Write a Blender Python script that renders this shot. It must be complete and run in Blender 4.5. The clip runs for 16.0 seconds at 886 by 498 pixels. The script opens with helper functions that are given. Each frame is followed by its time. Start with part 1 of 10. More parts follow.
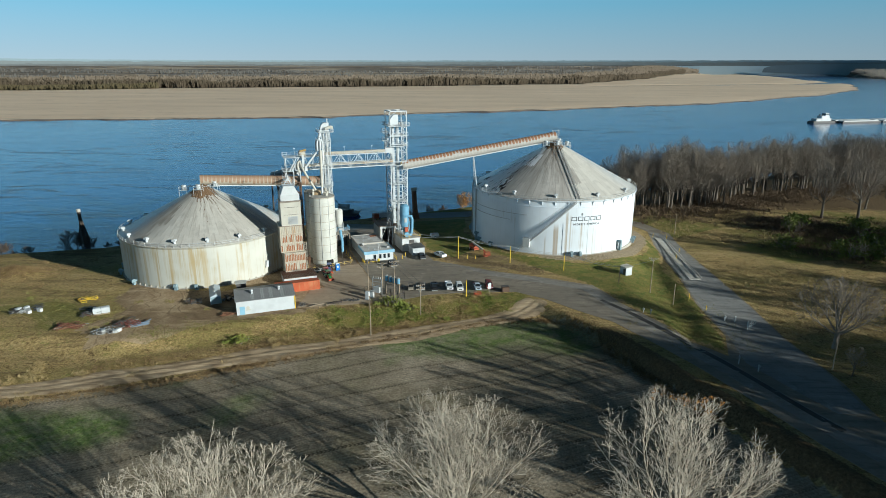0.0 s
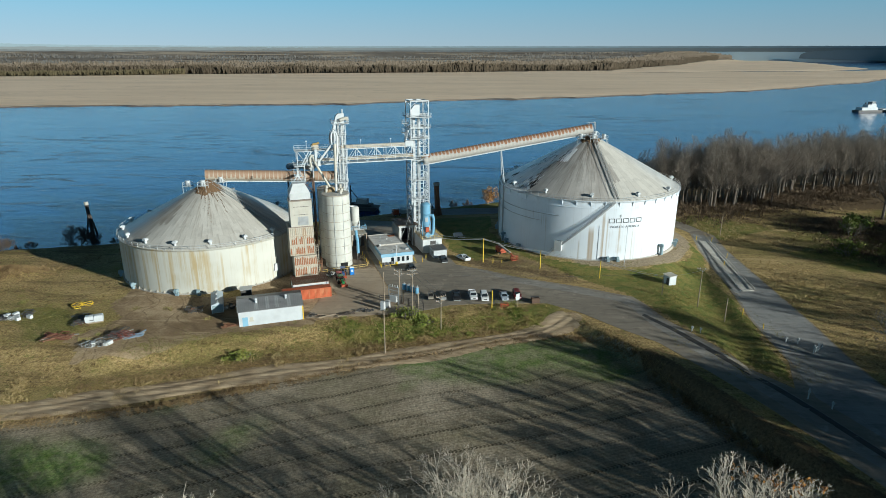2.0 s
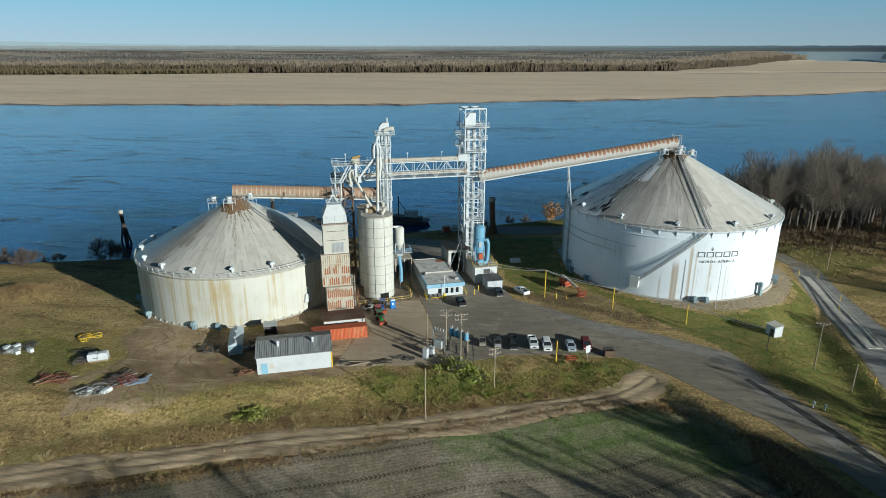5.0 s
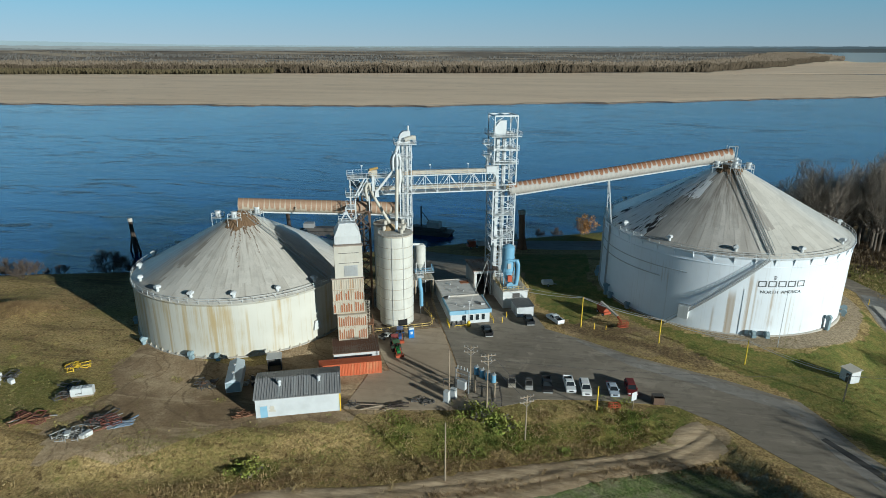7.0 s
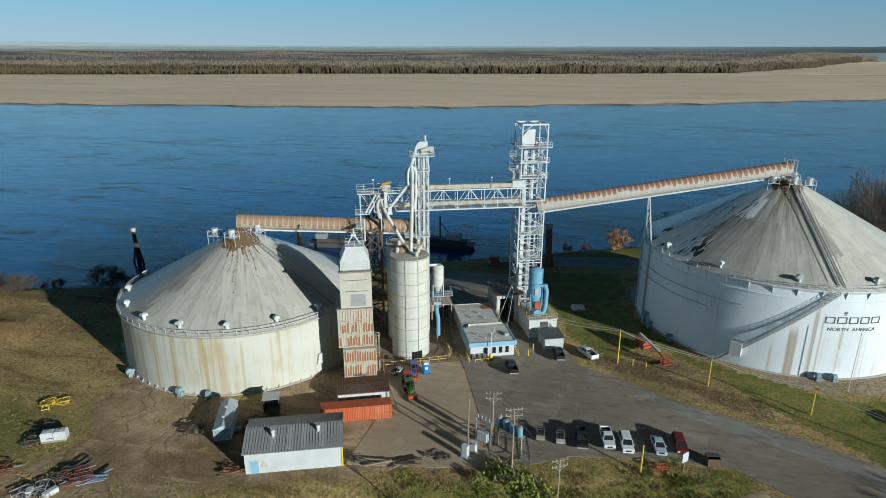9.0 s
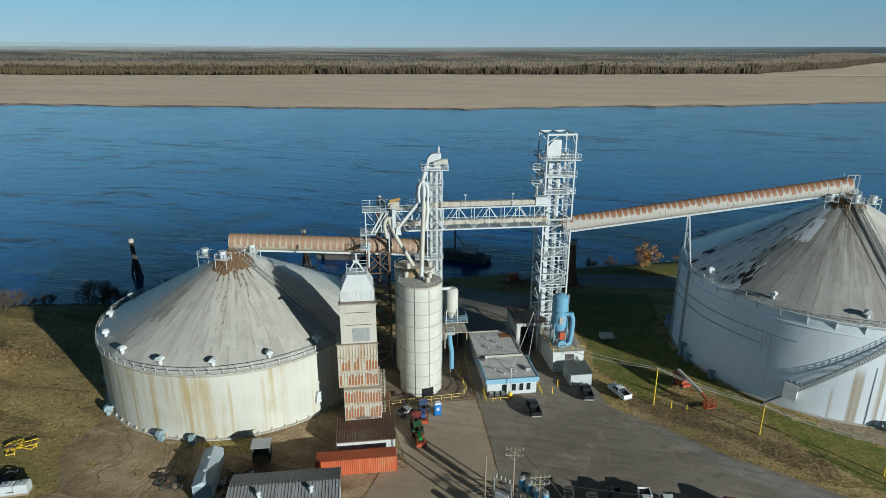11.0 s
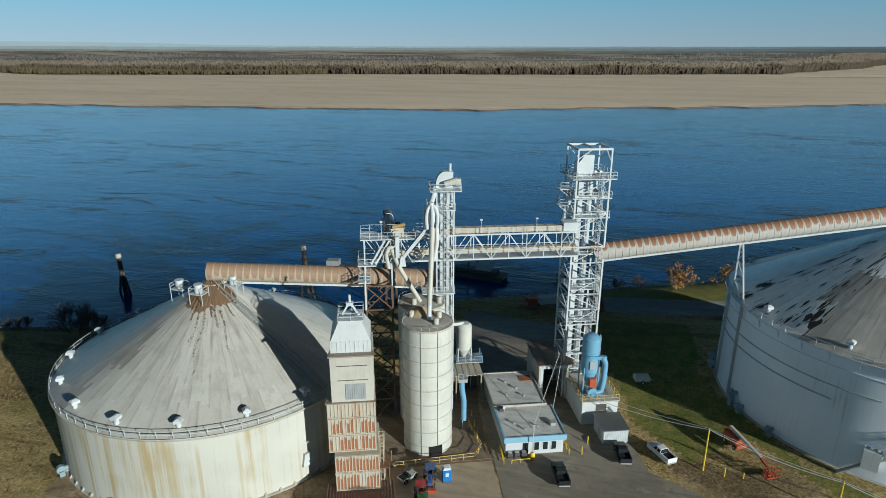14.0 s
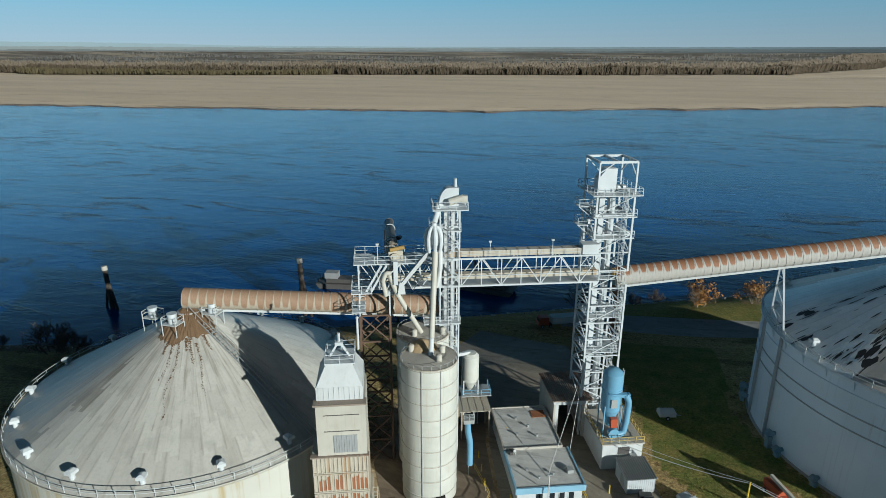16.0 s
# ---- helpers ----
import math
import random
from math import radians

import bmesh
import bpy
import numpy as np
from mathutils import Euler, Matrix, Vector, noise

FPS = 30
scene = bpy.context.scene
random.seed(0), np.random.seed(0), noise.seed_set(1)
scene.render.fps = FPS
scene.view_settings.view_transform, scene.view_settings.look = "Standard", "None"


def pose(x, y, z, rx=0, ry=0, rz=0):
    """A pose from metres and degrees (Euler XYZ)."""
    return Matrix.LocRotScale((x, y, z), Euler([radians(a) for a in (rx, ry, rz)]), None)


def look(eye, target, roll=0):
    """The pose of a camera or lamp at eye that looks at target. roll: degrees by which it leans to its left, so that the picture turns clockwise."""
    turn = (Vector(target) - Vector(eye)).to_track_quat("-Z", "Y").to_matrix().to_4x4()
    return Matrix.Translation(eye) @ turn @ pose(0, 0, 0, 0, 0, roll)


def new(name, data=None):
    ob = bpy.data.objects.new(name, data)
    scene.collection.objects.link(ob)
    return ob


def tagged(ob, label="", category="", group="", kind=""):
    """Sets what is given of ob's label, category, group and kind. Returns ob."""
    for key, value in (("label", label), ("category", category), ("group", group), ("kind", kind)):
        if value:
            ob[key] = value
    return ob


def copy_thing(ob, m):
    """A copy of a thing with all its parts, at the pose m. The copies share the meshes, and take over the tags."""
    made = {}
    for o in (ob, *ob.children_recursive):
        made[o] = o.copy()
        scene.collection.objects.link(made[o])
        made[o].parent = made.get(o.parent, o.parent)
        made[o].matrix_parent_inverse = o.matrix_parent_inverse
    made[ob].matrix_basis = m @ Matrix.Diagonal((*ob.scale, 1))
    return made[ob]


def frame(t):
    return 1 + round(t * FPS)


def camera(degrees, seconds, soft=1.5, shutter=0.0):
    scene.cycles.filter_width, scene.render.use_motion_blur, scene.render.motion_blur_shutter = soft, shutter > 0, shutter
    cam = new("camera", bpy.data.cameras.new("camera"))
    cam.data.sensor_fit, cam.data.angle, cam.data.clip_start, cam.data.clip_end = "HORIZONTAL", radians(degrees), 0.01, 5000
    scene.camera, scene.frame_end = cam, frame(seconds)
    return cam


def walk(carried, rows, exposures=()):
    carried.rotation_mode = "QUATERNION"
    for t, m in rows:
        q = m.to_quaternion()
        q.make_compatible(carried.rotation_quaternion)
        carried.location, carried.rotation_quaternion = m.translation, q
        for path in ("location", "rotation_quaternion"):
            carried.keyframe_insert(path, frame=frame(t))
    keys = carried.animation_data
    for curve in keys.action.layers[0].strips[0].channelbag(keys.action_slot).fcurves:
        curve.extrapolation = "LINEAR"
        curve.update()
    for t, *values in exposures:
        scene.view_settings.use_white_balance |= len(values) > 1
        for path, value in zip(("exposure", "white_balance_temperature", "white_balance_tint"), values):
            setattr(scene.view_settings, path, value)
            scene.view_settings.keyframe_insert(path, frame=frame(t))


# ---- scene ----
cam = camera(72.1, 16.0, soft=0.8)
METRES, EYE, TILT, LEAN, TURN = 114.9, 60.0, 0.0, 0.0, 0.0
ROWS = [
    (0.0, 0.0, 0.0, 0.0, 0.02, -16.91, -0.08),
    (0.5, 0.0007, 0.0356, -0.0006, 0.39, -17.6, -0.07),
    (1.0, 0.0012, 0.0716, -0.0013, 0.82, -18.04, -0.06),
    (1.5, 0.0011, 0.1075, -0.0011, 1.43, -18.15, -0.06),
    (2.0, -0.0003, 0.1434, -0.0015, 2.36, -18.13, -0.08),
    (2.5, -0.0019, 0.1781, -0.0014, 3.4, -18.14, -0.09),
    (3.0, -0.0042, 0.2144, -0.0006, 4.45, -18.16, -0.1),
    (3.5, -0.0066, 0.2507, -0.0004, 5.32, -18.16, -0.08),
    (4.0, -0.01, 0.2867, -0.0002, 6.03, -18.18, -0.1),
    (4.5, -0.0133, 0.323, 0.0001, 6.75, -18.19, -0.1),
    (5.0, -0.018, 0.359, 0.0003, 7.53, -18.19, -0.12),
    (7.5, -0.0434, 0.5299, 0.0005, 10.53, -18.16, -0.18),
    (8.0, -0.0492, 0.5632, 0.0009, 11.09, -18.17, -0.17),
    (8.5, -0.0555, 0.5959, 0.0011, 11.55, -18.14, -0.17),
    (9.0, -0.0611, 0.6283, 0.0011, 11.97, -18.13, -0.18),
    (11.5, -0.0908, 0.7729, 0.0025, 13.71, -18.09, -0.14),
    (12.0, -0.0962, 0.7981, 0.0026, 13.87, -18.09, -0.14),
    (12.5, -0.1018, 0.8221, 0.0024, 14.08, -18.1, -0.15),
    (13.0, -0.107, 0.8457, 0.0024, 14.38, -18.1, -0.15),
    (13.5, -0.113, 0.8686, 0.0025, 14.61, -18.11, -0.17),
    (14.0, -0.1184, 0.8918, 0.0027, 14.77, -18.12, -0.16),
    (14.5, -0.1239, 0.9148, 0.0029, 14.91, -18.13, -0.17),
    (15.0, -0.1297, 0.9388, 0.0027, 15.11, -18.12, -0.19),
    (15.5, -0.1357, 0.9627, 0.0026, 15.26, -18.1, -0.19),
    (16.0, -0.1415, 0.9867, 0.0029, 15.34, -18.09, -0.17),
]
walk(cam, [(t, pose(0, 0, EYE, TILT, LEAN, TURN) @ pose(METRES * x, METRES * y, METRES * z, 90 + pitch, roll, yaw))
           for t, x, y, z, yaw, pitch, roll in ROWS],
     exposures=[(0.0, 0.50, 5250, 0), (4.0, 0.46, 5250, 0), (8.0, 0.33, 5200, 0), (12.0, 0.27, 5200, 0), (16.0, 0.27, 5200, 0)])

# ---- sky and sun: a low winter sun behind the camera, to its right ----
SUN_AZ, SUN_EL = radians(122.5), radians(14.0)
world = bpy.data.worlds.new("sky")
scene.world = world
world.use_nodes = True
wn = world.node_tree
sky = wn.nodes.new("ShaderNodeTexSky")
sky.sky_type = "NISHITA"
sky.sun_disc = False
sky.sun_elevation, sky.sun_rotation = SUN_EL, SUN_AZ
sky.altitude, sky.air_density, sky.dust_density, sky.ozone_density = 0.0, 1.0, 0.0, 1.6
# pale haze that thickens evenly towards the horizon
up = wn.nodes.new("ShaderNodeSeparateXYZ")
wn.links.new(wn.nodes.new("ShaderNodeTexCoord").outputs["Generated"], up.inputs[0])
fade = wn.nodes.new("ShaderNodeMapRange")
fade.interpolation_type = "SMOOTHSTEP"
fade.inputs["From Min"].default_value, fade.inputs["From Max"].default_value = 0.14, 0.46
fade.inputs["To Min"].default_value, fade.inputs["To Max"].default_value = 1.0, 0.0
wn.links.new(up.outputs[2], fade.inputs["Value"])
haze = wn.nodes.new("ShaderNodeMix")
haze.data_type = "RGBA"
low = wn.nodes.new("ShaderNodeValToRGB")         # grey at the skyline, teal above it, then a clear bright blue
stops = low.color_ramp.elements
stops[0].position, stops[0].color = 0.0, (0.600, 0.655, 0.645, 1.0)
stops[1].position, stops[1].color = 0.60, (0.32, 0.68, 1.0, 1.0)
stop = stops.new(0.19)
stop.color = (0.335, 0.612, 0.725, 1.0)
lift = wn.nodes.new("ShaderNodeMapRange")
lift.inputs["From Min"].default_value, lift.inputs["From Max"].default_value = 0.0, 0.45
wn.links.new(up.outputs[2], lift.inputs["Value"])
wn.links.new(lift.outputs[0], low.inputs["Fac"])
side = wn.nodes.new("ShaderNodeMapRange")       # the haze is brighter on the side away from the sun
side.inputs["From Min"].default_value, side.inputs["From Max"].default_value = -0.75, 0.75
side.inputs["To Min"].default_value, side.inputs["To Max"].default_value = 1.30 * 31, 0.74 * 31
wn.links.new(up.outputs[0], side.inputs["Value"])
tone = wn.nodes.new("ShaderNodeVectorMath")
tone.operation = "SCALE"
wn.links.new(low.outputs["Color"], tone.inputs[0])
wn.links.new(side.outputs[0], tone.inputs["Scale"])
wn.links.new(tone.outputs[0], haze.inputs[7])
wn.links.new(fade.outputs[0], haze.inputs[0])
deep = wn.nodes.new("ShaderNodeVectorMath")       # a deep clear winter sky overhead
deep.operation = "SCALE"
deep.inputs["Scale"].default_value = 0.42
wn.links.new(sky.outputs[0], deep.inputs[0])
wn.links.new(deep.outputs[0], haze.inputs[6])
wn.links.new(haze.outputs[2], wn.nodes["Background"].inputs[0])
wn.nodes["Background"].inputs[1].default_value = 0.0165

sun = new("sun", bpy.data.lights.new("sun", "SUN"))
sun.data.energy, sun.data.angle, sun.data.color = 5.0, radians(0.55), (1.0, 0.875, 0.70)
toward = Vector((math.sin(SUN_AZ) * math.cos(SUN_EL), math.cos(SUN_AZ) * math.cos(SUN_EL), math.sin(SUN_EL)))
sun.matrix_world = look(toward * 400, (0, 0, 0))

# ---- materials ----
class Nodes:
    """A short way to write node trees."""

    def __init__(self, name):
        self.mat = bpy.data.materials.new(name)
        self.mat.use_nodes = True
        self.t = self.mat.node_tree
        self.p = self.t.nodes["Principled BSDF"]

    def n(self, kind, ins=None, **props):
        node = self.t.nodes.new("ShaderNode" + kind)
        for k, v in props.items():
            setattr(node, k, v)
        for k, v in (ins or {}).items():
            self.put(node, k, v)
        return node

    def put(self, node, k, v):
        if isinstance(v, bpy.types.NodeSocket):
            self.t.links.new(v, node.inputs[k])
        else:
            node.inputs[k].default_value = v

    def noise(self, vec, scale, detail=4.0, rough=0.55, distort=0.0):
        return self.n("TexNoise", {"Vector": vec, "Scale": scale, "Detail": detail, "Roughness": rough, "Distortion": distort}).outputs["Fac"]

    def math(self, op, a, b=0.0, c=0.0):
        return self.n("Math", {0: a, 1: b, 2: c}, operation=op).outputs[0]

    def step(self, x, lo, hi):
        return self.n("MapRange", {"Value": x, "From Min": lo, "From Max": hi}, interpolation_type="SMOOTHSTEP").outputs[0]

    def mix(self, fac, a, b, blend="MIX"):
        node = self.n("Mix", data_type="RGBA", blend_type=blend)
        self.put(node, 0, fac), self.put(node, 6, a), self.put(node, 7, b)
        return node.outputs[2]

    def coords(self, stretch=(1, 1, 1), world=False):
        src = self.n("NewGeometry").outputs["Position"] if world else self.n("TexCoord").outputs["Object"]
        if stretch == (1, 1, 1):
            return src
        return self.n("Mapping", {"Vector": src, "Scale": stretch}).outputs[0]

    def bump(self, height, strength=0.4, distance=0.05):
        self.put(self.p, "Normal", self.n("Bump", {"Height": height, "Strength": strength, "Distance": distance}).outputs[0])

    def done(self, colour, rough=0.8, metal=0.0, spec=0.4):
        self.put(self.p, "Base Color", colour), self.put(self.p, "Roughness", rough), self.put(self.p, "Metallic", metal)
        self.p.inputs["Specular IOR Level"].default_value = spec
        return self.mat


def rgb(r, g, b):
    return (r, g, b, 1.0)


def paint(name, c, rough=0.55, dirt=(0.16, 0.12, 0.08), amount=0.35, metal=0.0, grain=0.8, streaks=True):
    """Weathered paint or plain surface: faded patches, dirt in runs, fine relief."""
    k = Nodes(name)
    o = k.coords()
    patch = k.noise(o, 0.5 * grain, 5)
    runs = k.noise(k.coords((1.6, 1.6, 0.12)) if streaks else o, 2.2 * grain, 6, 0.65)
    fine = k.noise(o, 14.0 * grain, 3)
    rand = k.n("ObjectInfo").outputs["Random"]
    col = k.mix(k.step(patch, 0.35, 0.75), rgb(*c), rgb(*[v * 0.86 for v in c]))
    col = k.mix(k.math("MULTIPLY", k.step(runs, 0.52, 0.78), amount), col, rgb(*dirt))
    col = k.mix(k.math("MULTIPLY", rand, 0.10), col, rgb(*[v * 0.6 for v in c]))
    k.bump(fine, 0.15, 0.02)
    return k.done(col, k.math("MULTIPLY_ADD", fine, 0.25, rough - 0.1), metal)


def rusty(name, c, rust=(0.23, 0.085, 0.035), level=0.5, rough=0.6):
    """Sheet metal with rust in runs over its old coat."""
    k = Nodes(name)
    runs = k.noise(k.coords((2.6, 2.6, 0.16)), 1.1, 7, 0.6)
    big = k.noise(k.coords(), 0.16, 3)
    fine = k.noise(k.coords(), 9.0, 4)
    rand = k.math("MULTIPLY_ADD", k.n("ObjectInfo").outputs["Random"], 0.16, -0.08)
    f = k.step(k.math("ADD", k.math("ADD", k.math("MULTIPLY", runs, 0.6), k.math("MULTIPLY", big, 0.5)), rand), level, level + 0.13)
    tone = k.mix(fine, rgb(*rust), rgb(*[v * 1.7 for v in rust]))
    col = k.mix(f, k.mix(k.step(fine, 0.3, 0.8), rgb(*c), rgb(*[v * 0.8 for v in c])), tone)
    k.bump(fine, 0.2, 0.02)
    return k.done(col, k.math("MULTIPLY_ADD", f, 0.3, rough - 0.05))


def bin_wall(name, c, stain, level, runs_at=()):
    """Painted steel wall with long stains run down from the eave."""
    k = Nodes(name)
    runs = k.noise(k.coords((0.95, 0.95, 0.03)), 1.0, 6, 0.7)
    thin = k.noise(k.coords((2.4, 2.4, 0.05)), 1.0, 4, 0.6)
    big = k.noise(k.coords(), 0.10, 3)
    fine = k.noise(k.coords(), 6.0, 3)
    f = k.math("MULTIPLY", k.step(k.math("MULTIPLY_ADD", big, 0.5, runs), level, level + 0.26), 0.9)
    g = k.math("MULTIPLY", k.step(thin, 0.55, 0.8), 0.28)
    col = k.mix(k.step(big, 0.35, 0.7), rgb(*c), rgb(*[v * 0.9 for v in c]))
    col = k.mix(f, col, rgb(*stain))
    col = k.mix(g, col, rgb(0.36, 0.33, 0.28))
    q = k.n("SeparateXYZ", {0: k.coords()})
    turn = k.math("ARCTAN2", q.outputs[1], q.outputs[0])
    for a, half, top, much in runs_at:
        # a broad stain run down the wall at one bearing, ragged at its sides
        off = k.math("ABSOLUTE", k.math("SUBTRACT", turn, radians(a)))
        edge_ = k.math("MULTIPLY_ADD", k.math("ADD", runs, thin), radians(half) * 1.1, radians(half) * -0.3)
        f = k.math("MULTIPLY", k.step(k.math("SUBTRACT", edge_, off), radians(-0.35), radians(0.5)), k.step(q.outputs[2], top + 1.0, top - 2.0))
        col = k.mix(k.math("MULTIPLY", f, k.math("MULTIPLY_ADD", thin, 0.7, much - 0.35)), col, rgb(*stain))
    k.bump(k.noise(k.coords((1, 1, 0.4)), 0.7, 2), 0.25, 0.08)
    return k.done(col, k.math("MULTIPLY_ADD", fine, 0.2, 0.42))


def bin_roof(name, c, dark, level, panels=68):
    """Roof sheets with streaks that run from the peak to the eave."""
    k = Nodes(name)
    s = k.n("SeparateXYZ", {0: k.n("NewGeometry").outputs["Position"]})
    o = k.n("ObjectInfo").outputs["Location"]
    so = k.n("SeparateXYZ", {0: o})
    dx = k.math("SUBTRACT", s.outputs[0], so.outputs[0])
    dy = k.math("SUBTRACT", s.outputs[1], so.outputs[1])
    ang = k.math("ARCTAN2", dy, dx)
    rad = k.math("SQRT", k.math("ADD", k.math("MULTIPLY", dx, dx), k.math("MULTIPLY", dy, dy)))
    vec = k.n("CombineXYZ", {0: k.math("MULTIPLY", ang, 9.0), 1: k.math("MULTIPLY", rad, 0.06), 2: 0.0}).outputs[0]
    vec2 = k.n("CombineXYZ", {0: k.math("MULTIPLY", ang, 40.0), 1: k.math("MULTIPLY", rad, 0.22), 2: 3.0}).outputs[0]
    runs, thin = k.noise(vec, 1.0, 5, 0.65), k.noise(vec2, 1.0, 4, 0.6)
    fine = k.noise(k.coords(world=True), 3.0, 4)
    rand = k.n("ObjectInfo").outputs["Random"]
    f = k.step(k.math("MULTIPLY_ADD", thin, 0.4, runs), level, level + 0.32)
    f = k.math("MULTIPLY", f, k.math("MULTIPLY_ADD", k.step(rad, 25.0, 5.0), 0.7, 0.3))
    col = k.mix(f, rgb(*c), rgb(*dark))
    col = k.mix(k.math("MULTIPLY", k.step(fine, 0.45, 0.8), 0.3), col, rgb(*[v * 0.6 for v in c]))
    col = k.mix(k.math("MULTIPLY", rand, 0.26), col, rgb(0.24, 0.218, 0.185))
    # grime that gathers along the side laps of each sheet
    q = k.n("SeparateXYZ", {0: k.coords()})
    lap = k.math("MULTIPLY", k.math("ABSOLUTE", k.math("ARCTAN2", q.outputs[1], q.outputs[0])), panels / 6.2832)
    grime = k.math("MULTIPLY", k.step(lap, 0.40, 0.5), k.math("MULTIPLY_ADD", k.step(thin, 0.35, 0.65), 0.30, 0.05))
    col = k.mix(grime, col, rgb(*[v * 0.7 for v in dark]))
    blot = k.noise(k.coords(world=True), 0.35, 5, 0.65)
    col = k.mix(k.math("MULTIPLY", k.step(blot, 0.48, 0.68), 0.35), col, rgb(*[v * 0.55 for v in c]))
    k.bump(thin, 0.2, 0.05)
    return k.done(col, 0.30, 0.0)


def ground_material():
    """One soil sheet: dry grass, with dirt, green grass, tilled soil, sand, gravel, brush and forest floor by zone."""
    k = Nodes("ground")
    w = k.coords(world=True)
    za = k.n("Attribute", attribute_name="zone_a")
    zb = k.n("Attribute", attribute_name="zone_b")
    sa, sb = k.n("SeparateColor", {0: za.outputs["Color"]}), k.n("SeparateColor", {0: zb.outputs["Color"]})
    n0, n1, n2, n3 = k.noise(w, 0.045, 6, 0.6), k.noise(w, 0.33, 5, 0.65), k.noise(w, 1.7, 4, 0.6), k.noise(w, 6.0, 3, 0.7)
    edge = k.math("MULTIPLY_ADD", k.math("ADD", k.math("MULTIPLY", n1, 0.6), k.math("MULTIPLY", n2, 0.4)), 0.9, -0.45)

    def cut(socket, lo=0.35, hi=0.65):
        return k.step(k.math("ADD", socket, edge), lo, hi)

    mott = k.step(n2, 0.3, 0.72)
    sweep = k.noise(k.n("Mapping", {"Vector": w, "Rotation": (0, 0, radians(28)), "Scale": (0.3, 1.4, 1.0)}).outputs[0], 0.16, 6, 0.65, 0.5)
    straw = k.mix(mott, rgb(0.46, 0.335, 0.15), rgb(0.25, 0.175, 0.066))
    straw = k.mix(k.math("MULTIPLY", k.step(n0, 0.42, 0.62), 0.7), straw, rgb(0.20, 0.175, 0.055))
    straw = k.mix(k.math("MULTIPLY", k.step(sweep, 0.52, 0.66), 0.8), straw, rgb(0.125, 0.085, 0.042))
    straw = k.mix(k.math("MULTIPLY", k.step(sweep, 0.46, 0.34), 0.55), straw, rgb(0.52, 0.385, 0.185))
    straw = k.mix(k.math("MULTIPLY", k.step(n3, 0.5, 0.72), 0.55), straw, rgb(0.43, 0.32, 0.145))
    n4 = k.noise(w, 0.75, 5, 0.7, 0.6)
    straw = k.mix(k.math("MULTIPLY", k.step(n4, 0.54, 0.66), 0.65), straw, rgb(0.17, 0.17, 0.045))
    straw = k.mix(k.math("MULTIPLY", k.step(n4, 0.46, 0.34), 0.85), straw, rgb(0.12, 0.078, 0.032))
    dirt = k.mix(k.step(n1, 0.35, 0.7), rgb(0.47, 0.36, 0.225), rgb(0.33, 0.238, 0.138))
    dirt = k.mix(k.math("MULTIPLY", k.step(n0, 0.44, 0.6), 0.75), dirt, rgb(0.175, 0.115, 0.062))
    dirt = k.mix(k.math("MULTIPLY", mott, 0.35), dirt, rgb(0.200, 0.143, 0.082))
    dirt = k.mix(k.math("MULTIPLY", k.step(n4, 0.52, 0.68), 0.45), dirt, rgb(0.19, 0.13, 0.072))
    dirt = k.mix(k.math("MULTIPLY", k.step(sweep, 0.46, 0.36), 0.6), dirt, rgb(0.50, 0.385, 0.24))
    # pairs of wheel tracks that wander over the bare ground
    for seed, size in ((3.0, 0.032), (11.0, 0.055)):
        path = k.noise(k.n("Mapping", {"Vector": w, "Location": (seed * 17, seed * 5, 0)}).outputs[0], size, 2, 0.4)
        off = k.math("ABSOLUTE", k.math("SUBTRACT", path, 0.5))
        near = k.math("MULTIPLY", k.step(k.math("ABSOLUTE", k.math("SUBTRACT", off, 0.45 * size)), 0.14 * size, 0.04 * size), k.math("MULTIPLY_ADD", k.step(n2, 0.35, 0.6), 0.45, 0.15))
        dirt = k.mix(near, dirt, rgb(0.15, 0.105, 0.062))
    green = k.mix(k.step(n1, 0.3, 0.7), rgb(0.085, 0.125, 0.02), rgb(0.225, 0.185, 0.052))
    green = k.mix(k.math("MULTIPLY", k.step(n3, 0.45, 0.7), 0.5), green, rgb(0.052, 0.104, 0.016))
    # tilled rows, bent a little along the field
    xyz = k.n("SeparateXYZ", {0: w})
    bend = k.math("ADD", k.math("MULTIPLY", k.noise(w, 0.012, 2), 14.0), k.math("MULTIPLY", n1, 0.35))
    across = k.math("ADD", k.math("ADD", k.math("MULTIPLY", xyz.outputs[0], -0.375), k.math("MULTIPLY", xyz.outputs[1], 0.927)), bend)
    rows = k.math("MULTIPLY_ADD", k.math("SINE", k.math("MULTIPLY", across, 1.08)), 0.5, 0.5)
    fine_rows = k.math("MULTIPLY_ADD", k.math("SINE", k.math("MULTIPLY", across, 8.6)), 0.5, 0.5)
    soil = k.mix(k.step(n1, 0.3, 0.7), rgb(0.33, 0.275, 0.198), rgb(0.24, 0.198, 0.138))
    soil = k.mix(k.math("MULTIPLY", k.step(n3, 0.5, 0.72), 0.5), soil, rgb(0.43, 0.36, 0.25))
    soil = k.mix(k.math("MULTIPLY", k.step(n0, 0.45, 0.65), 0.3), soil, rgb(0.19, 0.18, 0.085))
    soil = k.mix(k.math("MULTIPLY", k.step(n0, 0.48, 0.36), 0.6), soil, rgb(0.43, 0.365, 0.27))
    soil = k.mix(k.math("MULTIPLY", fine_rows, 0.26), soil, rgb(0.12, 0.10, 0.06))
    run = k.math("ADD", k.math("MULTIPLY", xyz.outputs[0], 0.927), k.math("MULTIPLY", xyz.outputs[1], 0.375))
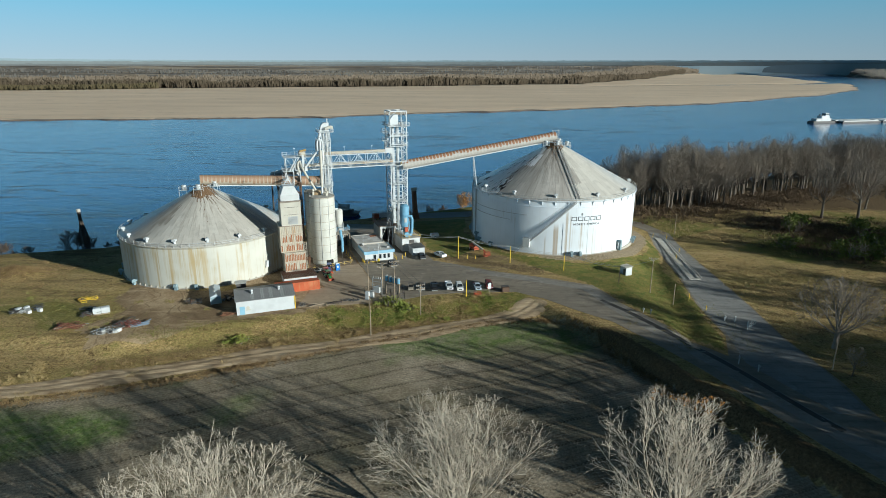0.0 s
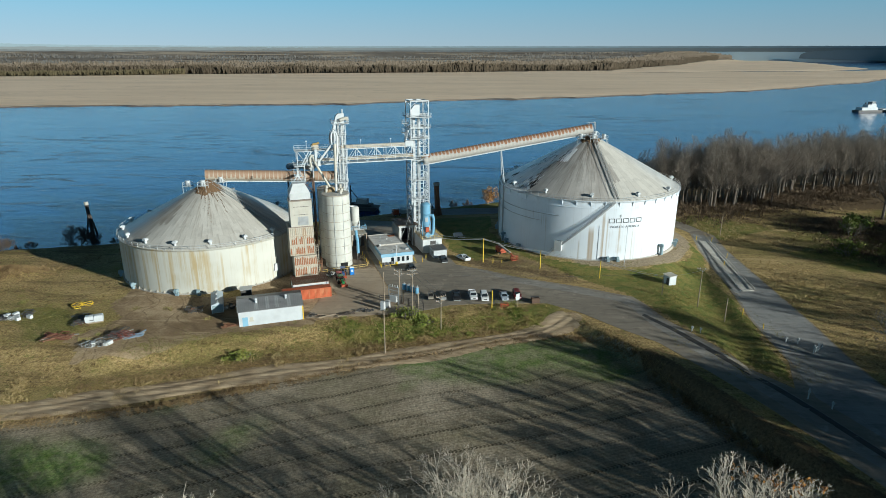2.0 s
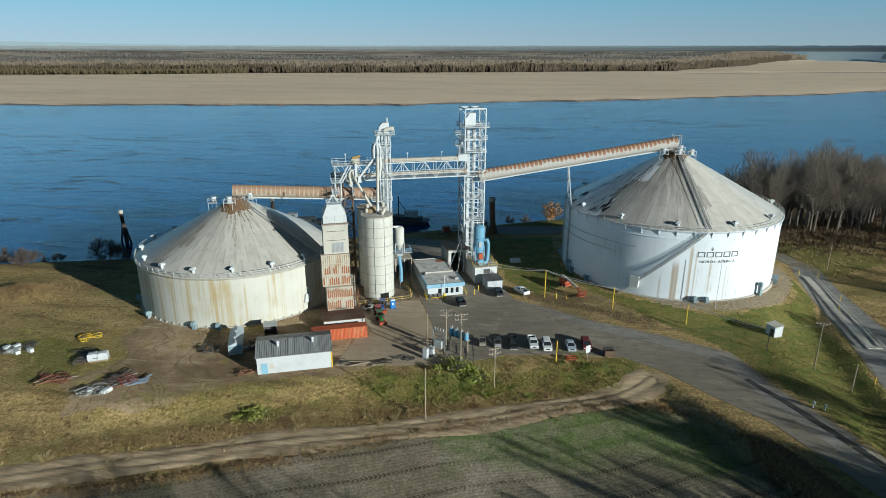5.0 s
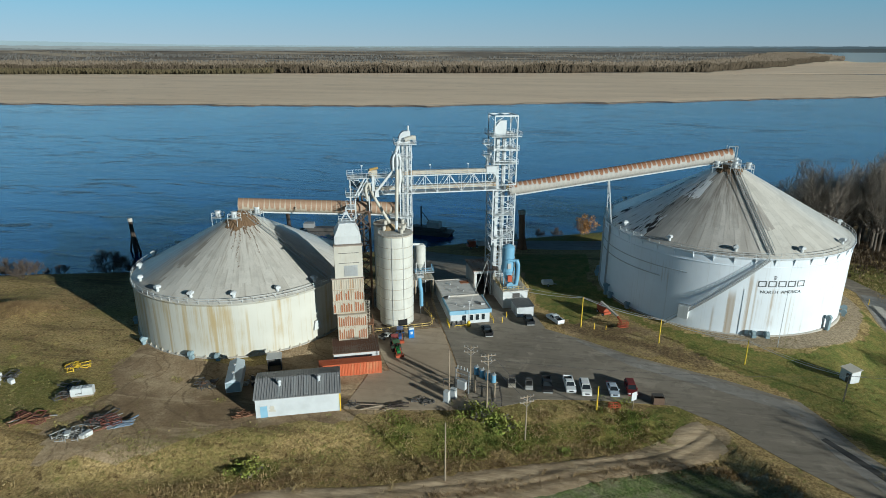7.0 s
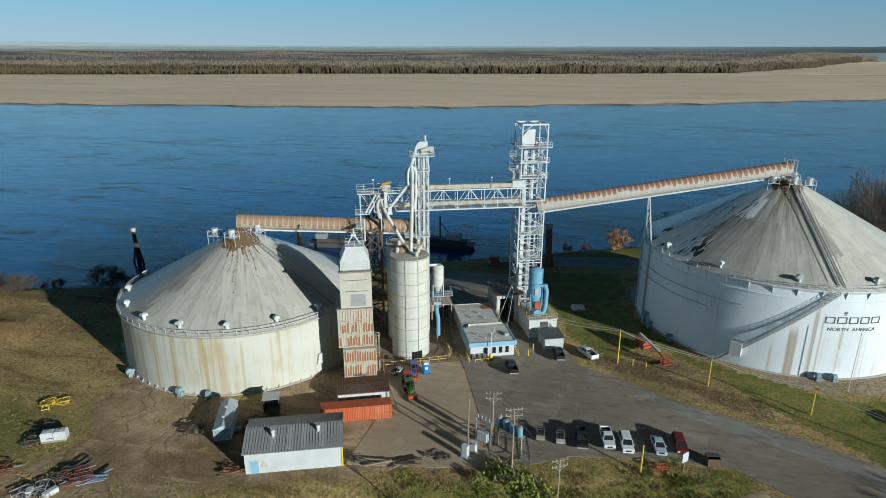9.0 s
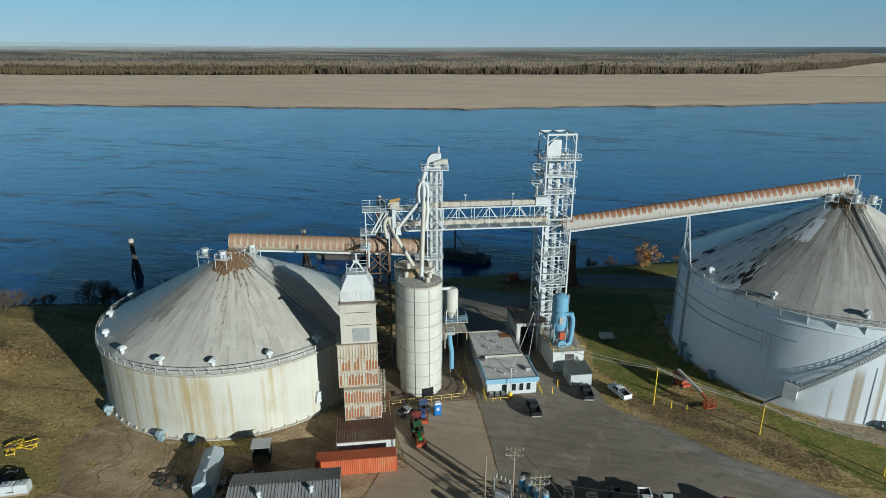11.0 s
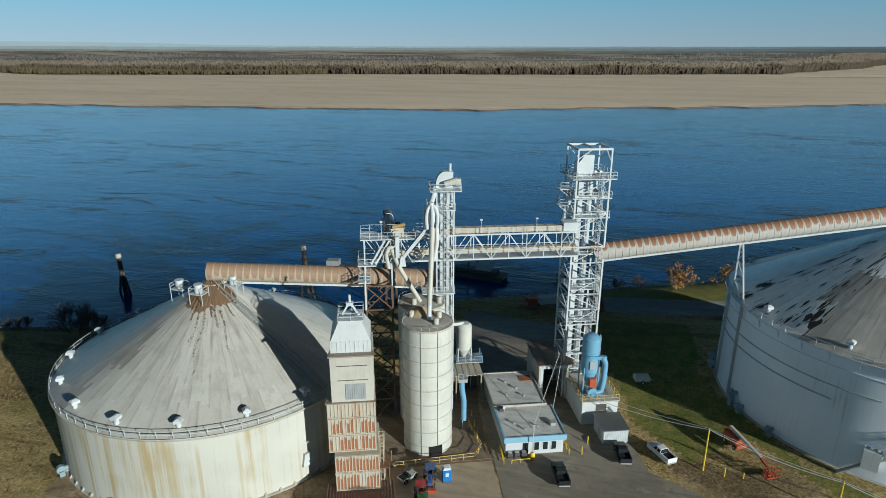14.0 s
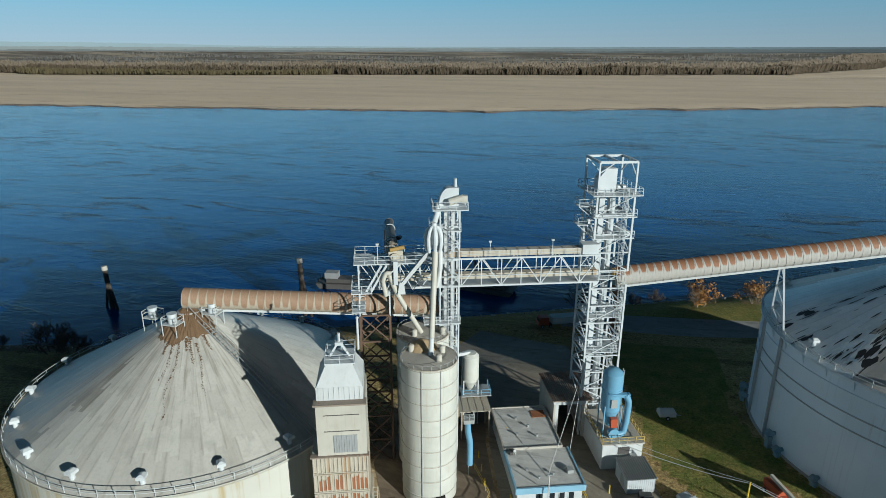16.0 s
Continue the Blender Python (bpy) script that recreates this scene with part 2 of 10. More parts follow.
    tread = k.math("MULTIPLY_ADD", k.math("SINE", k.math("ADD", k.math("MULTIPLY", run, 9.0), k.math("MULTIPLY", k.math("ABSOLUTE", k.math("SINE", k.math("MULTIPLY_ADD", across, 0.54, -0.785))), 16.0))), 0.5, 0.6)
    soil = k.mix(k.math("MULTIPLY", k.math("MULTIPLY", k.step(rows, 0.930, 0.975), tread), k.math("MULTIPLY_ADD", k.step(n0, 0.36, 0.62), 0.5, 0.5)), soil, rgb(0.085, 0.07, 0.045))
    haze = k.mix(mott, rgb(0.17, 0.22, 0.06), rgb(0.10, 0.165, 0.032))
    soil = k.mix(k.math("MULTIPLY", sa.outputs[1], k.math("MULTIPLY_ADD", k.step(n1, 0.3, 0.7), 0.6, 0.4)), soil, haze)
    sand = k.mix(k.step(k.noise(k.n("Mapping", {"Vector": w, "Scale": (0.25, 1.0, 1.0)}).outputs[0], 0.012, 6, 0.6), 0.35, 0.7), rgb(0.71, 0.565, 0.41), rgb(0.61, 0.48, 0.345))
    gully = k.noise(k.n("Mapping", {"Vector": w, "Scale": (0.35, 1.0, 1.0)}).outputs[0], 0.05, 5, 0.7, 0.9)
    sand = k.mix(k.math("MULTIPLY", k.step(gully, 0.54, 0.68), 0.4), sand, rgb(0.36, 0.275, 0.19))
    sand = k.mix(k.math("MULTIPLY", k.step(gully, 0.46, 0.34), 0.35), sand, rgb(0.64, 0.52, 0.37))
    wet = k.step(xyz.outputs[2], -7.9, -8.7)
    sand = k.mix(wet, sand, rgb(0.20, 0.155, 0.112))
    gravel = k.mix(mott, rgb(0.36, 0.29, 0.195), rgb(0.25, 0.195, 0.125))
    brush = k.mix(mott, rgb(0.170, 0.115, 0.059), rgb(0.096, 0.070, 0.037))
    brush = k.mix(k.step(n3, 0.5, 0.7), brush, rgb(0.148, 0.104, 0.056))
    # far wood floor, its tone greyed a little for distance haze
    wood = k.mix(k.step(k.noise(w, 0.02, 6, 0.7), 0.3, 0.7), rgb(0.22, 0.185, 0.145), rgb(0.15, 0.127, 0.102))
    belt = k.noise(k.n("Mapping", {"Vector": w, "Scale": (0.22, 1.0, 1.0)}).outputs[0], 0.006, 4, 0.6, 0.4)
    wood = k.mix(k.step(belt, 0.52, 0.60), wood, rgb(0.38, 0.315, 0.235))
    wood = k.mix(k.step(belt, 0.44, 0.36), wood, rgb(0.11, 0.092, 0.075))
    col = k.mix(cut(sa.outputs[0]), straw, dirt)
    col = k.mix(cut(sb.outputs[0]), col, gravel)
    col = k.mix(cut(sb.outputs[1]), col, brush)
    col = k.mix(k.math("MULTIPLY", cut(sa.outputs[1]), 0.85), col, green)
    col = k.mix(k.step(sa.outputs[2], 0.3, 0.7), col, soil)
    col = k.mix(k.step(za.outputs["Alpha"], 0.3, 0.7), col, sand)
    col = k.mix(k.step(zb.outputs["Alpha"], 0.3, 0.7), col, wood)
    n5 = k.noise(w, 2.3, 4, 0.75, 0.4)
    flat = k.math("MAXIMUM", za.outputs["Alpha"], zb.outputs["Alpha"])
    tone = k.math("MULTIPLY_ADD", k.math("SUBTRACT", n5, 0.5), k.math("SUBTRACT", k.math("MULTIPLY_ADD", flat, -1.9, 2.2), k.math("MULTIPLY", sa.outputs[0], 1.2)), 1.0)
    col = k.n("HueSaturation", {"Value": tone, "Color": col}).outputs[0]
    h = k.math("ADD", k.math("MULTIPLY", n5, 1.0), k.math("ADD", n2, k.math("MULTIPLY", k.math("MULTIPLY", rows, sa.outputs[2]), -0.12)))
    k.bump(h, 0.6, 0.26)
    return k.done(col, 0.95, 0.0, 0.15)


def asphalt_material(name, c, c2):
    k = Nodes(name)
    w = k.coords(world=True)
    big, mid, fine = k.noise(w, 0.05, 5, 0.6), k.noise(w, 0.5, 5, 0.65), k.noise(w, 9.0, 3)
    col = k.mix(k.step(big, 0.38, 0.62), rgb(*c), rgb(*c2))
    col = k.mix(k.math("MULTIPLY", k.step(mid, 0.48, 0.70), 0.5), col, rgb(*[v * 0.55 for v in c]))
    col = k.mix(k.math("MULTIPLY", k.step(k.noise(w, 0.16, 5, 0.7, 0.8), 0.55, 0.68), 0.7), col, rgb(*[v * 1.35 for v in c2]))
    run = k.noise(k.n("Mapping", {"Vector": w, "Rotation": (0, 0, radians(58)), "Scale": (0.12, 1.0, 1.0)}).outputs[0], 0.9, 4, 0.6, 0.3)
    col = k.mix(k.math("MULTIPLY", k.step(run, 0.52, 0.68), 0.55), col, rgb(*[v * 0.5 for v in c]))
    col = k.mix(k.math("MULTIPLY", k.step(run, 0.46, 0.34), 0.35), col, rgb(*[v * 1.3 for v in c2]))
    col = k.mix(k.math("MULTIPLY", fine, 0.3), col, rgb(*[v * 1.5 for v in c]))
    k.bump(fine, 0.25, 0.02)
    return k.done(col, k.math("MULTIPLY_ADD", mid, 0.25, 0.62), 0.0, 0.35)


def water_material():
    """Broad river: wind ripples, long dark slicks and short torn wisps where the current boils up."""
    k = Nodes("river_water")
    w = k.coords((1.0, 1.6, 1.0), world=True)
    chop, swell, boil = k.noise(w, 0.7, 5, 0.65), k.noise(w, 0.05, 4, 0.55, 0.6), k.noise(w, 0.012, 5, 0.6, 1.0)
    streak = k.noise(k.n("Mapping", {"Vector": w, "Scale": (0.5, 1.0, 1.0)}).outputs[0], 0.044, 7, 0.62, 2.0)
    slick = k.noise(k.n("Mapping", {"Vector": w, "Rotation": (0, 0, radians(9)), "Scale": (0.3, 1.0, 1.0)}).outputs[0], 0.030, 7, 0.66, 1.6)
    calm = k.step(k.noise(k.n("Mapping", {"Vector": w, "Scale": (0.45, 1.0, 1.0)}).outputs[0], 0.0075, 4, 0.6, 0.8), 0.42, 0.60)
    wisp = k.math("MULTIPLY", k.step(streak, 0.545, 0.615), k.math("MULTIPLY_ADD", calm, 0.8, 0.2))
    band = k.math("MULTIPLY", k.step(slick, 0.54, 0.62), k.math("MULTIPLY_ADD", calm, 0.5, 0.3))
    torn = k.math("MAXIMUM", wisp, band)
    col = k.mix(k.step(boil, 0.35, 0.65), rgb(0.002, 0.028, 0.118), rgb(0.004, 0.046, 0.185))
    # lost sky reflection in torn water is put into the base colour too
    col = k.mix(torn, col, rgb(0.001, 0.007, 0.024))
    h = k.math("ADD", k.math("MULTIPLY", chop, 0.36), k.math("ADD", k.math("MULTIPLY", streak, 0.8), k.math("ADD", k.math("MULTIPLY", slick, 0.4), k.math("ADD", swell, k.math("MULTIPLY", boil, 0.8)))))
    k.bump(h, k.math("MULTIPLY_ADD", torn, 0.42, 0.16), 0.9)
    k.p.inputs["IOR"].default_value = 1.33
    mat = k.done(col, k.math("MULTIPLY_ADD", boil, 0.10, 0.06), 0.0, 1.0)
    k.put(k.p, "Specular IOR Level", k.math("MULTIPLY_ADD", torn, -0.35, 0.55))
    return mat


def bark_material(name, a, b):
    k = Nodes(name)
    o = k.coords()
    col = k.mix(k.step(k.noise(o, 1.3, 4), 0.35, 0.7), rgb(*a), rgb(*b))
    rand = k.n("ObjectInfo").outputs["Random"]
    col = k.mix(k.math("MULTIPLY", rand, 0.35), col, rgb(*[v * 0.55 for v in a]))
    k.bump(k.noise(o, 9.0, 3), 0.3, 0.03)
    return k.done(col, 0.9, 0.0, 0.2)


def leaf_material(name, a, b):
    """Blades and leaves: their tone drifts from clump to clump, and a little from blade to blade."""
    k = Nodes(name)
    r = k.n("NewGeometry").outputs["Random Per Island"]
    w = k.coords(world=True)
    drift = k.step(k.math("ADD", k.math("MULTIPLY", k.noise(w, 0.22, 3), 0.6), k.math("MULTIPLY", k.noise(w, 1.1, 2), 0.4)), 0.38, 0.62)
    col = k.mix(k.math("MULTIPLY_ADD", r, 0.35, k.math("MULTIPLY", drift, 0.65)), rgb(*a), rgb(*b))
    return k.done(col, 0.8, 0.0, 0.2)


def cover_material(name, c, rust, low):
    """Cover sheets: rust over the crown of each section, ending in a blunt tongue between pale seams."""
    k = Nodes(name)
    q = k.n("SeparateXYZ", {0: k.coords()})
    along = k.math("ABSOLUTE", k.math("SUBTRACT", q.outputs[0], 0.54))
    rag = k.noise(k.coords((2.5, 1.0, 0.6)), 1.6, 4, 0.6)
    far = k.noise(k.coords(world=True), 0.055, 3)
    rand = k.n("ObjectInfo").outputs["Random"]
    level = k.math("ADD", k.math("MULTIPLY", k.math("POWER", k.math("MULTIPLY", along, 2.0), 5.0), 1.7), k.math("MULTIPLY_ADD", rag, 0.9, low - 0.45))
    level = k.math("ADD", level, k.math("ADD", k.math("MULTIPLY", rand, 0.55), k.math("MULTIPLY_ADD", far, 2.2, -1.1)))
    f = k.step(k.math("SUBTRACT", q.outputs[2], level), -0.15, 0.2)
    fine = k.noise(k.coords(), 7.0, 4)
    tone = k.mix(fine, rgb(*rust), rgb(*[v * 1.9 for v in rust]))
    base = k.mix(k.step(rag, 0.35, 0.7), rgb(*c), rgb(*[v * 0.8 for v in c]))
    k.bump(fine, 0.15, 0.02)
    return k.done(k.mix(f, base, tone), 0.6)


GROUND = ground_material()
ASPHALT = asphalt_material("asphalt", (0.196, 0.168, 0.130), (0.258, 0.224, 0.176))
STAINED_PAD = asphalt_material("stained_concrete", (0.155, 0.118, 0.083), (0.20, 0.155, 0.11))
LANE = asphalt_material("pale_lane", (0.215, 0.197, 0.172), (0.27, 0.25, 0.222))
OLD_ROAD = asphalt_material("old_road", (0.205, 0.20, 0.19), (0.27, 0.262, 0.245))
CONCRETE_PAD = asphalt_material("concrete_pad", (0.39, 0.312, 0.22), (0.30, 0.232, 0.16))
PALE_DECK = asphalt_material("pale_deck", (0.36, 0.34, 0.30), (0.42, 0.40, 0.36))
DARK_ROAD = asphalt_material("dark_strip_asphalt", (0.045, 0.043, 0.04), (0.06, 0.056, 0.05))
CONCRETE = paint("concrete", (0.42, 0.39, 0.34), 0.85, (0.2, 0.17, 0.13), 0.5)
WATER = water_material()
WALL_L = bin_wall("stained_white_steel", (0.50, 0.488, 0.43), (0.36, 0.275, 0.13), 0.72, ((-130, 1.0, 12.0, 0.7), (-121, 1.3, 12.0, 0.7), (-112, 1.5, 11.5, 0.55), (-103, 0.9, 12.0, 0.7), (-93, 1.5, 12.0, 0.5), (-79, 1.3, 11.0, 0.6), (-72, 2.2, 12.0, 0.5), (-64, 0.9, 11.0, 0.55), (-52, 0.6, 11.5, 0.45)))
WALL_R = bin_wall("white_steel", (0.68, 0.715, 0.755), (0.34, 0.265, 0.18), 0.84, ((-96.8, 1.9, 11.0, 0.75), (-103.5, 0.5, 7.0, 0.6), (-90.2, 0.9, 15.5, 0.75), (-87.6, 0.5, 14.0, 0.6), (-72.0, 0.35, 10.5, 0.5)))
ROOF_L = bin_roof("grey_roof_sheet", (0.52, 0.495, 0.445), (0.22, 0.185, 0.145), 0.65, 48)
# dirt and the dimmer light of the west side, both in this tone
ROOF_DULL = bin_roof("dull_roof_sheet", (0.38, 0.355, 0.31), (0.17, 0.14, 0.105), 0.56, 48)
# white sheets whose sky reflection is put into the base colour
ROOF_SKYLIT = bin_roof("skylit_white_roof_sheet", (0.90, 0.90, 0.90), (0.34, 0.31, 0.27), 0.82)
# east sheets, with the sunlit crescent put into a lighter base colour
ROOF_LIT = bin_roof("sunlit_tone_roof_sheet", (0.57, 0.55, 0.50), (0.30, 0.26, 0.21), 0.72, 48)
# paler beige sheets right of the roof stair
ROOF_BEIGE = bin_roof("pale_beige_roof_sheet", (0.60, 0.57, 0.51), (0.36, 0.32, 0.26), 0.80)
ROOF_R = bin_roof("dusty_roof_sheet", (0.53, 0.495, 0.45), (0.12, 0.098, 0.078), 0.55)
WHITE = paint("white_paint", (0.52, 0.53, 0.525), 0.5, (0.35, 0.27, 0.18), 0.3)
WHITE_CLEAN = paint("clean_white_paint", (0.52, 0.54, 0.55), 0.45, (0.5, 0.46, 0.4), 0.15)
CREAM = paint("cream_steel", (0.48, 0.455, 0.39), 0.5, (0.35, 0.24, 0.13), 0.45)
SILO_WHITE = paint("silo_enamel", (0.53, 0.525, 0.475), 0.4, (0.40, 0.31, 0.18), 0.45)
SEAM = paint("stained_joint", (0.36, 0.325, 0.265), 0.8, (0.25, 0.16, 0.08), 0.5)
GALV = paint("galvanised_steel", (0.42, 0.43, 0.43), 0.45, (0.25, 0.2, 0.15), 0.3, 0.35)
PEELED = paint("bare_black_sheet", (0.028, 0.028, 0.03), 0.6, (0.06, 0.055, 0.05), 0.4)
DARK_STEEL = paint("dark_steel", (0.08, 0.075, 0.07), 0.55, (0.14, 0.07, 0.04), 0.5)
RUST_STEEL = paint("rusted_steel", (0.20, 0.10, 0.055), 0.8, (0.1, 0.05, 0.03), 0.5)
OLD_STEEL = paint("dark_rusted_steel", (0.12, 0.075, 0.05), 0.8, (0.07, 0.04, 0.03), 0.5)
TUBE_RUST = cover_material("rusted_cover", (0.40, 0.345, 0.265), (0.19, 0.122, 0.078), -1.15)
TUBE_WHITE = cover_material("part_rusted_cover", (0.47, 0.44, 0.395), (0.18, 0.088, 0.046), -0.05)
SHEET_RUST = rusty("rust_streaked_sheet", (0.36, 0.27, 0.19), (0.20, 0.082, 0.036), 0.36)
SHEET_OLD = rusty("weathered_sheet", (0.45, 0.405, 0.325), (0.26, 0.185, 0.115), 0.58)
ROOF_BROWN = rusty("brown_roof_sheet", (0.27, 0.22, 0.175), (0.16, 0.09, 0.06), 0.52)
ROOF_GREY = paint("grey_ribbed_roof", (0.30, 0.30, 0.30), 0.5, (0.14, 0.12, 0.1), 0.35, 0.2)
ORANGE = rusty("orange_container_paint", (0.42, 0.10, 0.038), (0.30, 0.12, 0.055), 0.60)
BLUE_PALE = paint("pale_blue_paint", (0.165, 0.335, 0.48), 0.45, (0.15, 0.2, 0.25), 0.3)
BLOWER = paint("grey_blue_paint", (0.22, 0.29, 0.32), 0.5, (0.12, 0.12, 0.12), 0.3)
BLUE_TRIM = paint("blue_trim", (0.24, 0.41, 0.54), 0.5, (0.3, 0.35, 0.4), 0.2)
BLUE = paint("strong_blue_plastic", (0.03, 0.17, 0.50), 0.4, (0.05, 0.1, 0.2), 0.2)
PALE_TANK = paint("pale_tank_paint", (0.44, 0.50, 0.54), 0.5, (0.25, 0.25, 0.25), 0.4)
OCHRE_RAIL = paint("dull_yellow_rail_paint", (0.52, 0.38, 0.12), 0.6, (0.25, 0.15, 0.07), 0.4)
OCHRE = paint("faded_yellow_paint", (0.36, 0.23, 0.07), 0.7, (0.2, 0.11, 0.05), 0.5)
YELLOW = paint("safety_yellow", (0.72, 0.50, 0.03), 0.5, (0.35, 0.25, 0.08), 0.3)
RED_LIFT = paint("orange_red_machine_paint", (0.36, 0.075, 0.03), 0.45, (0.2, 0.08, 0.05), 0.3)
TIMBER = paint("weathered_timber", (0.30, 0.24, 0.17), 0.9, (0.12, 0.09, 0.06), 0.5)
DARK_TIMBER = paint("creosoted_timber", (0.07, 0.055, 0.045), 0.9, (0.04, 0.03, 0.025), 0.5)
ROOF_TAR = asphalt_material("patched_membrane", (0.43, 0.415, 0.39), (0.52, 0.505, 0.48))
GLASS_DARK = paint("dark_window_glass", (0.02, 0.025, 0.03), 0.12, (0.05, 0.05, 0.05), 0.1)
BLACK = paint("black_gap", (0.012, 0.012, 0.012), 0.9, (0.02, 0.02, 0.02), 0.2)
RUBBER = paint("tyre_rubber", (0.02, 0.02, 0.02), 0.85, (0.08, 0.07, 0.06), 0.3)
GREY_SIGN = paint("grey_sign_paint", (0.10, 0.105, 0.11), 0.6, (0.2, 0.2, 0.2), 0.2)
GRAIN = paint("spilt_grain", (0.17, 0.105, 0.056), 0.95, (0.075, 0.046, 0.028), 0.6, grain=2.0, streaks=False)
GRAIN_TAN = paint("tan_grain_dust", (0.40, 0.29, 0.165), 0.95, (0.26, 0.18, 0.10), 0.5, grain=2.0, streaks=False)
CABLE = paint("dark_cable", (0.06, 0.06, 0.06), 0.7, (0.1, 0.1, 0.1), 0.2)
CABLE_PALE = paint("pale_cable", (0.5, 0.5, 0.48), 0.6, (0.3, 0.3, 0.3), 0.2)
BARK_PALE = bark_material("pale_twigs", (0.58, 0.51, 0.41), (0.42, 0.36, 0.285))
BARK_DARK = bark_material("dark_trunk_bark", (0.15, 0.125, 0.10), (0.095, 0.078, 0.062))
BARK_SHRUB = bark_material("dark_shrub_twigs", (0.11, 0.085, 0.066), (0.07, 0.054, 0.044))
BARK = bark_material("grey_bark", (0.25, 0.212, 0.172), (0.17, 0.142, 0.112))
BARK_FAR = bark_material("brown_twigs", (0.26, 0.222, 0.178), (0.175, 0.147, 0.117))
LEAF_DRY = leaf_material("dry_orange_leaf", (0.42, 0.20, 0.05), (0.28, 0.15, 0.05))
LEAF_GREEN = leaf_material("dull_green_leaf", (0.085, 0.115, 0.022), (0.16, 0.165, 0.038))
LEAF_WEED = leaf_material("fresh_green_leaf", (0.16, 0.21, 0.035), (0.28, 0.265, 0.065))
LEAF_BRUSH = leaf_material("dry_brush", (0.33, 0.235, 0.11), (0.15, 0.095, 0.046))
LEAF_STRAW = leaf_material("pale_straw", (0.42, 0.325, 0.155), (0.27, 0.195, 0.085))
LEAF_UNDER = leaf_material("wood_undergrowth", (0.15, 0.105, 0.062), (0.075, 0.052, 0.032))
LEAF_GRASS = leaf_material("grass_tufts", (0.14, 0.165, 0.035), (0.33, 0.255, 0.10))
# distance haze is mixed into this grey
LEAF_WOOD_FAR = leaf_material("hazed_wood", (0.15, 0.14, 0.125), (0.105, 0.10, 0.093))
LEAF_SCRUB = leaf_material("olive_scrub", (0.13, 0.10, 0.05), (0.08, 0.07, 0.04))
# shade between the front trunks is put into this dark brown
LEAF_WOOD_DARK = leaf_material("shaded_wood_edge", (0.115, 0.085, 0.058), (0.06, 0.05, 0.031))
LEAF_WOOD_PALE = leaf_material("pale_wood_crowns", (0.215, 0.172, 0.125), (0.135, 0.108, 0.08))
LEAF_WOOD = leaf_material("winter_wood", (0.15, 0.112, 0.08), (0.10, 0.076, 0.056))

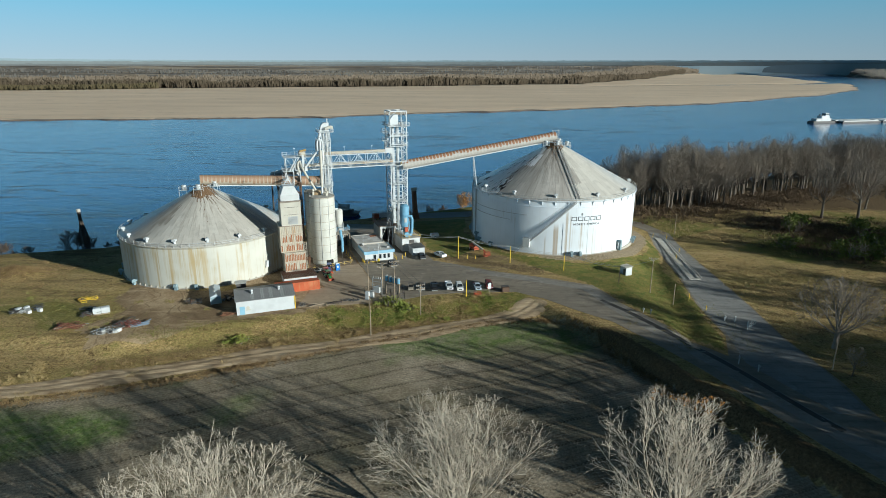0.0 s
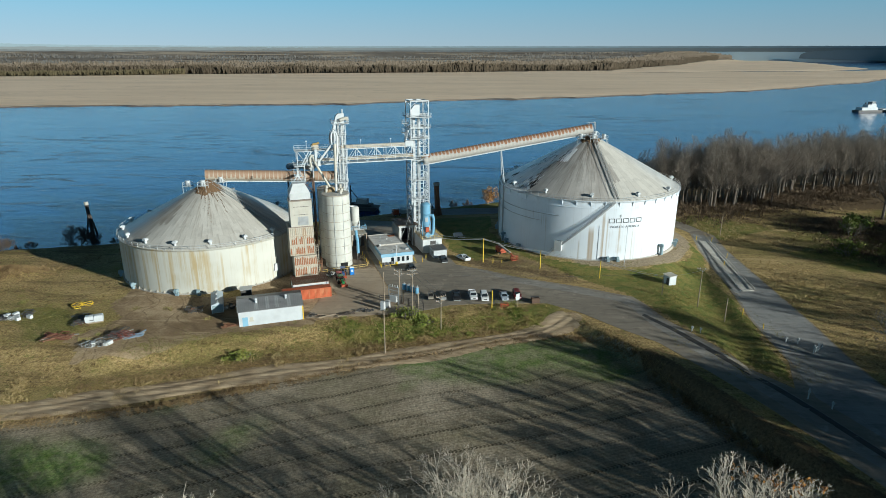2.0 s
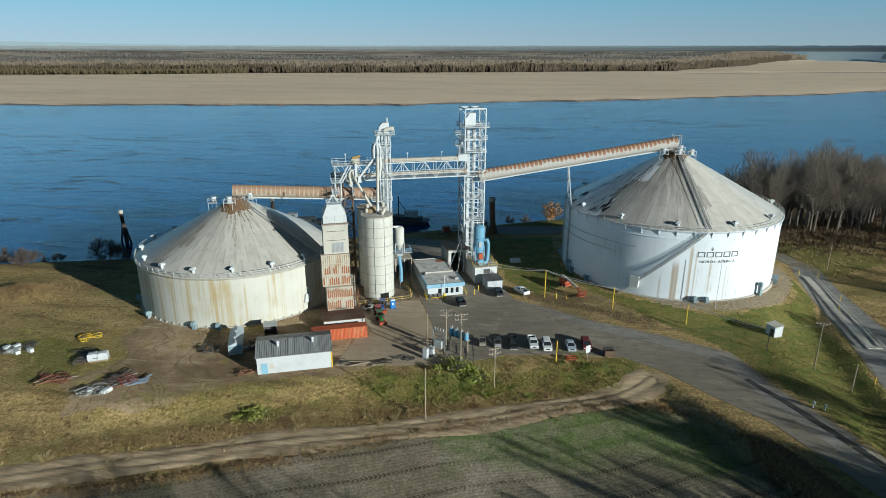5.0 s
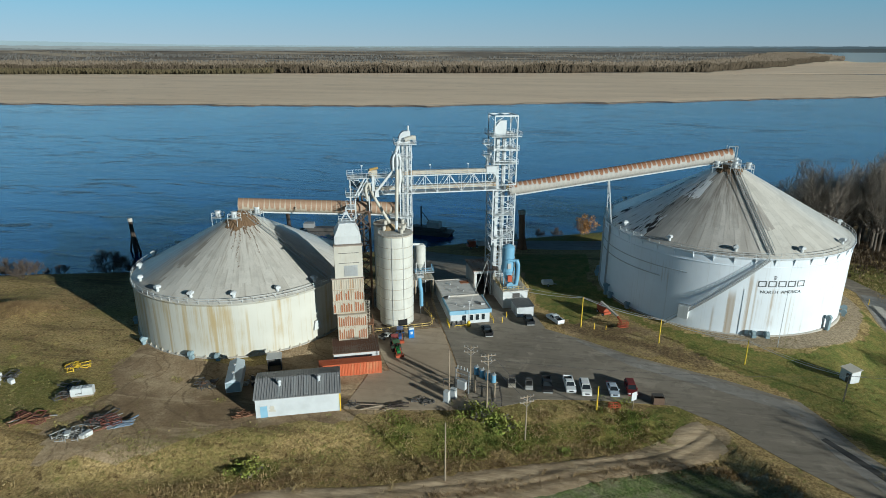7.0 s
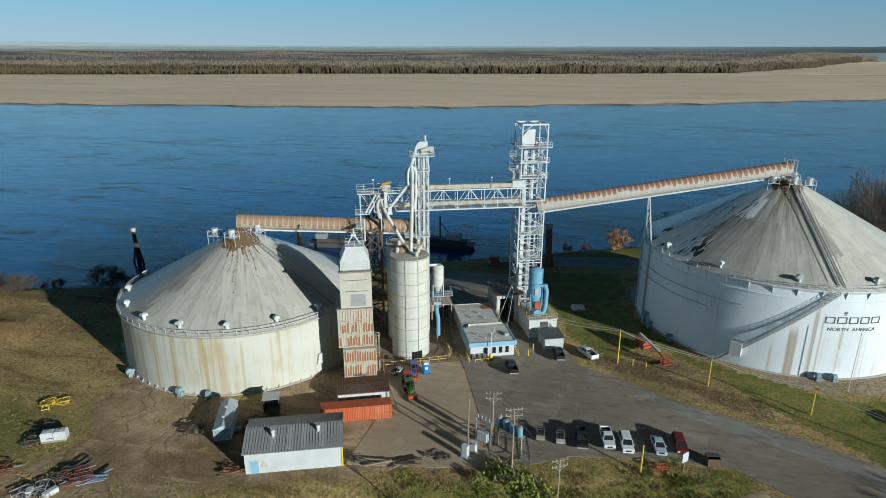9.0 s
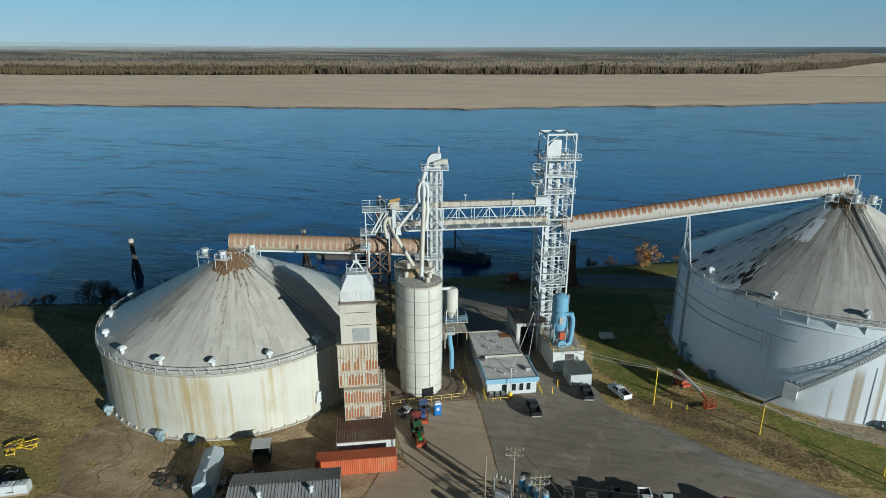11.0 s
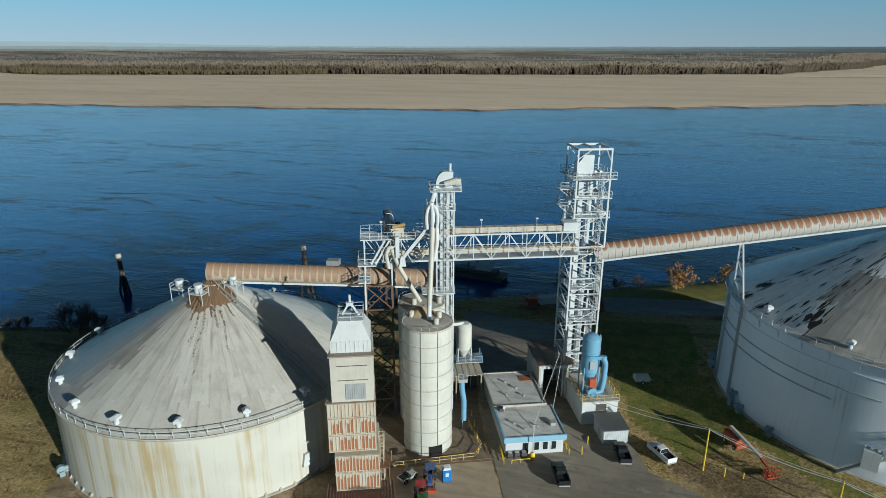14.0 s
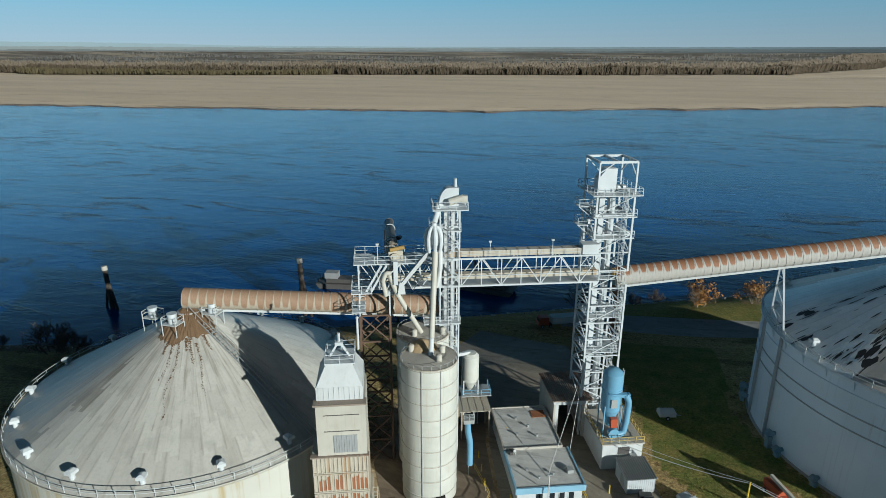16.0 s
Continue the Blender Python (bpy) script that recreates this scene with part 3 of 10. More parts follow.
# ---- building tools ----
class Geo:
    """Collects corners and faces for one mesh."""

    def __init__(self):
        self.v, self.f = [], []

    def add(self, vs, fs):
        b = len(self.v)
        self.v += [tuple(p) for p in vs]
        self.f += [tuple(i + b for i in q) for q in fs]
        return self

    def box(self, x0, x1, y0, y1, z0, z1):
        vs = [(x, y, z) for z in (z0, z1) for x, y in ((x0, y0), (x1, y0), (x1, y1), (x0, y1))]
        return self.add(vs, [(3, 2, 1, 0), (4, 5, 6, 7), (0, 1, 5, 4), (1, 2, 6, 5), (2, 3, 7, 6), (3, 0, 4, 7)])

    def frustum(self, a, za, b, zb):
        """Between two rectangles (x0, x1, y0, y1) at two heights."""
        vs = [(x, y, z) for (x0, x1, y0, y1), z in ((a, za), (b, zb)) for x, y in ((x0, y0), (x1, y0), (x1, y1), (x0, y1))]
        return self.add(vs, [(3, 2, 1, 0), (4, 5, 6, 7), (0, 1, 5, 4), (1, 2, 6, 5), (2, 3, 7, 6), (3, 0, 4, 7)])

    def tube(self, p, q, r, r2=None, n=8, caps=True):
        p, q = Vector(p), Vector(q)
        r2 = r if r2 is None else r2
        d = (q - p).normalized()
        a = d.cross(Vector((0, 0, 1)) if abs(d.z) < 0.95 else Vector((1, 0, 0))).normalized()
        b = d.cross(a)
        vs = []
        for c, s in ((p, r), (q, r2)):
            vs += [c + a * (s * math.cos(2 * math.pi * i / n)) + b * (s * math.sin(2 * math.pi * i / n)) for i in range(n)]
        fs = [(i, i + n, (i + 1) % n + n, (i + 1) % n) for i in range(n)]
        if caps:
            fs += [tuple(range(n)), tuple(range(2 * n - 1, n - 1, -1))]
        return self.add(vs, fs)

    def beam(self, p, q, w, h=None):
        p, q = Vector(p), Vector(q)
        h = w if h is None else h
        d = (q - p).normalized()
        a = d.cross(Vector((0, 0, 1)) if abs(d.z) < 0.95 else Vector((1, 0, 0))).normalized()
        b = a.cross(d)
        vs = [c + a * (w / 2 * i) + b * (h / 2 * j) for c in (p, q) for i, j in ((-1, -1), (1, -1), (1, 1), (-1, 1))]
        return self.add(vs, [(0, 1, 2, 3), (7, 6, 5, 4), (0, 4, 5, 1), (1, 5, 6, 2), (2, 6, 7, 3), (3, 7, 4, 0)])

    def lathe(self, profile, n=32, cx=0.0, cy=0.0, a0=0.0, a1=2 * math.pi, close=True):
        """Turns a list of (radius, height) round an upright axis."""
        full = abs(a1 - a0 - 2 * math.pi) < 1e-6
        m = n if full else n + 1
        vs = [(cx + r * math.cos(a0 + (a1 - a0) * i / n), cy + r * math.sin(a0 + (a1 - a0) * i / n), z) for r, z in profile for i in range(m)]
        fs = []
        for j in range(len(profile) - 1):
            for i in range(n):
                k = (i + 1) % m
                fs.append((j * m + i, j * m + k, (j + 1) * m + k, (j + 1) * m + i))
        return self.add(vs, fs)

    def ball(self, c, r, n=8, squash=1.0):
        prof = [(max(0.001, r * math.sin(math.pi * j / 6)), c[2] - r * squash * math.cos(math.pi * j / 6)) for j in range(7)]
        return self.lathe(prof, n, c[0], c[1])

    def pipe(self, pts, r, n=5, caps=True):
        """One closed tube along a line of points."""
        pts = [Vector(p) for p in pts]
        base, last = len(self.v), None
        for i, p in enumerate(pts):
            d = (pts[min(i + 1, len(pts) - 1)] - pts[max(i - 1, 0)]).normalized()
            ref = last if last is not None else (Vector((0, 0, 1)) if abs(d.z) < 0.95 else Vector((1, 0, 0)))
            a = d.cross(ref)
            a = a.normalized() if a.length > 1e-4 else d.orthogonal().normalized()
            b = d.cross(a)
            last = a.cross(d)
            self.v += [tuple(p + a * (r * math.cos(2 * math.pi * k / n)) + b * (r * math.sin(2 * math.pi * k / n))) for k in range(n)]
        for i in range(len(pts) - 1):
            self.f += [(base + i * n + k, base + (i + 1) * n + k, base + (i + 1) * n + (k + 1) % n, base + i * n + (k + 1) % n) for k in range(n)]
        if caps:
            e = base + (len(pts) - 1) * n
            self.f += [tuple(range(base, base + n)), tuple(range(e + n - 1, e - 1, -1))]
        return self

    def bent(self, pts, r, n=8):
        """A pipe with rounded bends."""
        pts = [Vector(p) for p in pts]
        out = [pts[0]]
        for a, p, b in zip(pts, pts[1:], pts[2:]):
            k = min(2.2 * r, 0.4 * (p - a).length, 0.4 * (b - p).length)
            s, e = p + (a - p).normalized() * k, p + (b - p).normalized() * k
            out += [s.lerp(p, t).lerp(p.lerp(e, t), t) for t in (0.0, 0.33, 0.67, 1.0)]
        return self.pipe(out + [pts[-1]], r, n)

    def ribs(self, x0, x1, y0, z0, y1, z1, count, w=0.06, h=0.05, axis="x"):
        """Standing ribs on a roof slope from (y0, z0) to (y1, z1)."""
        for i in range(count + 1):
            x = x0 + (x1 - x0) * i / count
            self.beam((x, y0, z0 + h / 2), (x, y1, z1 + h / 2), w, h)
        return self

    def mesh(self, name, material, smooth=False):
        me = bpy.data.meshes.new(name)
        me.from_pydata(self.v, [], self.f)
        me.materials.append(material)
        if smooth:
            me.polygons.foreach_set("use_smooth", [True] * len(me.polygons))
            me.set_sharp_from_angle(angle=radians(40))
        me.update()
        return me


def thing(name, x, y, z, turn=0.0, label="", category="", group="", kind="", tilt=(0, 0)):
    ob = new(name)
    ob.empty_display_size = 0.3
    ob.matrix_basis = pose(x, y, z, tilt[0], tilt[1], turn)
    return tagged(ob, label, category, group, kind)


def part(name, geo, material, parent, label="", smooth=False, at=None):
    ob = new(name, geo if isinstance(geo, bpy.types.Mesh) else geo.mesh(name, material, smooth))
    ob.parent = parent
    if at is not None:
        ob.matrix_basis = at
    return tagged(ob, label)


def whole(name, geo, material, x=0.0, y=0.0, z=0.0, turn=0.0, label="", category="", group="", kind="", smooth=False):
    """A thing that is one mesh."""
    ob = new(name, geo.mesh(name, material, smooth))
    ob.matrix_basis = pose(x, y, z, 0, 0, turn)
    return tagged(ob, label, category, group, kind)


GRID = 21.0            # the works stand on a grid turned by this angle
GC, GS = math.cos(radians(GRID)), math.sin(radians(GRID))


def site(u, v):
    """World place of a point on the works' own grid."""
    return u * GC - v * GS, u * GS + v * GC


def on_site(name, u, v, z, label="", category="", group="", kind="", turn=0.0):
    x, y = site(u, v)
    return thing(name, x, y, z, GRID + turn, label, category, group, kind)


def smooth01(t):
    t = np.clip(t, 0, 1)
    return t * t * (3 - 2 * t)


def inside(px, py, poly):
    """Even-odd test for arrays of points."""
    hit = np.zeros(np.shape(px), bool)
    for (x0, y0), (x1, y1) in zip(poly, poly[1:] + poly[:1]):
        if y0 != y1:
            c = (py > min(y0, y1)) & (py <= max(y0, y1)) & (px < (x1 - x0) * (py - y0) / (y1 - y0) + x0)
            hit ^= c
    return hit


def far_from(px, py, line):
    """Distance to a line of points."""
    best = np.full(np.shape(px), 1e9)
    for (x0, y0), (x1, y1) in zip(line, line[1:]):
        dx, dy = x1 - x0, y1 - y0
        t = np.clip(((px - x0) * dx + (py - y0) * dy) / (dx * dx + dy * dy), 0, 1)
        best = np.minimum(best, np.hypot(px - x0 - t * dx, py - y0 - t * dy))
    return best


def waver(x, y, s, seed=0):
    """Cheap smooth unevenness, about -1 to 1."""
    a = np.sin(x * s + 1.7 * np.sin(y * s * 0.73 + seed)) + np.sin(y * s * 1.31 + 1.3 * np.sin(x * s * 0.57 + 2 * seed))
    b = np.sin(x * s * 2.3 + y * s * 1.9 + seed) + np.sin(y * s * 3.1 - x * s * 1.1 + 3 * seed)
    return a * 0.33 + b * 0.17

# ---- the land: yard, field, banks, river bed, sandbar and far shore ----
WATER_Z = -9.0
YARD_EDGE = [(-400, 150), (-140, 139), (-95, 130), (-75, 127), (-51, 136), (-36, 142), (-20, 145.5), (-10, 150), (5, 152.5), (17, 154), (25, 151),
             (34, 139), (43, 124), (50, 108), (58, 90), (66, 72), (80, 44), (200, -200)]
TRACK = [(-190, 72), (-120, 93), (-87, 106.5), (-64, 114), (-43, 121.5), (-20, 129.5), (2, 138), (14, 143), (25, 149)]
FIELD = [(-400, -60), (-400, 40), (-130, 84), (-84, 102), (-55, 111), (-18, 128.5), (2, 136.5), (15, 141.5), (24, 142.5), (31, 139.5), (36, 132),
         (44, 113), (50, 99), (60, 77), (72, 50), (110, -60)]


def shore_v(u):
    return np.interp(u, [-900, -120, -40, 40, 110, 200, 420, 900, 2500], [300, 266, 257, 266, 272, 278, 300, 380, 700])


# far shore: the edge of the sandbar, by x
SAND_X = [-4600, -2000, -900, -667, -430, -238, 52, 330, 600, 900, 1130, 1298, 1450, 1546, 1640, 1860, 2100]
SAND_Y = [200, 420, 690, 756, 790, 815, 914, 1050, 1215, 1480, 1720, 1961, 2200, 2410, 2790, 3380, 4271]
WOOD_X = [-4600, -1386, -600, 0, 476, 620, 800, 1030, 1250, 1600, 2039]
WOOD_Y = [900, 1560, 1790, 1960, 2160, 2400, 2680, 3100, 3500, 4100, 4740]

ISLE_X = [1950, 2117, 2450, 2681, 3000]        # its shore, at five distances


def land_z(x, y):
    x, y = np.asarray(x, float), np.asarray(y, float)
    u, v = x * GC + y * GS, -x * GS + y * GC
    # low field south of the yard's edge
    ye = np.interp(x, [p[0] for p in YARD_EDGE], [p[1] for p in YARD_EDGE])
    z = -(2.0 + 0.9 * smooth01((x - 22) / 18.0)) * smooth01((ye - y) / 7.0)
    # a grassy swale below the raised road
    s = x - np.interp(y, [118, 126, 140, 160, 178, 192], [56.5, 57.5, 60, 62.5, 66, 69.5])
    side = np.where(s > 0, smooth01((5.6 - s) / 5.6), smooth01(1 + s / np.interp(y, [122, 140, 160], [3.0, 6.0, 13.0])))
    z = z - 1.25 * side * smooth01((y - 119) / 14.0) * smooth01((194 - y) / 14.0)
    z = z - 1.3 * smooth01((x - 52) / 20.0) * smooth01((y - 60) / 40.0)
    # falls to the river
    left = smooth01((40 - u) / 60.0)
    top = np.where(left > 0.5, 222.0, 215.0)
    z = z - 2.6 * smooth01((v - top) / 22.0) * (1 - left)
    z = z - 2.2 * smooth01((v - 196) / 40.0) * left
    sv = shore_v(u)
    fall = smooth01((v - (sv - 26)) / 40.0)
    z = z * (1 - fall) + (-13.5) * fall
    # sandbar and the far land
    sx = np.interp(x, SAND_X, SAND_Y) + 14 * waver(x, x * 0.2, 0.021, 1.0) + 6 * waver(x, x * 0.1, 0.08, 4.0)
    rise = smooth01((y - (sx - 30)) / 60.0) * smooth01((np.interp(y, [1700, 1961, 2200, 2410, 2787, 3376, 4271, 4755], [1330, 1345, 1490, 1570, 1660, 1880, 2120, 2080]) - x) / 60.0)
    wy = np.interp(x, WOOD_X, WOOD_Y)
    sandz = -7.4 + 2.0 * smooth01((y - sx) / 500.0)
    # a narrow back channel between the bar and the woods, to the right
    chan = np.exp(-((y - np.interp(x, [420, 560, 940, 1250, 1500, 1700], [1995, 2040, 2175, 2240, 2440, 2620])) / 40.0) ** 2) * smooth01((x - 300) / 260.0)
    far = sandz + (-3.5 - sandz) * smooth01((y - wy) / 60.0) - 4.6 * chan
    z = np.where(y > 500, -13.5 + (far + 13.5) * rise, z)
    # wooded land beyond the bend, far to the right
    isle = smooth01((x - np.interp(y, [2500, 3020, 3850, 4318, 5000], ISLE_X)) / 60.0) * smooth01((y - 2600) / 200.0)
    gap = (x > 0.424 * y)
    z = np.where(y > 2300, np.maximum(z, -13.5 + (10.0 + 34.0 * smooth01((np.hypot(x, y) - 3700) / 1200.0)) * isle), z)
    # the plain beyond rises slowly to the skyline
    away = np.hypot(x, y)
    z = z + smooth01((0.424 * y - x) / 420.0) * np.where(((z > -9.5) | (away > 4250)) & ~gap, 46.0 * np.clip((away - 2700) / 1950.0, 0, 1.2) ** 2 + np.where(away > 4250, np.clip(-3.5 - z, 0, 20), 0), 0)
    z = z + np.where((y > 500) & (away > 2200) & (z > -7), 2.0 * waver(x, y, 0.011, 2.0) + 1.2 * waver(x, y, 0.04, 6.0), 0)
    # raised pads under the two great bins
    z = z + 1.1 * smooth01((43 - np.hypot(x - 39.3, y - 215.2)) / 13.0) + 0.6 * smooth01((34 - np.hypot(x + 72.7, y - 181.6)) / 9.0)
    # a low mound overgrown with straw
    z = z + 2.0 * np.exp(-(((x + 128) / 7.5) ** 2 + ((y - 172) / 4.0) ** 2))
    # hand-wide unevenness
    near = smooth01((420 - np.hypot(x, y - 150)) / 150.0)
    z = z + near * (0.12 * waver(x, y, 0.33, 2.0) + 0.08 * waver(x, y, 1.1, 5.0)) * (0.3 + 0.7 * np.maximum(smooth01((ye - y + 6) / 12.0), smooth01((-80 - x) / 8.0)))
    return z


def height(x, y):
    return float(land_z(np.array([x]), np.array([y]))[0])


def spread(lo, hi, step, reach_lo, reach_hi, grow=1.12, most=28.0):
    mid = list(np.arange(lo, hi + 0.01, step))
    out, s, p = [], step, hi
    while p < reach_hi:
        s = min(s * grow, most)
        p += s
        out.append(p)
    back, s, p = [], step, lo
    while p > reach_lo:
        s = min(s * grow, most)
        p -= s
        back.append(p)
    return np.array(back[::-1] + mid + out)


def build_land():
    gx = spread(-140, 110, 1.15, -4500, 4500, 1.12, 44.0)
    gy = spread(60, 225, 1.15, -600, 4700, 1.1, 30.0)
    X, Y = np.meshgrid(gx, gy)
    Z = land_z(X, Y)
    nx, ny = len(gx), len(gy)
    me = bpy.data.meshes.new("ground")
    co = np.stack([X, Y, Z], -1).reshape(-1, 3)
    i = np.arange(nx * ny).reshape(ny, nx)
    quads = np.stack([i[:-1, :-1], i[:-1, 1:], i[1:, 1:], i[1:, :-1]], -1).reshape(-1, 4)
    me.from_pydata(co.tolist(), [], quads.tolist())
    me.polygons.foreach_set("use_smooth", [True] * len(me.polygons))
    u, v = X * GC + Y * GS, -X * GS + Y * GC
    wob = waver(X, Y, 0.12, 3.0)
    fld = inside(X + 1.2 * wob, Y + 1.2 * wob, FIELD).astype(float)
    track = far_from(X, Y, TRACK)
    dirt = smooth01((3.6 + 0.8 * wob - track) / 2.0)
    # worn ground round the left bin, the junk heap and the track behind it
    worn = [(-86, 166), (-60, 156), (-36, 160), (-34, 143), (-52, 138), (-66, 128), (-80, 124), (-86, 132), (-82, 142), (-86, 152)]
    dirt = np.maximum(dirt, 1.05 * inside(X + 4 * wob, Y + 4 * wob, worn))
    dirt = np.maximum(dirt, 0.8 * inside(X, Y, [(-60, 165), (-40, 235), (-18, 240), (-11, 190), (-14, 150), (-50, 140)]))
    ring = np.hypot(X - 39.3, Y - 215.2)
    gravel = smooth01((34.6 + 1.0 * wob - ring) / 1.6) * smooth01((X - 24) / 14.0)
    dirt = np.maximum(dirt, 0.5 * inside(X + 2 * wob, Y, [(0, 186), (16, 192), (26, 180), (18, 174), (4, 180)]))
    grass = [(-16, 245), (-5, 198), (3, 188), (12, 196), (26, 180), (42, 165), (48, 148), (62, 122), (66, 132), (69, 172), (72, 200), (74, 212), (66, 192), (50, 181), (40, 180), (20, 190), (8, 215), (9, 245)]
    green = (0.74 + 0.12 * smooth01((X - 26) / 10.0)) * inside(X + 1.5 * wob, Y, grass)
    verge = smooth01((5.5 + 2.5 * wob - far_from(X, Y, [(3, 188), (16, 181), (28, 175)])) / 4.0)
    dirt = np.maximum(dirt, 0.42 * verge)
    green = np.maximum(green, 0.62 * inside(X, Y, [(-16, 256), (60, 256), (74, 240), (90, 252), (110, 232), (86, 215), (80, 235), (60, 250), (40, 262), (20, 285), (-10, 285)]))
    # new growth along the field's head and foot
    strip = smooth01((12 + 5 * wob - far_from(X, Y, [(-5, 130), (16, 136), (28, 134)])) / 6.0)
    green = np.maximum(green, 0.85 * strip * fld)
    for much, wide, line in ((1.0, 10, [(-84, 92), (-73, 93), (-62, 95)]), (0.8, 4, [(-62, 106), (-54, 109)]), (0.6, 5, [(-41, 98), (-37, 107)]), (0.75, 5, [(-12, 119), (-6, 128)])):
        green = np.maximum(green, much * smooth01((wide + 4 * wob - far_from(X, Y, line)) / 6.0) * fld)
    green = np.maximum(green, 0.62 * smooth01((4 - far_from(X, Y, [(-49, 129), (-45, 130)])) / 2.0))
    green = np.maximum(green, 0.7 * smooth01((7 + 4 * wob - far_from(X, Y, [(-24, 141), (-8, 146), (8, 149), (18, 151.5)])) / 6.0))
    green = np.maximum(green, 0.56 * smooth01((9 + 7 * wob - far_from(X, Y, [(-116, 146), (-100, 146), (-90, 138)])) / 8.0))
    green = np.maximum(green, 0.55 * smooth01((16 + 8 * wob - far_from(X, Y, [(96, 238), (120, 222)])) / 12.0))
    green = np.maximum(green, 0.7 * smooth01((26 + 12 * wob - far_from(X, Y, [(128, 200), (165, 235)])) / 16.0))
    # rough brush: the ditch by the field, the river banks, the wood's floor
    brush = 0.8 * smooth01((2.4 + wob - far_from(X, Y, FIELD[3:13])) / 2.0)
    # along the road verge this dark brush colour stands in for deep shade
    brush = np.maximum(brush, 0.85 * smooth01((3.6 + wob - far_from(X, Y, [(37, 131), (43, 121), (51, 105), (58.5, 88), (69, 64), (80, 40)])) / 2.0))
    brush = np.maximum(brush, 0.56 * verge)
    brush = np.maximum(brush, 0.75 * smooth01((v - (shore_v(u) - 22)) / 8.0) * (Y < 500) * (u < 40))
    brush = np.maximum(brush, 0.8 * smooth01((X - 84) / 10.0) * smooth01((Y - 252 + 0.25 * (X - 90) * 0) / 14.0))
    brush = np.maximum(brush, 0.62 * smooth01((waver(X, Y, 0.05, 7.0) - 0.1) / 0.3) * (X > 112))
    # shade of the eastern trees, put into the ground as dark brush
    hollow = [(122, 238), (150, 250), (190, 244), (200, 222), (160, 190), (128, 182), (114, 196), (118, 212)]
    brush = np.maximum(brush, 0.95 * inside(X + 5 * wob, Y + 5 * wob, hollow))
    sand = ((Y > 500) & (Z > -11.5) & (Y < np.interp(X, WOOD_X, WOOD_Y))).astype(float)
    wood = ((Y > np.interp(X, WOOD_X, WOOD_Y) - 4) & (Y > 500) | (Y > 2600) & (X > np.interp(Y, [2500, 3020, 3850, 4318, 5000], ISLE_X) - 10)).astype(float)
    for name, four in (("zone_a", (dirt, green, fld, sand)), ("zone_b", (gravel, brush, 0 * X, wood))):
        att = me.color_attributes.new(name, "FLOAT_COLOR", "POINT")
        att.data.foreach_set("color", np.stack(four, -1).reshape(-1).astype(np.float32))
    me.materials.append(GROUND)
    tagged(new("ground", me), "dry winter grass, tilled field, bare dirt and river sand", "ground", kind="structure")


def slab(name, poly, material, lift, label, category="road", kind="structure", step=2.0):
    """A paved sheet over the ground, cut to an outline, with a real edge."""
    bm = bmesh.new()
    verts = []
    n = len(poly)
    for (x0, y0), (x1, y1) in zip(poly, poly[1:] + poly[:1]):
        m = max(1, int(math.hypot(x1 - x0, y1 - y0) / step))
        verts += [bm.verts.new((x0 + (x1 - x0) * i / m, y0 + (y1 - y0) * i / m, 0)) for i in range(m)]
    bm.faces.new(verts)
    xs, ys = [p[0] for p in poly], [p[1] for p in poly]
    for axis, lo, hi in ((0, min(xs), max(xs)), (1, min(ys), max(ys))):
        for c in np.arange(lo + step, hi, step):
            co, no = [0, 0, 0], [0, 0, 0]
            co[axis], no[axis] = c, 1
            bmesh.ops.bisect_plane(bm, geom=bm.verts[:] + bm.edges[:] + bm.faces[:], plane_co=co, plane_no=no)
    z = land_z(np.array([w.co.x for w in bm.verts]), np.array([w.co.y for w in bm.verts]))
    for w, h in zip(bm.verts, z):
        w.co.z = h + lift
    bmesh.ops.recalc_face_normals(bm, faces=bm.faces[:])
    if sum(f.normal.z for f in bm.faces) < 0:
        bmesh.ops.reverse_faces(bm, faces=bm.faces[:])
    edge = [e for e in bm.edges if e.is_boundary]
    out = bmesh.ops.extrude_edge_only(bm, edges=edge)
    for g in out["geom"]:
        if isinstance(g, bmesh.types.BMVert):
            g.co.z -= lift + 0.35
    me = bpy.data.meshes.new(name)
    bm.to_mesh(me)
    bm.free()
    me.materials.append(material)
    return tagged(new(name, me), label, category, kind=kind)


build_land()
river = Geo().add([(-4600, -100, 0), (14000, -100, 0), (14000, 26000, 0), (-4600, 26000, 0)], [(0, 1, 2, 3)])
whole("water", river, WATER, z=WATER_Z, label="wide blue river with wind ripples and slow boils", category="river", kind="structure")

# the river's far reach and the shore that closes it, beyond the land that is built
# its paleness, reflected sky and haze, is put into the paint
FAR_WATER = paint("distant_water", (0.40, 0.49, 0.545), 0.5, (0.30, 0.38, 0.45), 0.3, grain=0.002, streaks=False)


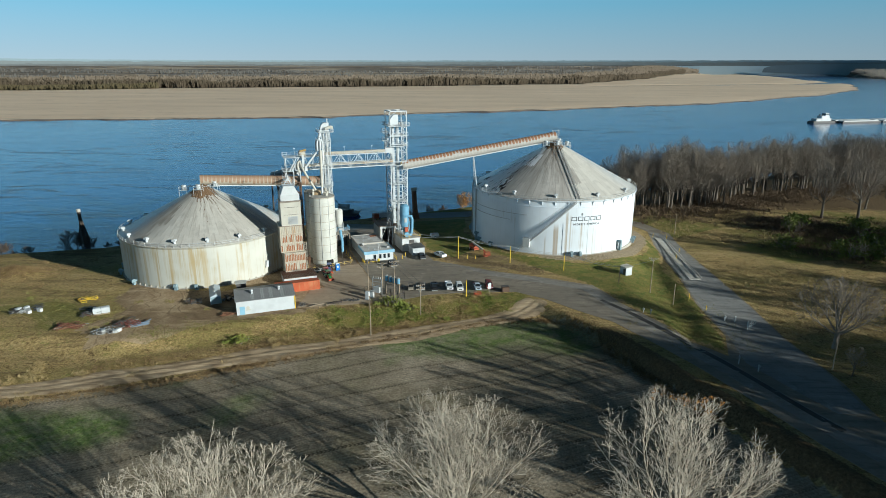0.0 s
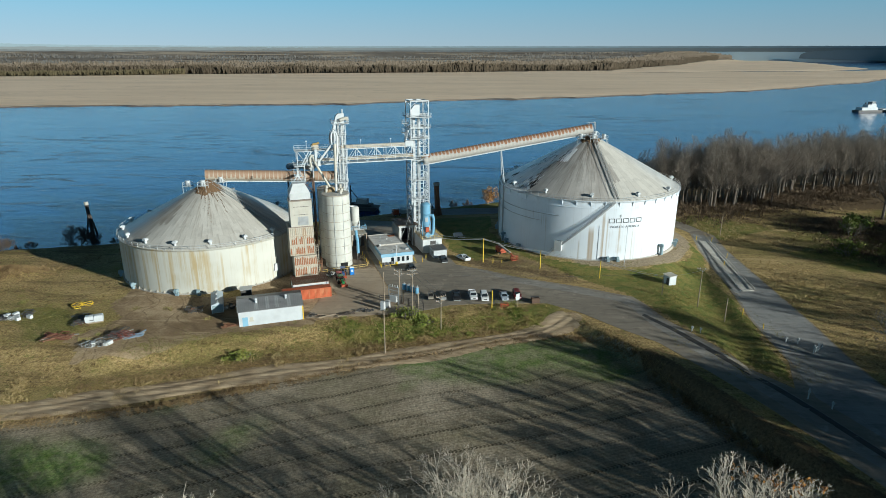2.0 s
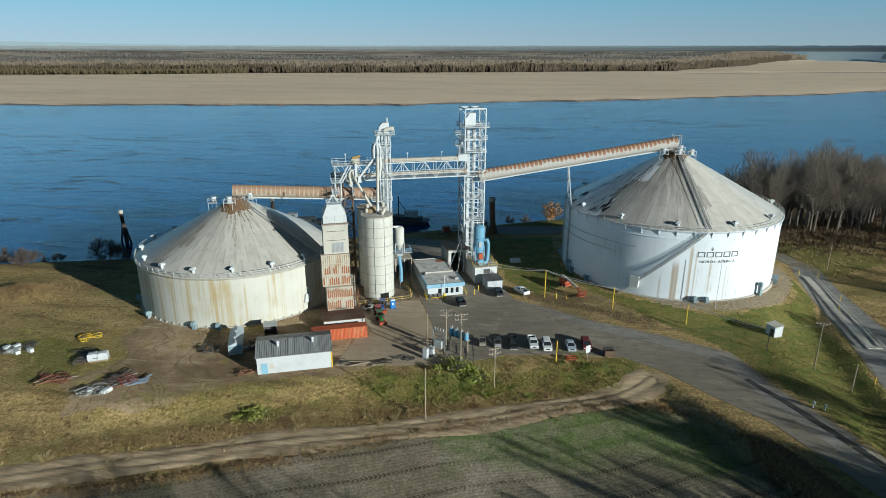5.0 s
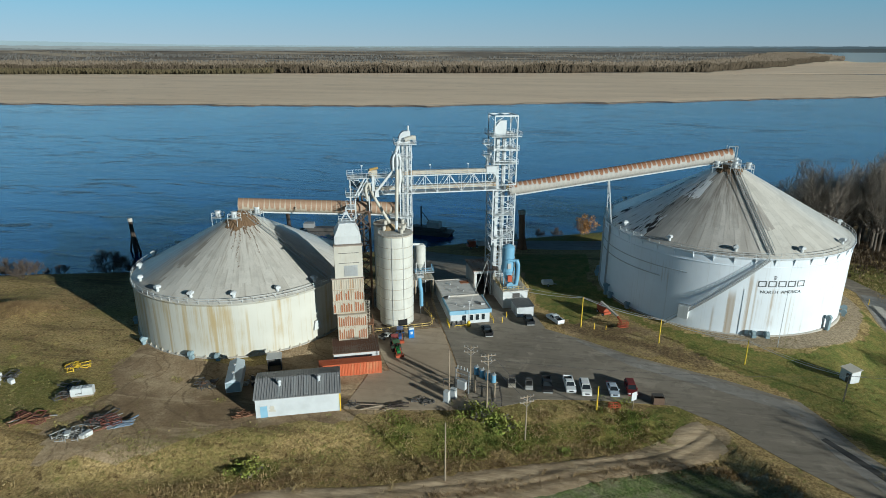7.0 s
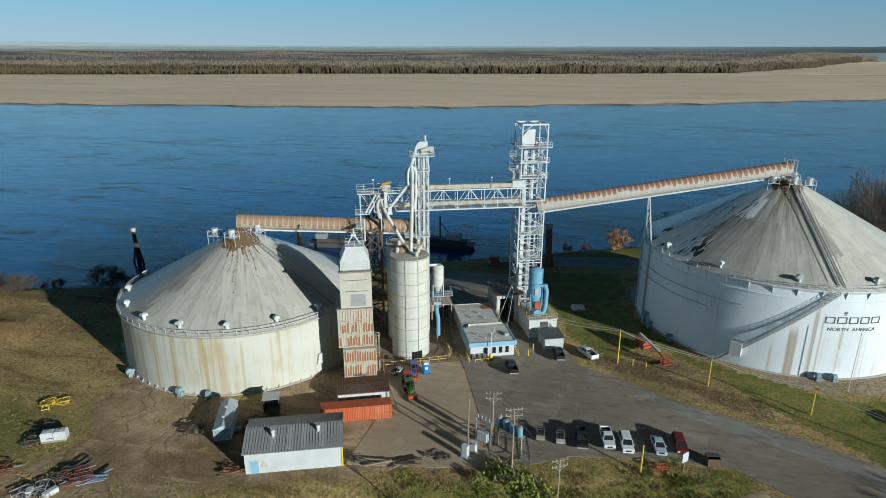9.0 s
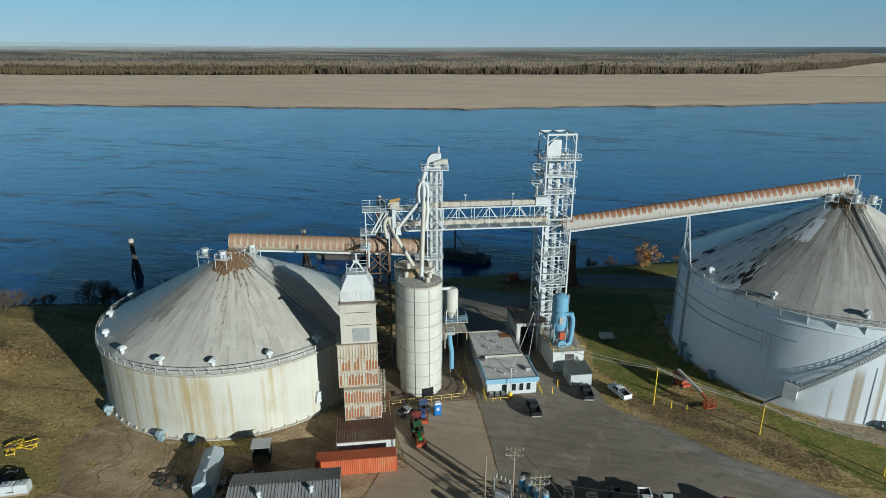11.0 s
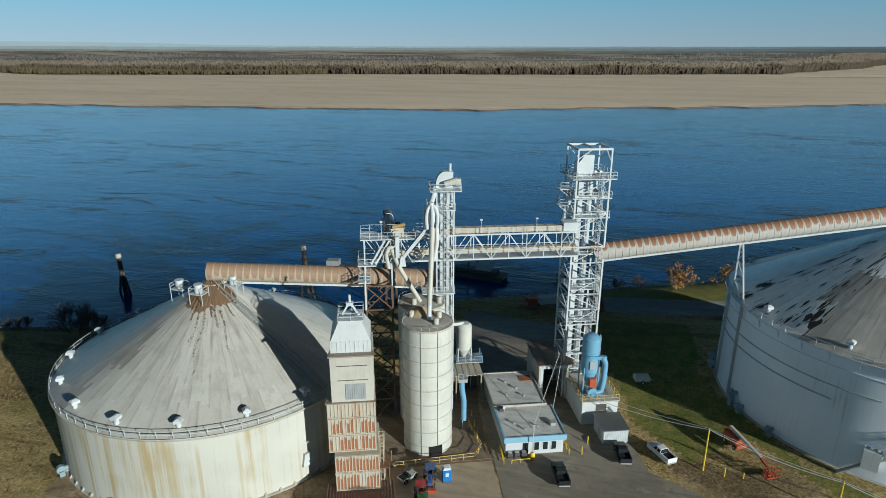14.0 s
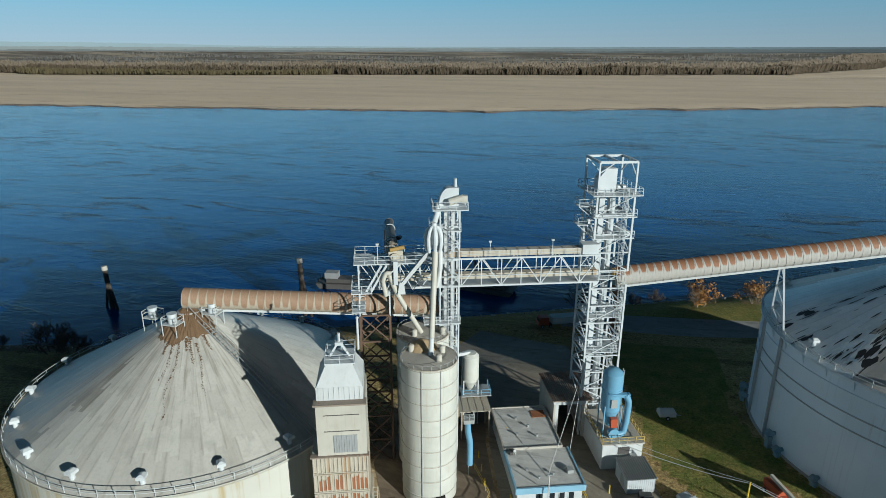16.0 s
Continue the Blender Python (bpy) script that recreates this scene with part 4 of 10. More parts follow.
def skyline(name, r, a0, a1, tops, rough, seed, material, label, feet=((-60, -14), (60, -14))):
    """A low wooded ridge that closes the plain: a thick curved bank with an uneven top."""
    rs = np.random.RandomState(seed)
    a = np.linspace(a0, a1, 420)
    ang, top = np.radians(a), np.interp(a, [p[0] for p in tops], [p[1] for p in tops])
    foot = np.interp(a, [p[0] for p in feet], [p[1] for p in feet])
    top = top + rough * (waver(a * 40, a * 8, 0.05, seed) + 0.6 * waver(a * 40, a * 8, 0.31, seed + 2.0)) + rs.normal(0, rough * 0.35, len(a))
    rows = [np.stack([rr * np.sin(ang), rr * np.cos(ang), z], -1) for rr, z in ((r, foot), (r, top), (r + 30, top), (r + 30, foot))]
    n = len(a)
    faces = [(k * n + i, k * n + i + 1, (k + 1) * n + i + 1, (k + 1) * n + i) for k in range(3) for i in range(n - 1)]
    whole(name, Geo().add(np.concatenate(rows).tolist(), faces), material, label=label, category="backdrop", kind="structure")


# belts, hills and bank carry distance haze in their base colours
FAR_NEAR = paint("hazed_wood_belt", (0.115, 0.125, 0.128), 0.9, (0.085, 0.095, 0.10), 0.5, grain=0.004, streaks=False)
FAR_MID = paint("hazed_grey_belt", (0.17, 0.19, 0.195), 0.9, (0.12, 0.14, 0.15), 0.5, grain=0.003, streaks=False)
FAR_HILL = paint("hazed_hills", (0.215, 0.27, 0.30), 0.9, (0.18, 0.23, 0.26), 0.4, grain=0.002, streaks=False)
FAR_BANK = paint("hazed_river_wood", (0.185, 0.22, 0.235), 0.9, (0.14, 0.17, 0.185), 0.5, grain=0.01, streaks=False)
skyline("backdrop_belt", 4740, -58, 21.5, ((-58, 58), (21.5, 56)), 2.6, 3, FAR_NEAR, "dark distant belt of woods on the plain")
skyline("backdrop_plain", 4800, -58, 60, ((-58, 76), (0, 73), (60, 74)), 2.0, 5, FAR_MID, "haze-grey distant woods on the plain")
skyline("backdrop_hills", 4860, -58, 60, ((-58, 104), (-44, 103), (-38, 97), (-33, 87), (-20, 84), (0, 85), (30, 87), (60, 86)), 1.2, 7, FAR_HILL, "low haze-blue hills on the skyline")
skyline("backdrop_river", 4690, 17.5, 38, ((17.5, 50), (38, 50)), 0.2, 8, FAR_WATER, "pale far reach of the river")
skyline("backdrop_bank", 4640, 26.7, 38, ((26.7, 14), (26.8, 36), (27.3, 50), (29, 60), (32, 64), (38, 66)), 2.5, 9, FAR_BANK, "dark haze-blue wooded bank past the river bend", ((26.7, 10), (30, 1), (34, -10), (38, -14)))


def sand_scarp():
    """The sandbar's low cut bank: a ragged wet step with notches, back-cut into the sand."""
    rs = np.random.RandomState(17)
    x = np.arange(-1000, 1290, 5.0)
    base = np.interp(x, SAND_X, SAND_Y)
    saw = np.interp(x, np.arange(-1010, 1310, 23.0), rs.uniform(-1, 1, 101)) * 7 + 6 * waver(x, x * 0.4, 0.09, 4.0)
    front = base + 6 + 14 * waver(x, x * 0.2, 0.021, 1.0) + saw
    high = np.clip(1.0 + 0.9 * waver(x, x * 0.5, 0.017, 6.0) + rs.normal(0, 0.15, len(x)), 0.15, 2.2)
    rows = [np.stack([x, front - 1.5, -9.4 + 0 * x], -1), np.stack([x, front, -9.0 + 0.75 * high], -1), np.stack([x, front + 2.5, -9.0 + high], -1), np.stack([x, front + 46, -8.6 + 0 * x], -1)]
    n = len(x)
    bank, sand = ([(k * n + i, k * n + i + 1, (k + 1) * n + i + 1, (k + 1) * n + i) for k in ks for i in range(n - 1)] for ks in ((0, 1), (2,)))
    pts = np.concatenate(rows).tolist()
    whole("sandbar_edge", Geo().add(pts, bank), paint("wet_cut_sand", (0.15, 0.115, 0.082), 0.6, (0.09, 0.066, 0.046), 0.6, grain=0.08, streaks=False), label="dark wet notched edge of the sandbar", category="river bank", kind="structure")
    whole("sandbar_lip", Geo().add(pts, sand), paint("dry_sand_lip", (0.67, 0.53, 0.385), 0.95, (0.55, 0.435, 0.315), 0.5, grain=0.02, streaks=False), label="pale sand behind the cut edge", category="sand", kind="structure")


sand_scarp()

slab("road_yard", [(-15, 148.6), (-4, 154.6), (8, 156.4), (20, 156.8), (27, 152), (34, 144), (41.5, 136.5), (48, 124), (54, 111), (61, 93), (67, 78), (79, 50), (88, 52),
                   (80, 78), (79, 96), (80.5, 109), (80, 130), (81.5, 150), (82.5, 175), (83.5, 205), (85.5, 222), (80, 239), (66, 252), (62, 247), (74, 236), (78, 224), (74, 205), (71.3, 175),
                   (67.5, 150), (66.5, 131), (62, 119.5), (60, 122), (54, 134), (46.8, 148.5), (44.5, 157), (42.5, 162), (30, 168.5), (15, 174.6), (6, 180), (-3, 184.5), (-6.3, 194), (-14, 216), (-22, 238),
                   (-42, 242), (-47, 228), (-33, 207), (-31, 196), (-26, 181), (-22, 170), (-18, 158)],
     ASPHALT, 0.04, "patched grey asphalt yard and road, dusty and cracked")
slab("road_lane", [(1.5, 181.6), (14.6, 173.9), (30, 167.2), (41.6, 161.0), (43.6, 156.2), (45.8, 148.0), (53.0, 133.4), (59.0, 120.8), (66.0, 104.5), (74.5, 85), (69.6, 83.2), (61.2, 102.4), (54.0, 118.7), (48.4, 131.4), (42.2, 146.6), (40.4, 154.6), (38.8, 158.6), (29, 163.6), (14.0, 170.4)],
     LANE, 0.052, "pale worn lane of the yard road")
slab("road_side", [(72.5, 98), (78.6, 98), (79.9, 112), (79.5, 130), (81, 150), (82, 175), (83, 205), (84.8, 221), (78.6, 223), (74.6, 205), (71.9, 175), (68.1, 150), (67.1, 131), (64.6, 117)],
     OLD_ROAD, 0.056, "worn grey road past the truck scale")
slab("yard_pad", [(-37.6, 145.4), (-15.2, 149), (-18.4, 158), (-22.4, 170), (-26.4, 181), (-41, 175), (-33, 160), (-36.6, 158)], CONCRETE_PAD, 0.05,
     "worn brown concrete yard pad with dirt", "pavement")
slab("silo_yard", [(-41, 175.4), (-26.8, 181.4), (-31.6, 196), (-33.6, 206), (-45, 201), (-47, 186)], STAINED_PAD, 0.045, "dark stained concrete round the silo foot", "pavement")
slab("road_back", [(-24, 249.5), (9, 251.5), (40, 258), (62, 256), (70, 262), (40, 268), (8, 262.5), (-24, 258)], OLD_ROAD, 0.06, "blue-grey old asphalt road along the river bank")
slab("scale_deck", [(77.6, 214), (80.6, 214.6), (76.6, 170.5), (73.4, 170.2)], PALE_DECK, 0.3, "long pale concrete truck scale deck", "truck scale")
# a strip darker than the road on both sides of it
slab("road_gutter", [(41.6, 150.6), (42.6, 151.2), (47.4, 143.4), (54.2, 129.2), (62.4, 112.4), (70.6, 92.4), (69.2, 91.8), (61.0, 111.6), (52.8, 128.4), (46.2, 142.6)], DARK_ROAD, 0.064,
     "dark strip along the middle of the road", step=3.0)


def dirt_track():
    """The farm track: a worn strip with two ruts and a low crown."""
    pts = []
    for (x0, y0), (x1, y1) in zip(TRACK, TRACK[1:]):
        n = max(1, int(math.hypot(x1 - x0, y1 - y0) / 1.2))
        pts += [(x0 + (x1 - x0) * i / n, y0 + (y1 - y0) * i / n) for i in range(n)]
    pts.append(TRACK[-1])
    cross = [(-3.4, -0.12), (-2.6, 0.05), (-1.6, 0.02), (-1.2, -0.05), (-0.75, -0.05), (-0.4, 0.04), (0.4, 0.05), (0.75, -0.045), (1.2, -0.05), (1.6, 0.03), (2.4, 0.05), (3.2, -0.12)]
    g = Geo()
    m = len(cross)
    rs = np.random.RandomState(6)
    for i, (x, y) in enumerate(pts):
        x0, y0 = pts[max(0, i - 3)]
        x1, y1 = pts[min(len(pts) - 1, i + 3)]
        d = math.hypot(x1 - x0, y1 - y0)
        nx, ny = -(y1 - y0) / d, (x1 - x0) / d
        sway = 0.35 * math.sin(i * 0.11) + 0.2 * math.sin(i * 0.31)
        for c, h in cross:
            w = c * (1.0 + 0.18 * math.sin(i * 0.23 + c)) + sway + rs.normal(0, 0.06)
            px, py = x + nx * w, y + ny * w
            g.v.append((px, py, height(px, py) + 0.10 + h + rs.normal(0, 0.02)))
    for i in range(len(pts) - 1):
        g.f += [(i * m + k + 1, i * m + k, (i + 1) * m + k, (i + 1) * m + k + 1) for k in range(m - 1)]
    k = Nodes("track_dirt")
    w = k.coords(world=True)
    n1, n2, n3 = k.noise(k.n("Mapping", {"Vector": w, "Rotation": (0, 0, radians(-21)), "Scale": (0.15, 1.0, 1.0)}).outputs[0], 1.6, 5, 0.6), k.noise(w, 0.25, 4), k.noise(w, 5.0, 3)
    col = k.mix(k.step(n1, 0.35, 0.65), rgb(0.50, 0.385, 0.25), rgb(0.35, 0.26, 0.16))
    col = k.mix(k.math("MULTIPLY", k.step(n2, 0.45, 0.7), 0.6), col, rgb(0.20, 0.142, 0.085))
    col = k.mix(k.math("MULTIPLY", k.step(n3, 0.5, 0.75), 0.4), col, rgb(0.40, 0.31, 0.2))
    k.bump(k.math("ADD", n1, k.math("MULTIPLY", n3, 0.5)), 0.8, 0.2)
    mat = k.done(col, 0.95, 0.0, 0.15)
    whole("dirt_track", g, mat, label="rutted brown dirt farm track beside the field", category="track", kind="structure", smooth=True)


dirt_track()

# ---- the two great grain bins ----
def rail_ring(owner, r, z, count, material, high=1.05):
    """A guard rail round an eave: posts and two hoops."""
    post = Geo().beam((0, 0, 0), (0, 0, high), 0.07).mesh("rail_post", material)
    for i in range(count):
        a = 2 * math.pi * i / count
        part("rail_post", post, None, owner, at=pose(r * math.cos(a), r * math.sin(a), z, 0, 0, math.degrees(a)))
    for h in (0.55, high):
        hoop = Geo().lathe([(r - 0.035, z + h - 0.035), (r + 0.035, z + h - 0.035), (r + 0.035, z + h + 0.035), (r - 0.035, z + h + 0.035), (r - 0.035, z + h - 0.035)], 96)
        part("rail", hoop, material, owner)


def roof_vent(owner, r, a, z, slope, size=1.0):
    g = Geo()
    g.tube((0, 0, -0.15), (0, 0, 0.75 * size), 0.32 * size, 0.34 * size, 10)
    g.box(-0.55 * size, 0.55 * size, -0.5 * size, 0.5 * size, 0.62 * size, 1.02 * size)
    g.frustum((-0.55 * size, 0.55 * size, -0.5 * size, 0.5 * size), 1.022 * size, (-0.3 * size, 0.3 * size, -0.12 * size, 0.12 * size), 1.25 * size)
    part("roof_vent", g, WHITE_CLEAN, owner, "white sheet-metal roof vent", at=pose(r * math.cos(a), r * math.sin(a), z, 0, 0, math.degrees(a)))


def roof_fan(owner, x, y, z, roof):
    """A white round fan on a railed stand near the peak."""
    g = Geo().tube((x, y, z + 0.9), (x, y, z + 2.2), 0.62, n=14)
    g.tube((x, y, z + 2.2), (x, y, z + 2.32), 0.70, n=14)
    fan = part("roof_fan", g, WHITE_CLEAN, owner, "white drum-shaped roof fan on a railed stand", smooth=True)
    part("deck", Geo().box(x - 1.15, x + 1.15, y - 0.95, y + 0.95, z + 0.78, z + 0.88), WHITE, fan)
    for sx in (-1.1, 1.1):
        for sy in (-0.9, 0.9):
            part("post", Geo().beam((x + sx, y + sy, roof(x + sx, y + sy) - 0.05), (x + sx, y + sy, z + 1.85), 0.09), WHITE, fan)
        for up, w in ((1.85, 0.07), (1.35, 0.06)):
            part("rail", Geo().beam((x + sx, y - 0.9, z + up), (x + sx, y + 0.9, z + up), w), WHITE, fan)
    for sy in (-0.9, 0.9):
        part("rail", Geo().beam((x - 1.1, y + sy, z + 1.85), (x + 1.1, y + sy, z + 1.85), 0.07), WHITE, fan)


def grain_bin(name, x, y, r, base, eave, peak, wall_mat, roof_mat, label, panels, vents, vent_from, vent_step, rows=(0.72, 0.42), sectors=(), anchors=True):
    b = thing(name, x, y, 0, 0, label, "grain bin", "grain bins")
    top_r = 1.9
    slope = (peak - eave) / (r - top_r)

    def roof(px, py):
        return eave + slope * (r - math.hypot(px, py))

    part("wall", Geo().lathe([(r, base - 1.2), (r, eave - 0.02)], 144), wall_mat, b, smooth=True)
    part("footing", Geo().lathe([(r + 0.4, base - 1.4), (r + 0.4, base + 0.12), (r + 0.02, base + 0.2)], 96), CONCRETE, b, "low concrete ring footing")
    foot = Geo().frustum((-0.05, 0.42, -0.25, 0.25), 0.1, (-0.05, 0.06, -0.08, 0.08), 0.6).mesh("anchor", SEAM)
    for i in range(72 if anchors else 0):
        a = 2 * math.pi * i / 72
        part("anchor", foot, None, b, at=pose(r * math.cos(a), r * math.sin(a), base, 0, 0, math.degrees(a)))
    # roof sheets in staggered rows with slanted lower edges, each lapped over its neighbour
    step = 2 * math.pi / panels
    rings = [r + 0.35] + [r * f for f in rows] + [top_r]
    for j in range(len(rings) - 1):
        r0, r1 = rings[j], rings[j + 1]
        cut = 0.45 if j else 0.0
        lift = 0.05 + 0.007 * j
        g = Geo()

        def corner(rr, k):
            rr = rr if rr > top_r else top_r
            return rr * math.cos(step * k), rr * math.sin(step * k), eave + slope * (r - rr) + lift + (0.006 if k > 0 else 0.0)

        p = [corner(r0 + cut, -0.52), corner(r0 - cut * 0.6, 0.5), corner(r1 - 0.7, 0.5), corner(r1 - 0.7, -0.52)]
        q = [(a_, b_, c_ - 0.012) for a_, b_, c_ in p]
        g.add(p + q, [(0, 1, 2, 3), (7, 6, 5, 4), (0, 4, 5, 1), (1, 5, 6, 2), (2, 6, 7, 3), (3, 7, 4, 0)])
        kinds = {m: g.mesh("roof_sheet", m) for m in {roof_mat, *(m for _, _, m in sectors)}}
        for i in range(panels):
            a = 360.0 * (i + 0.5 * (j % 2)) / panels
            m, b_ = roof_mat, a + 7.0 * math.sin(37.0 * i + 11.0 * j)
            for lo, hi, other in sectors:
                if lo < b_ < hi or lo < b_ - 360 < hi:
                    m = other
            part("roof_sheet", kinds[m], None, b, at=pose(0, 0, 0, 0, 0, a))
    part("roof_cap", Geo().lathe([(top_r + 0.1, peak + 0.2), (top_r * 0.9, peak + 0.7), (0.01, peak + 0.95)], 24), GALV, b, smooth=True)
    part("eave_band", Geo().lathe([(r + 0.04, eave - 0.55), (r + 0.10, eave - 0.5), (r + 0.42, eave - 0.02), (r + 0.36, eave + 0.05)], 144), wall_mat, b)
    rail_ring(b, r + 0.15, eave + 0.02, 72, WHITE)
    for i in range(vents):
        a = radians(vent_from - vent_step * i)
        roof_vent(b, r - 1.4, a, roof((r - 1.4), 0) + 0.1, slope)
    return b, roof


# roof tones by side: sunlight painted in to the east, darker to the west
LB, LB_ROOF = grain_bin("grain_bin", -72.7, 181.6, 24.35, 0.6, 12.4, 24.0, WALL_L, ROOF_L, "squat round grain bin, rust-stained white wall, grey conical roof", 48, 16, -26.4, 21.4, (0.84, 0.69, 0.54, 0.39, 0.24), ((-16, 84, ROOF_LIT), (150, 243, ROOF_DULL)))
RB, RB_ROOF = grain_bin("grain_bin", 39.3, 215.2, 28.4, 1.1, 18.9, 33.3, WALL_R, ROOF_R, "large white round grain bin with dusty conical roof", 68, 12, -39.4, 29.2, (0.74, 0.48, 0.26), ((150, 221, ROOF_SKYLIT), (-82, 120, ROOF_BEIGE)), False)


def on_wall(r, a, z, out=0.0):
    return (r + out) * math.cos(radians(a)), (r + out) * math.sin(radians(a)), z


# --- the stained bin's peak, stair and wall fittings ---
for x, y in ((-5.1, -1.6), (0.2, -4.0), (3.6, 0.2)):
    roof_fan(LB, x, y, LB_ROOF(x, y) + 0.6, LB_ROOF)
def heap(owner, roof, a0, a1, reach, seed, label, thick=0.5):
    """Spilt grain and rust banked round a peak: a rough sheet with a ragged lower edge."""
    rnd = random.Random(seed)
    g, n, m = Geo(), 64, 10
    for i in range(n + 1):
        f = i / n
        a = radians(a0 + (a1 - a0) * f)
        far = reach * (0.72 + 0.07 * math.sin(5.0 * a + seed) + 0.04 * math.sin(13.0 * a) + rnd.uniform(-0.05, 0.05)) * (0.45 + 0.55 * math.sin(math.pi * min(1.0, max(0.0, f))) ** 0.5)
        for k in range(m + 1):
            rr = 0.7 + (max(far, 1.2) - 0.7) * k / m
            up = 0.13 + thick * (1 - k / m) ** 0.8 + rnd.uniform(-0.05, 0.09) * (k < m)
            g.v.append((rr * math.cos(a), rr * math.sin(a), roof(rr, 0) + up))
    g.f = [(i * (m + 1) + k, i * (m + 1) + k + 1, (i + 1) * (m + 1) + k + 1, (i + 1) * (m + 1) + k) for i in range(n) for k in range(m)]
    part("grain_spill", g, GRAIN, owner, label)


def trail(owner, roof, lines, count, seed, label):
    """Crumbs that ran down the roof from the heap."""
    rnd = random.Random(seed)
    g = Geo()
    for a, r0, r1 in lines:
        for i in range(count):
            f = rnd.random() ** 1.5
            rr = r0 + (r1 - r0) * f
            t = radians(a + 1.2 * math.sin(rr * 0.9)) + rnd.gauss(0, 0.10) / rr
            x, y, w = rr * math.cos(t), rr * math.sin(t), rnd.uniform(0.025, 0.075) * (1 - 0.4 * f)
            z = roof(x, y) + 0.12
            g.box(x - w, x + w, y - w * 0.8, y + w * 0.8, z, z + 0.06)
    tagged(part("grain_dust", g, GRAIN, owner, label), label, kind="stuff")


rnd = random.Random(3)
heap(LB, LB_ROOF, -150, 8, 7.6, 3, "rust-brown spilt grain round the roof peak")
trail(LB, LB_ROOF, ((-69, 5.5, 16), (-48, 6, 14), (-60, 5, 7), (-84, 5, 7.5), (-35, 5, 7.5), (-76, 5, 11), (-55, 5, 9)), 100, 5, "brown crumbs of grain and rust down the roof")


def roof_stair(owner, roof, p, q, material):
    """A railed stair up a roof slope."""
    (x0, y0), (x1, y1) = p, q
    n = max(8, int(math.hypot(x1 - x0, y1 - y0) / 0.55))
    d = Vector((x1 - x0, y1 - y0, 0)).normalized()
    s = Vector((-d.y, d.x, 0)) * 0.5
    pts = [Vector((x0 + (x1 - x0) * i / n, y0 + (y1 - y0) * i / n, 0)) for i in range(n + 1)]
    for p_ in pts:
        p_.z = roof(p_.x, p_.y) + 0.28
    st = Geo()
    for a, b in zip(pts, pts[1:]):
        for k in (-1, 1):
            st.beam(a + s * k, b + s * k, 0.08, 0.2)
        st.beam(a - s, a + s, 0.24, 0.05)
    stair = part("roof_stair", st, material, owner, "railed stair up the roof")
    for k in (-1, 1):
        r = Geo()
        for i, (a, b) in enumerate(zip(pts, pts[1:])):
            up = Vector((0, 0, 1.0))
            r.beam(a + s * k + up, b + s * k + up, 0.07)
            if i % 3 == 0:
                r.beam(a + s * k, a + s * k + up, 0.06)
        part("handrail", r, material, stair)


roof_stair(LB, LB_ROOF, (0.6, -0.6), (22.4, -7.2), GALV)
for a, z in ((-124, 1.6), (-91.2, 1.7), (-78.6, 1.5), (-152, 1.6), (-168, 1.6)):
    x, y, z = on_wall(24.35, a, z, 0.9)
    part("fan_blower", Geo().tube((-0.35, 0, 0.0), (0.35, 0, 0.0), 0.62, n=14).box(-0.25, 0.6, -0.35, 0.35, -1.1, -0.2).tube((0, -0.2, 0.0), (0, 0.9, 0.0), 0.32, n=10), BLOWER, LB, "grey-blue aeration blower", at=pose(x, y, z, 0, 0, a + 90))
chute = Geo().frustum((-1.0, 1.0, -0.4, 0.9), 3.0, (-0.6, 0.6, -0.4, 0.4), 5.0).beam((0.9, 0.8, 0.2), (0.2, 0.6, 4.0), 0.3)
x, y, _ = on_wall(24.35, -29.5, 0.6, 0.1)
part("wall_hatch", chute, WHITE, LB, "white hatch box and ladder on the wall", at=pose(x, y, 0, 0, 0, -31.5 + 90))

# --- the white bin ---
for x, y in ((-3.4, -1.6), (0.3, -3.2), (4.0, -1.0), (1.9, 2.6)):
    roof_fan(RB, x, y, RB_ROOF(x, y) - 0.1, RB_ROOF)
part("head_frame", Geo().beam((-1.0, -1.0, 32.4), (-1.0, -1.0, 38.0), 0.16).beam((1.0, -1.0, 32.4), (1.0, -1.0, 38.0), 0.16).beam((1.0, 1.0, 32.4), (1.0, 1.0, 38.0), 0.16).beam((-1.0, 1.0, 32.4), (-1.0, 1.0, 38.0), 0.16)
     .box(-1.2, 1.2, -1.2, 1.2, 34.0, 34.1).beam((-1.0, -1.0, 38.0), (1.0, -1.0, 38.0), 0.12).beam((1.0, -1.0, 38.0), (1.0, 1.0, 38.0), 0.12).beam((-1, -1, 35.1), (1, -1, 35.1), 0.08), GALV, RB, "grey steel head frame on the peak")
roof_stair(RB, RB_ROOF, (0.5, -3.0), (3.4, -27.6), GALV)
heap(RB, RB_ROOF, -172, -30, 6.4, 8, "brown spilt grain round the roof peak", 0.3)
trail(RB, RB_ROOF, ((-97, 4.5, 10), (-106, 4.5, 9), (-88, 4.5, 9)), 60, 9, "brown crumbs of grain down the roof")
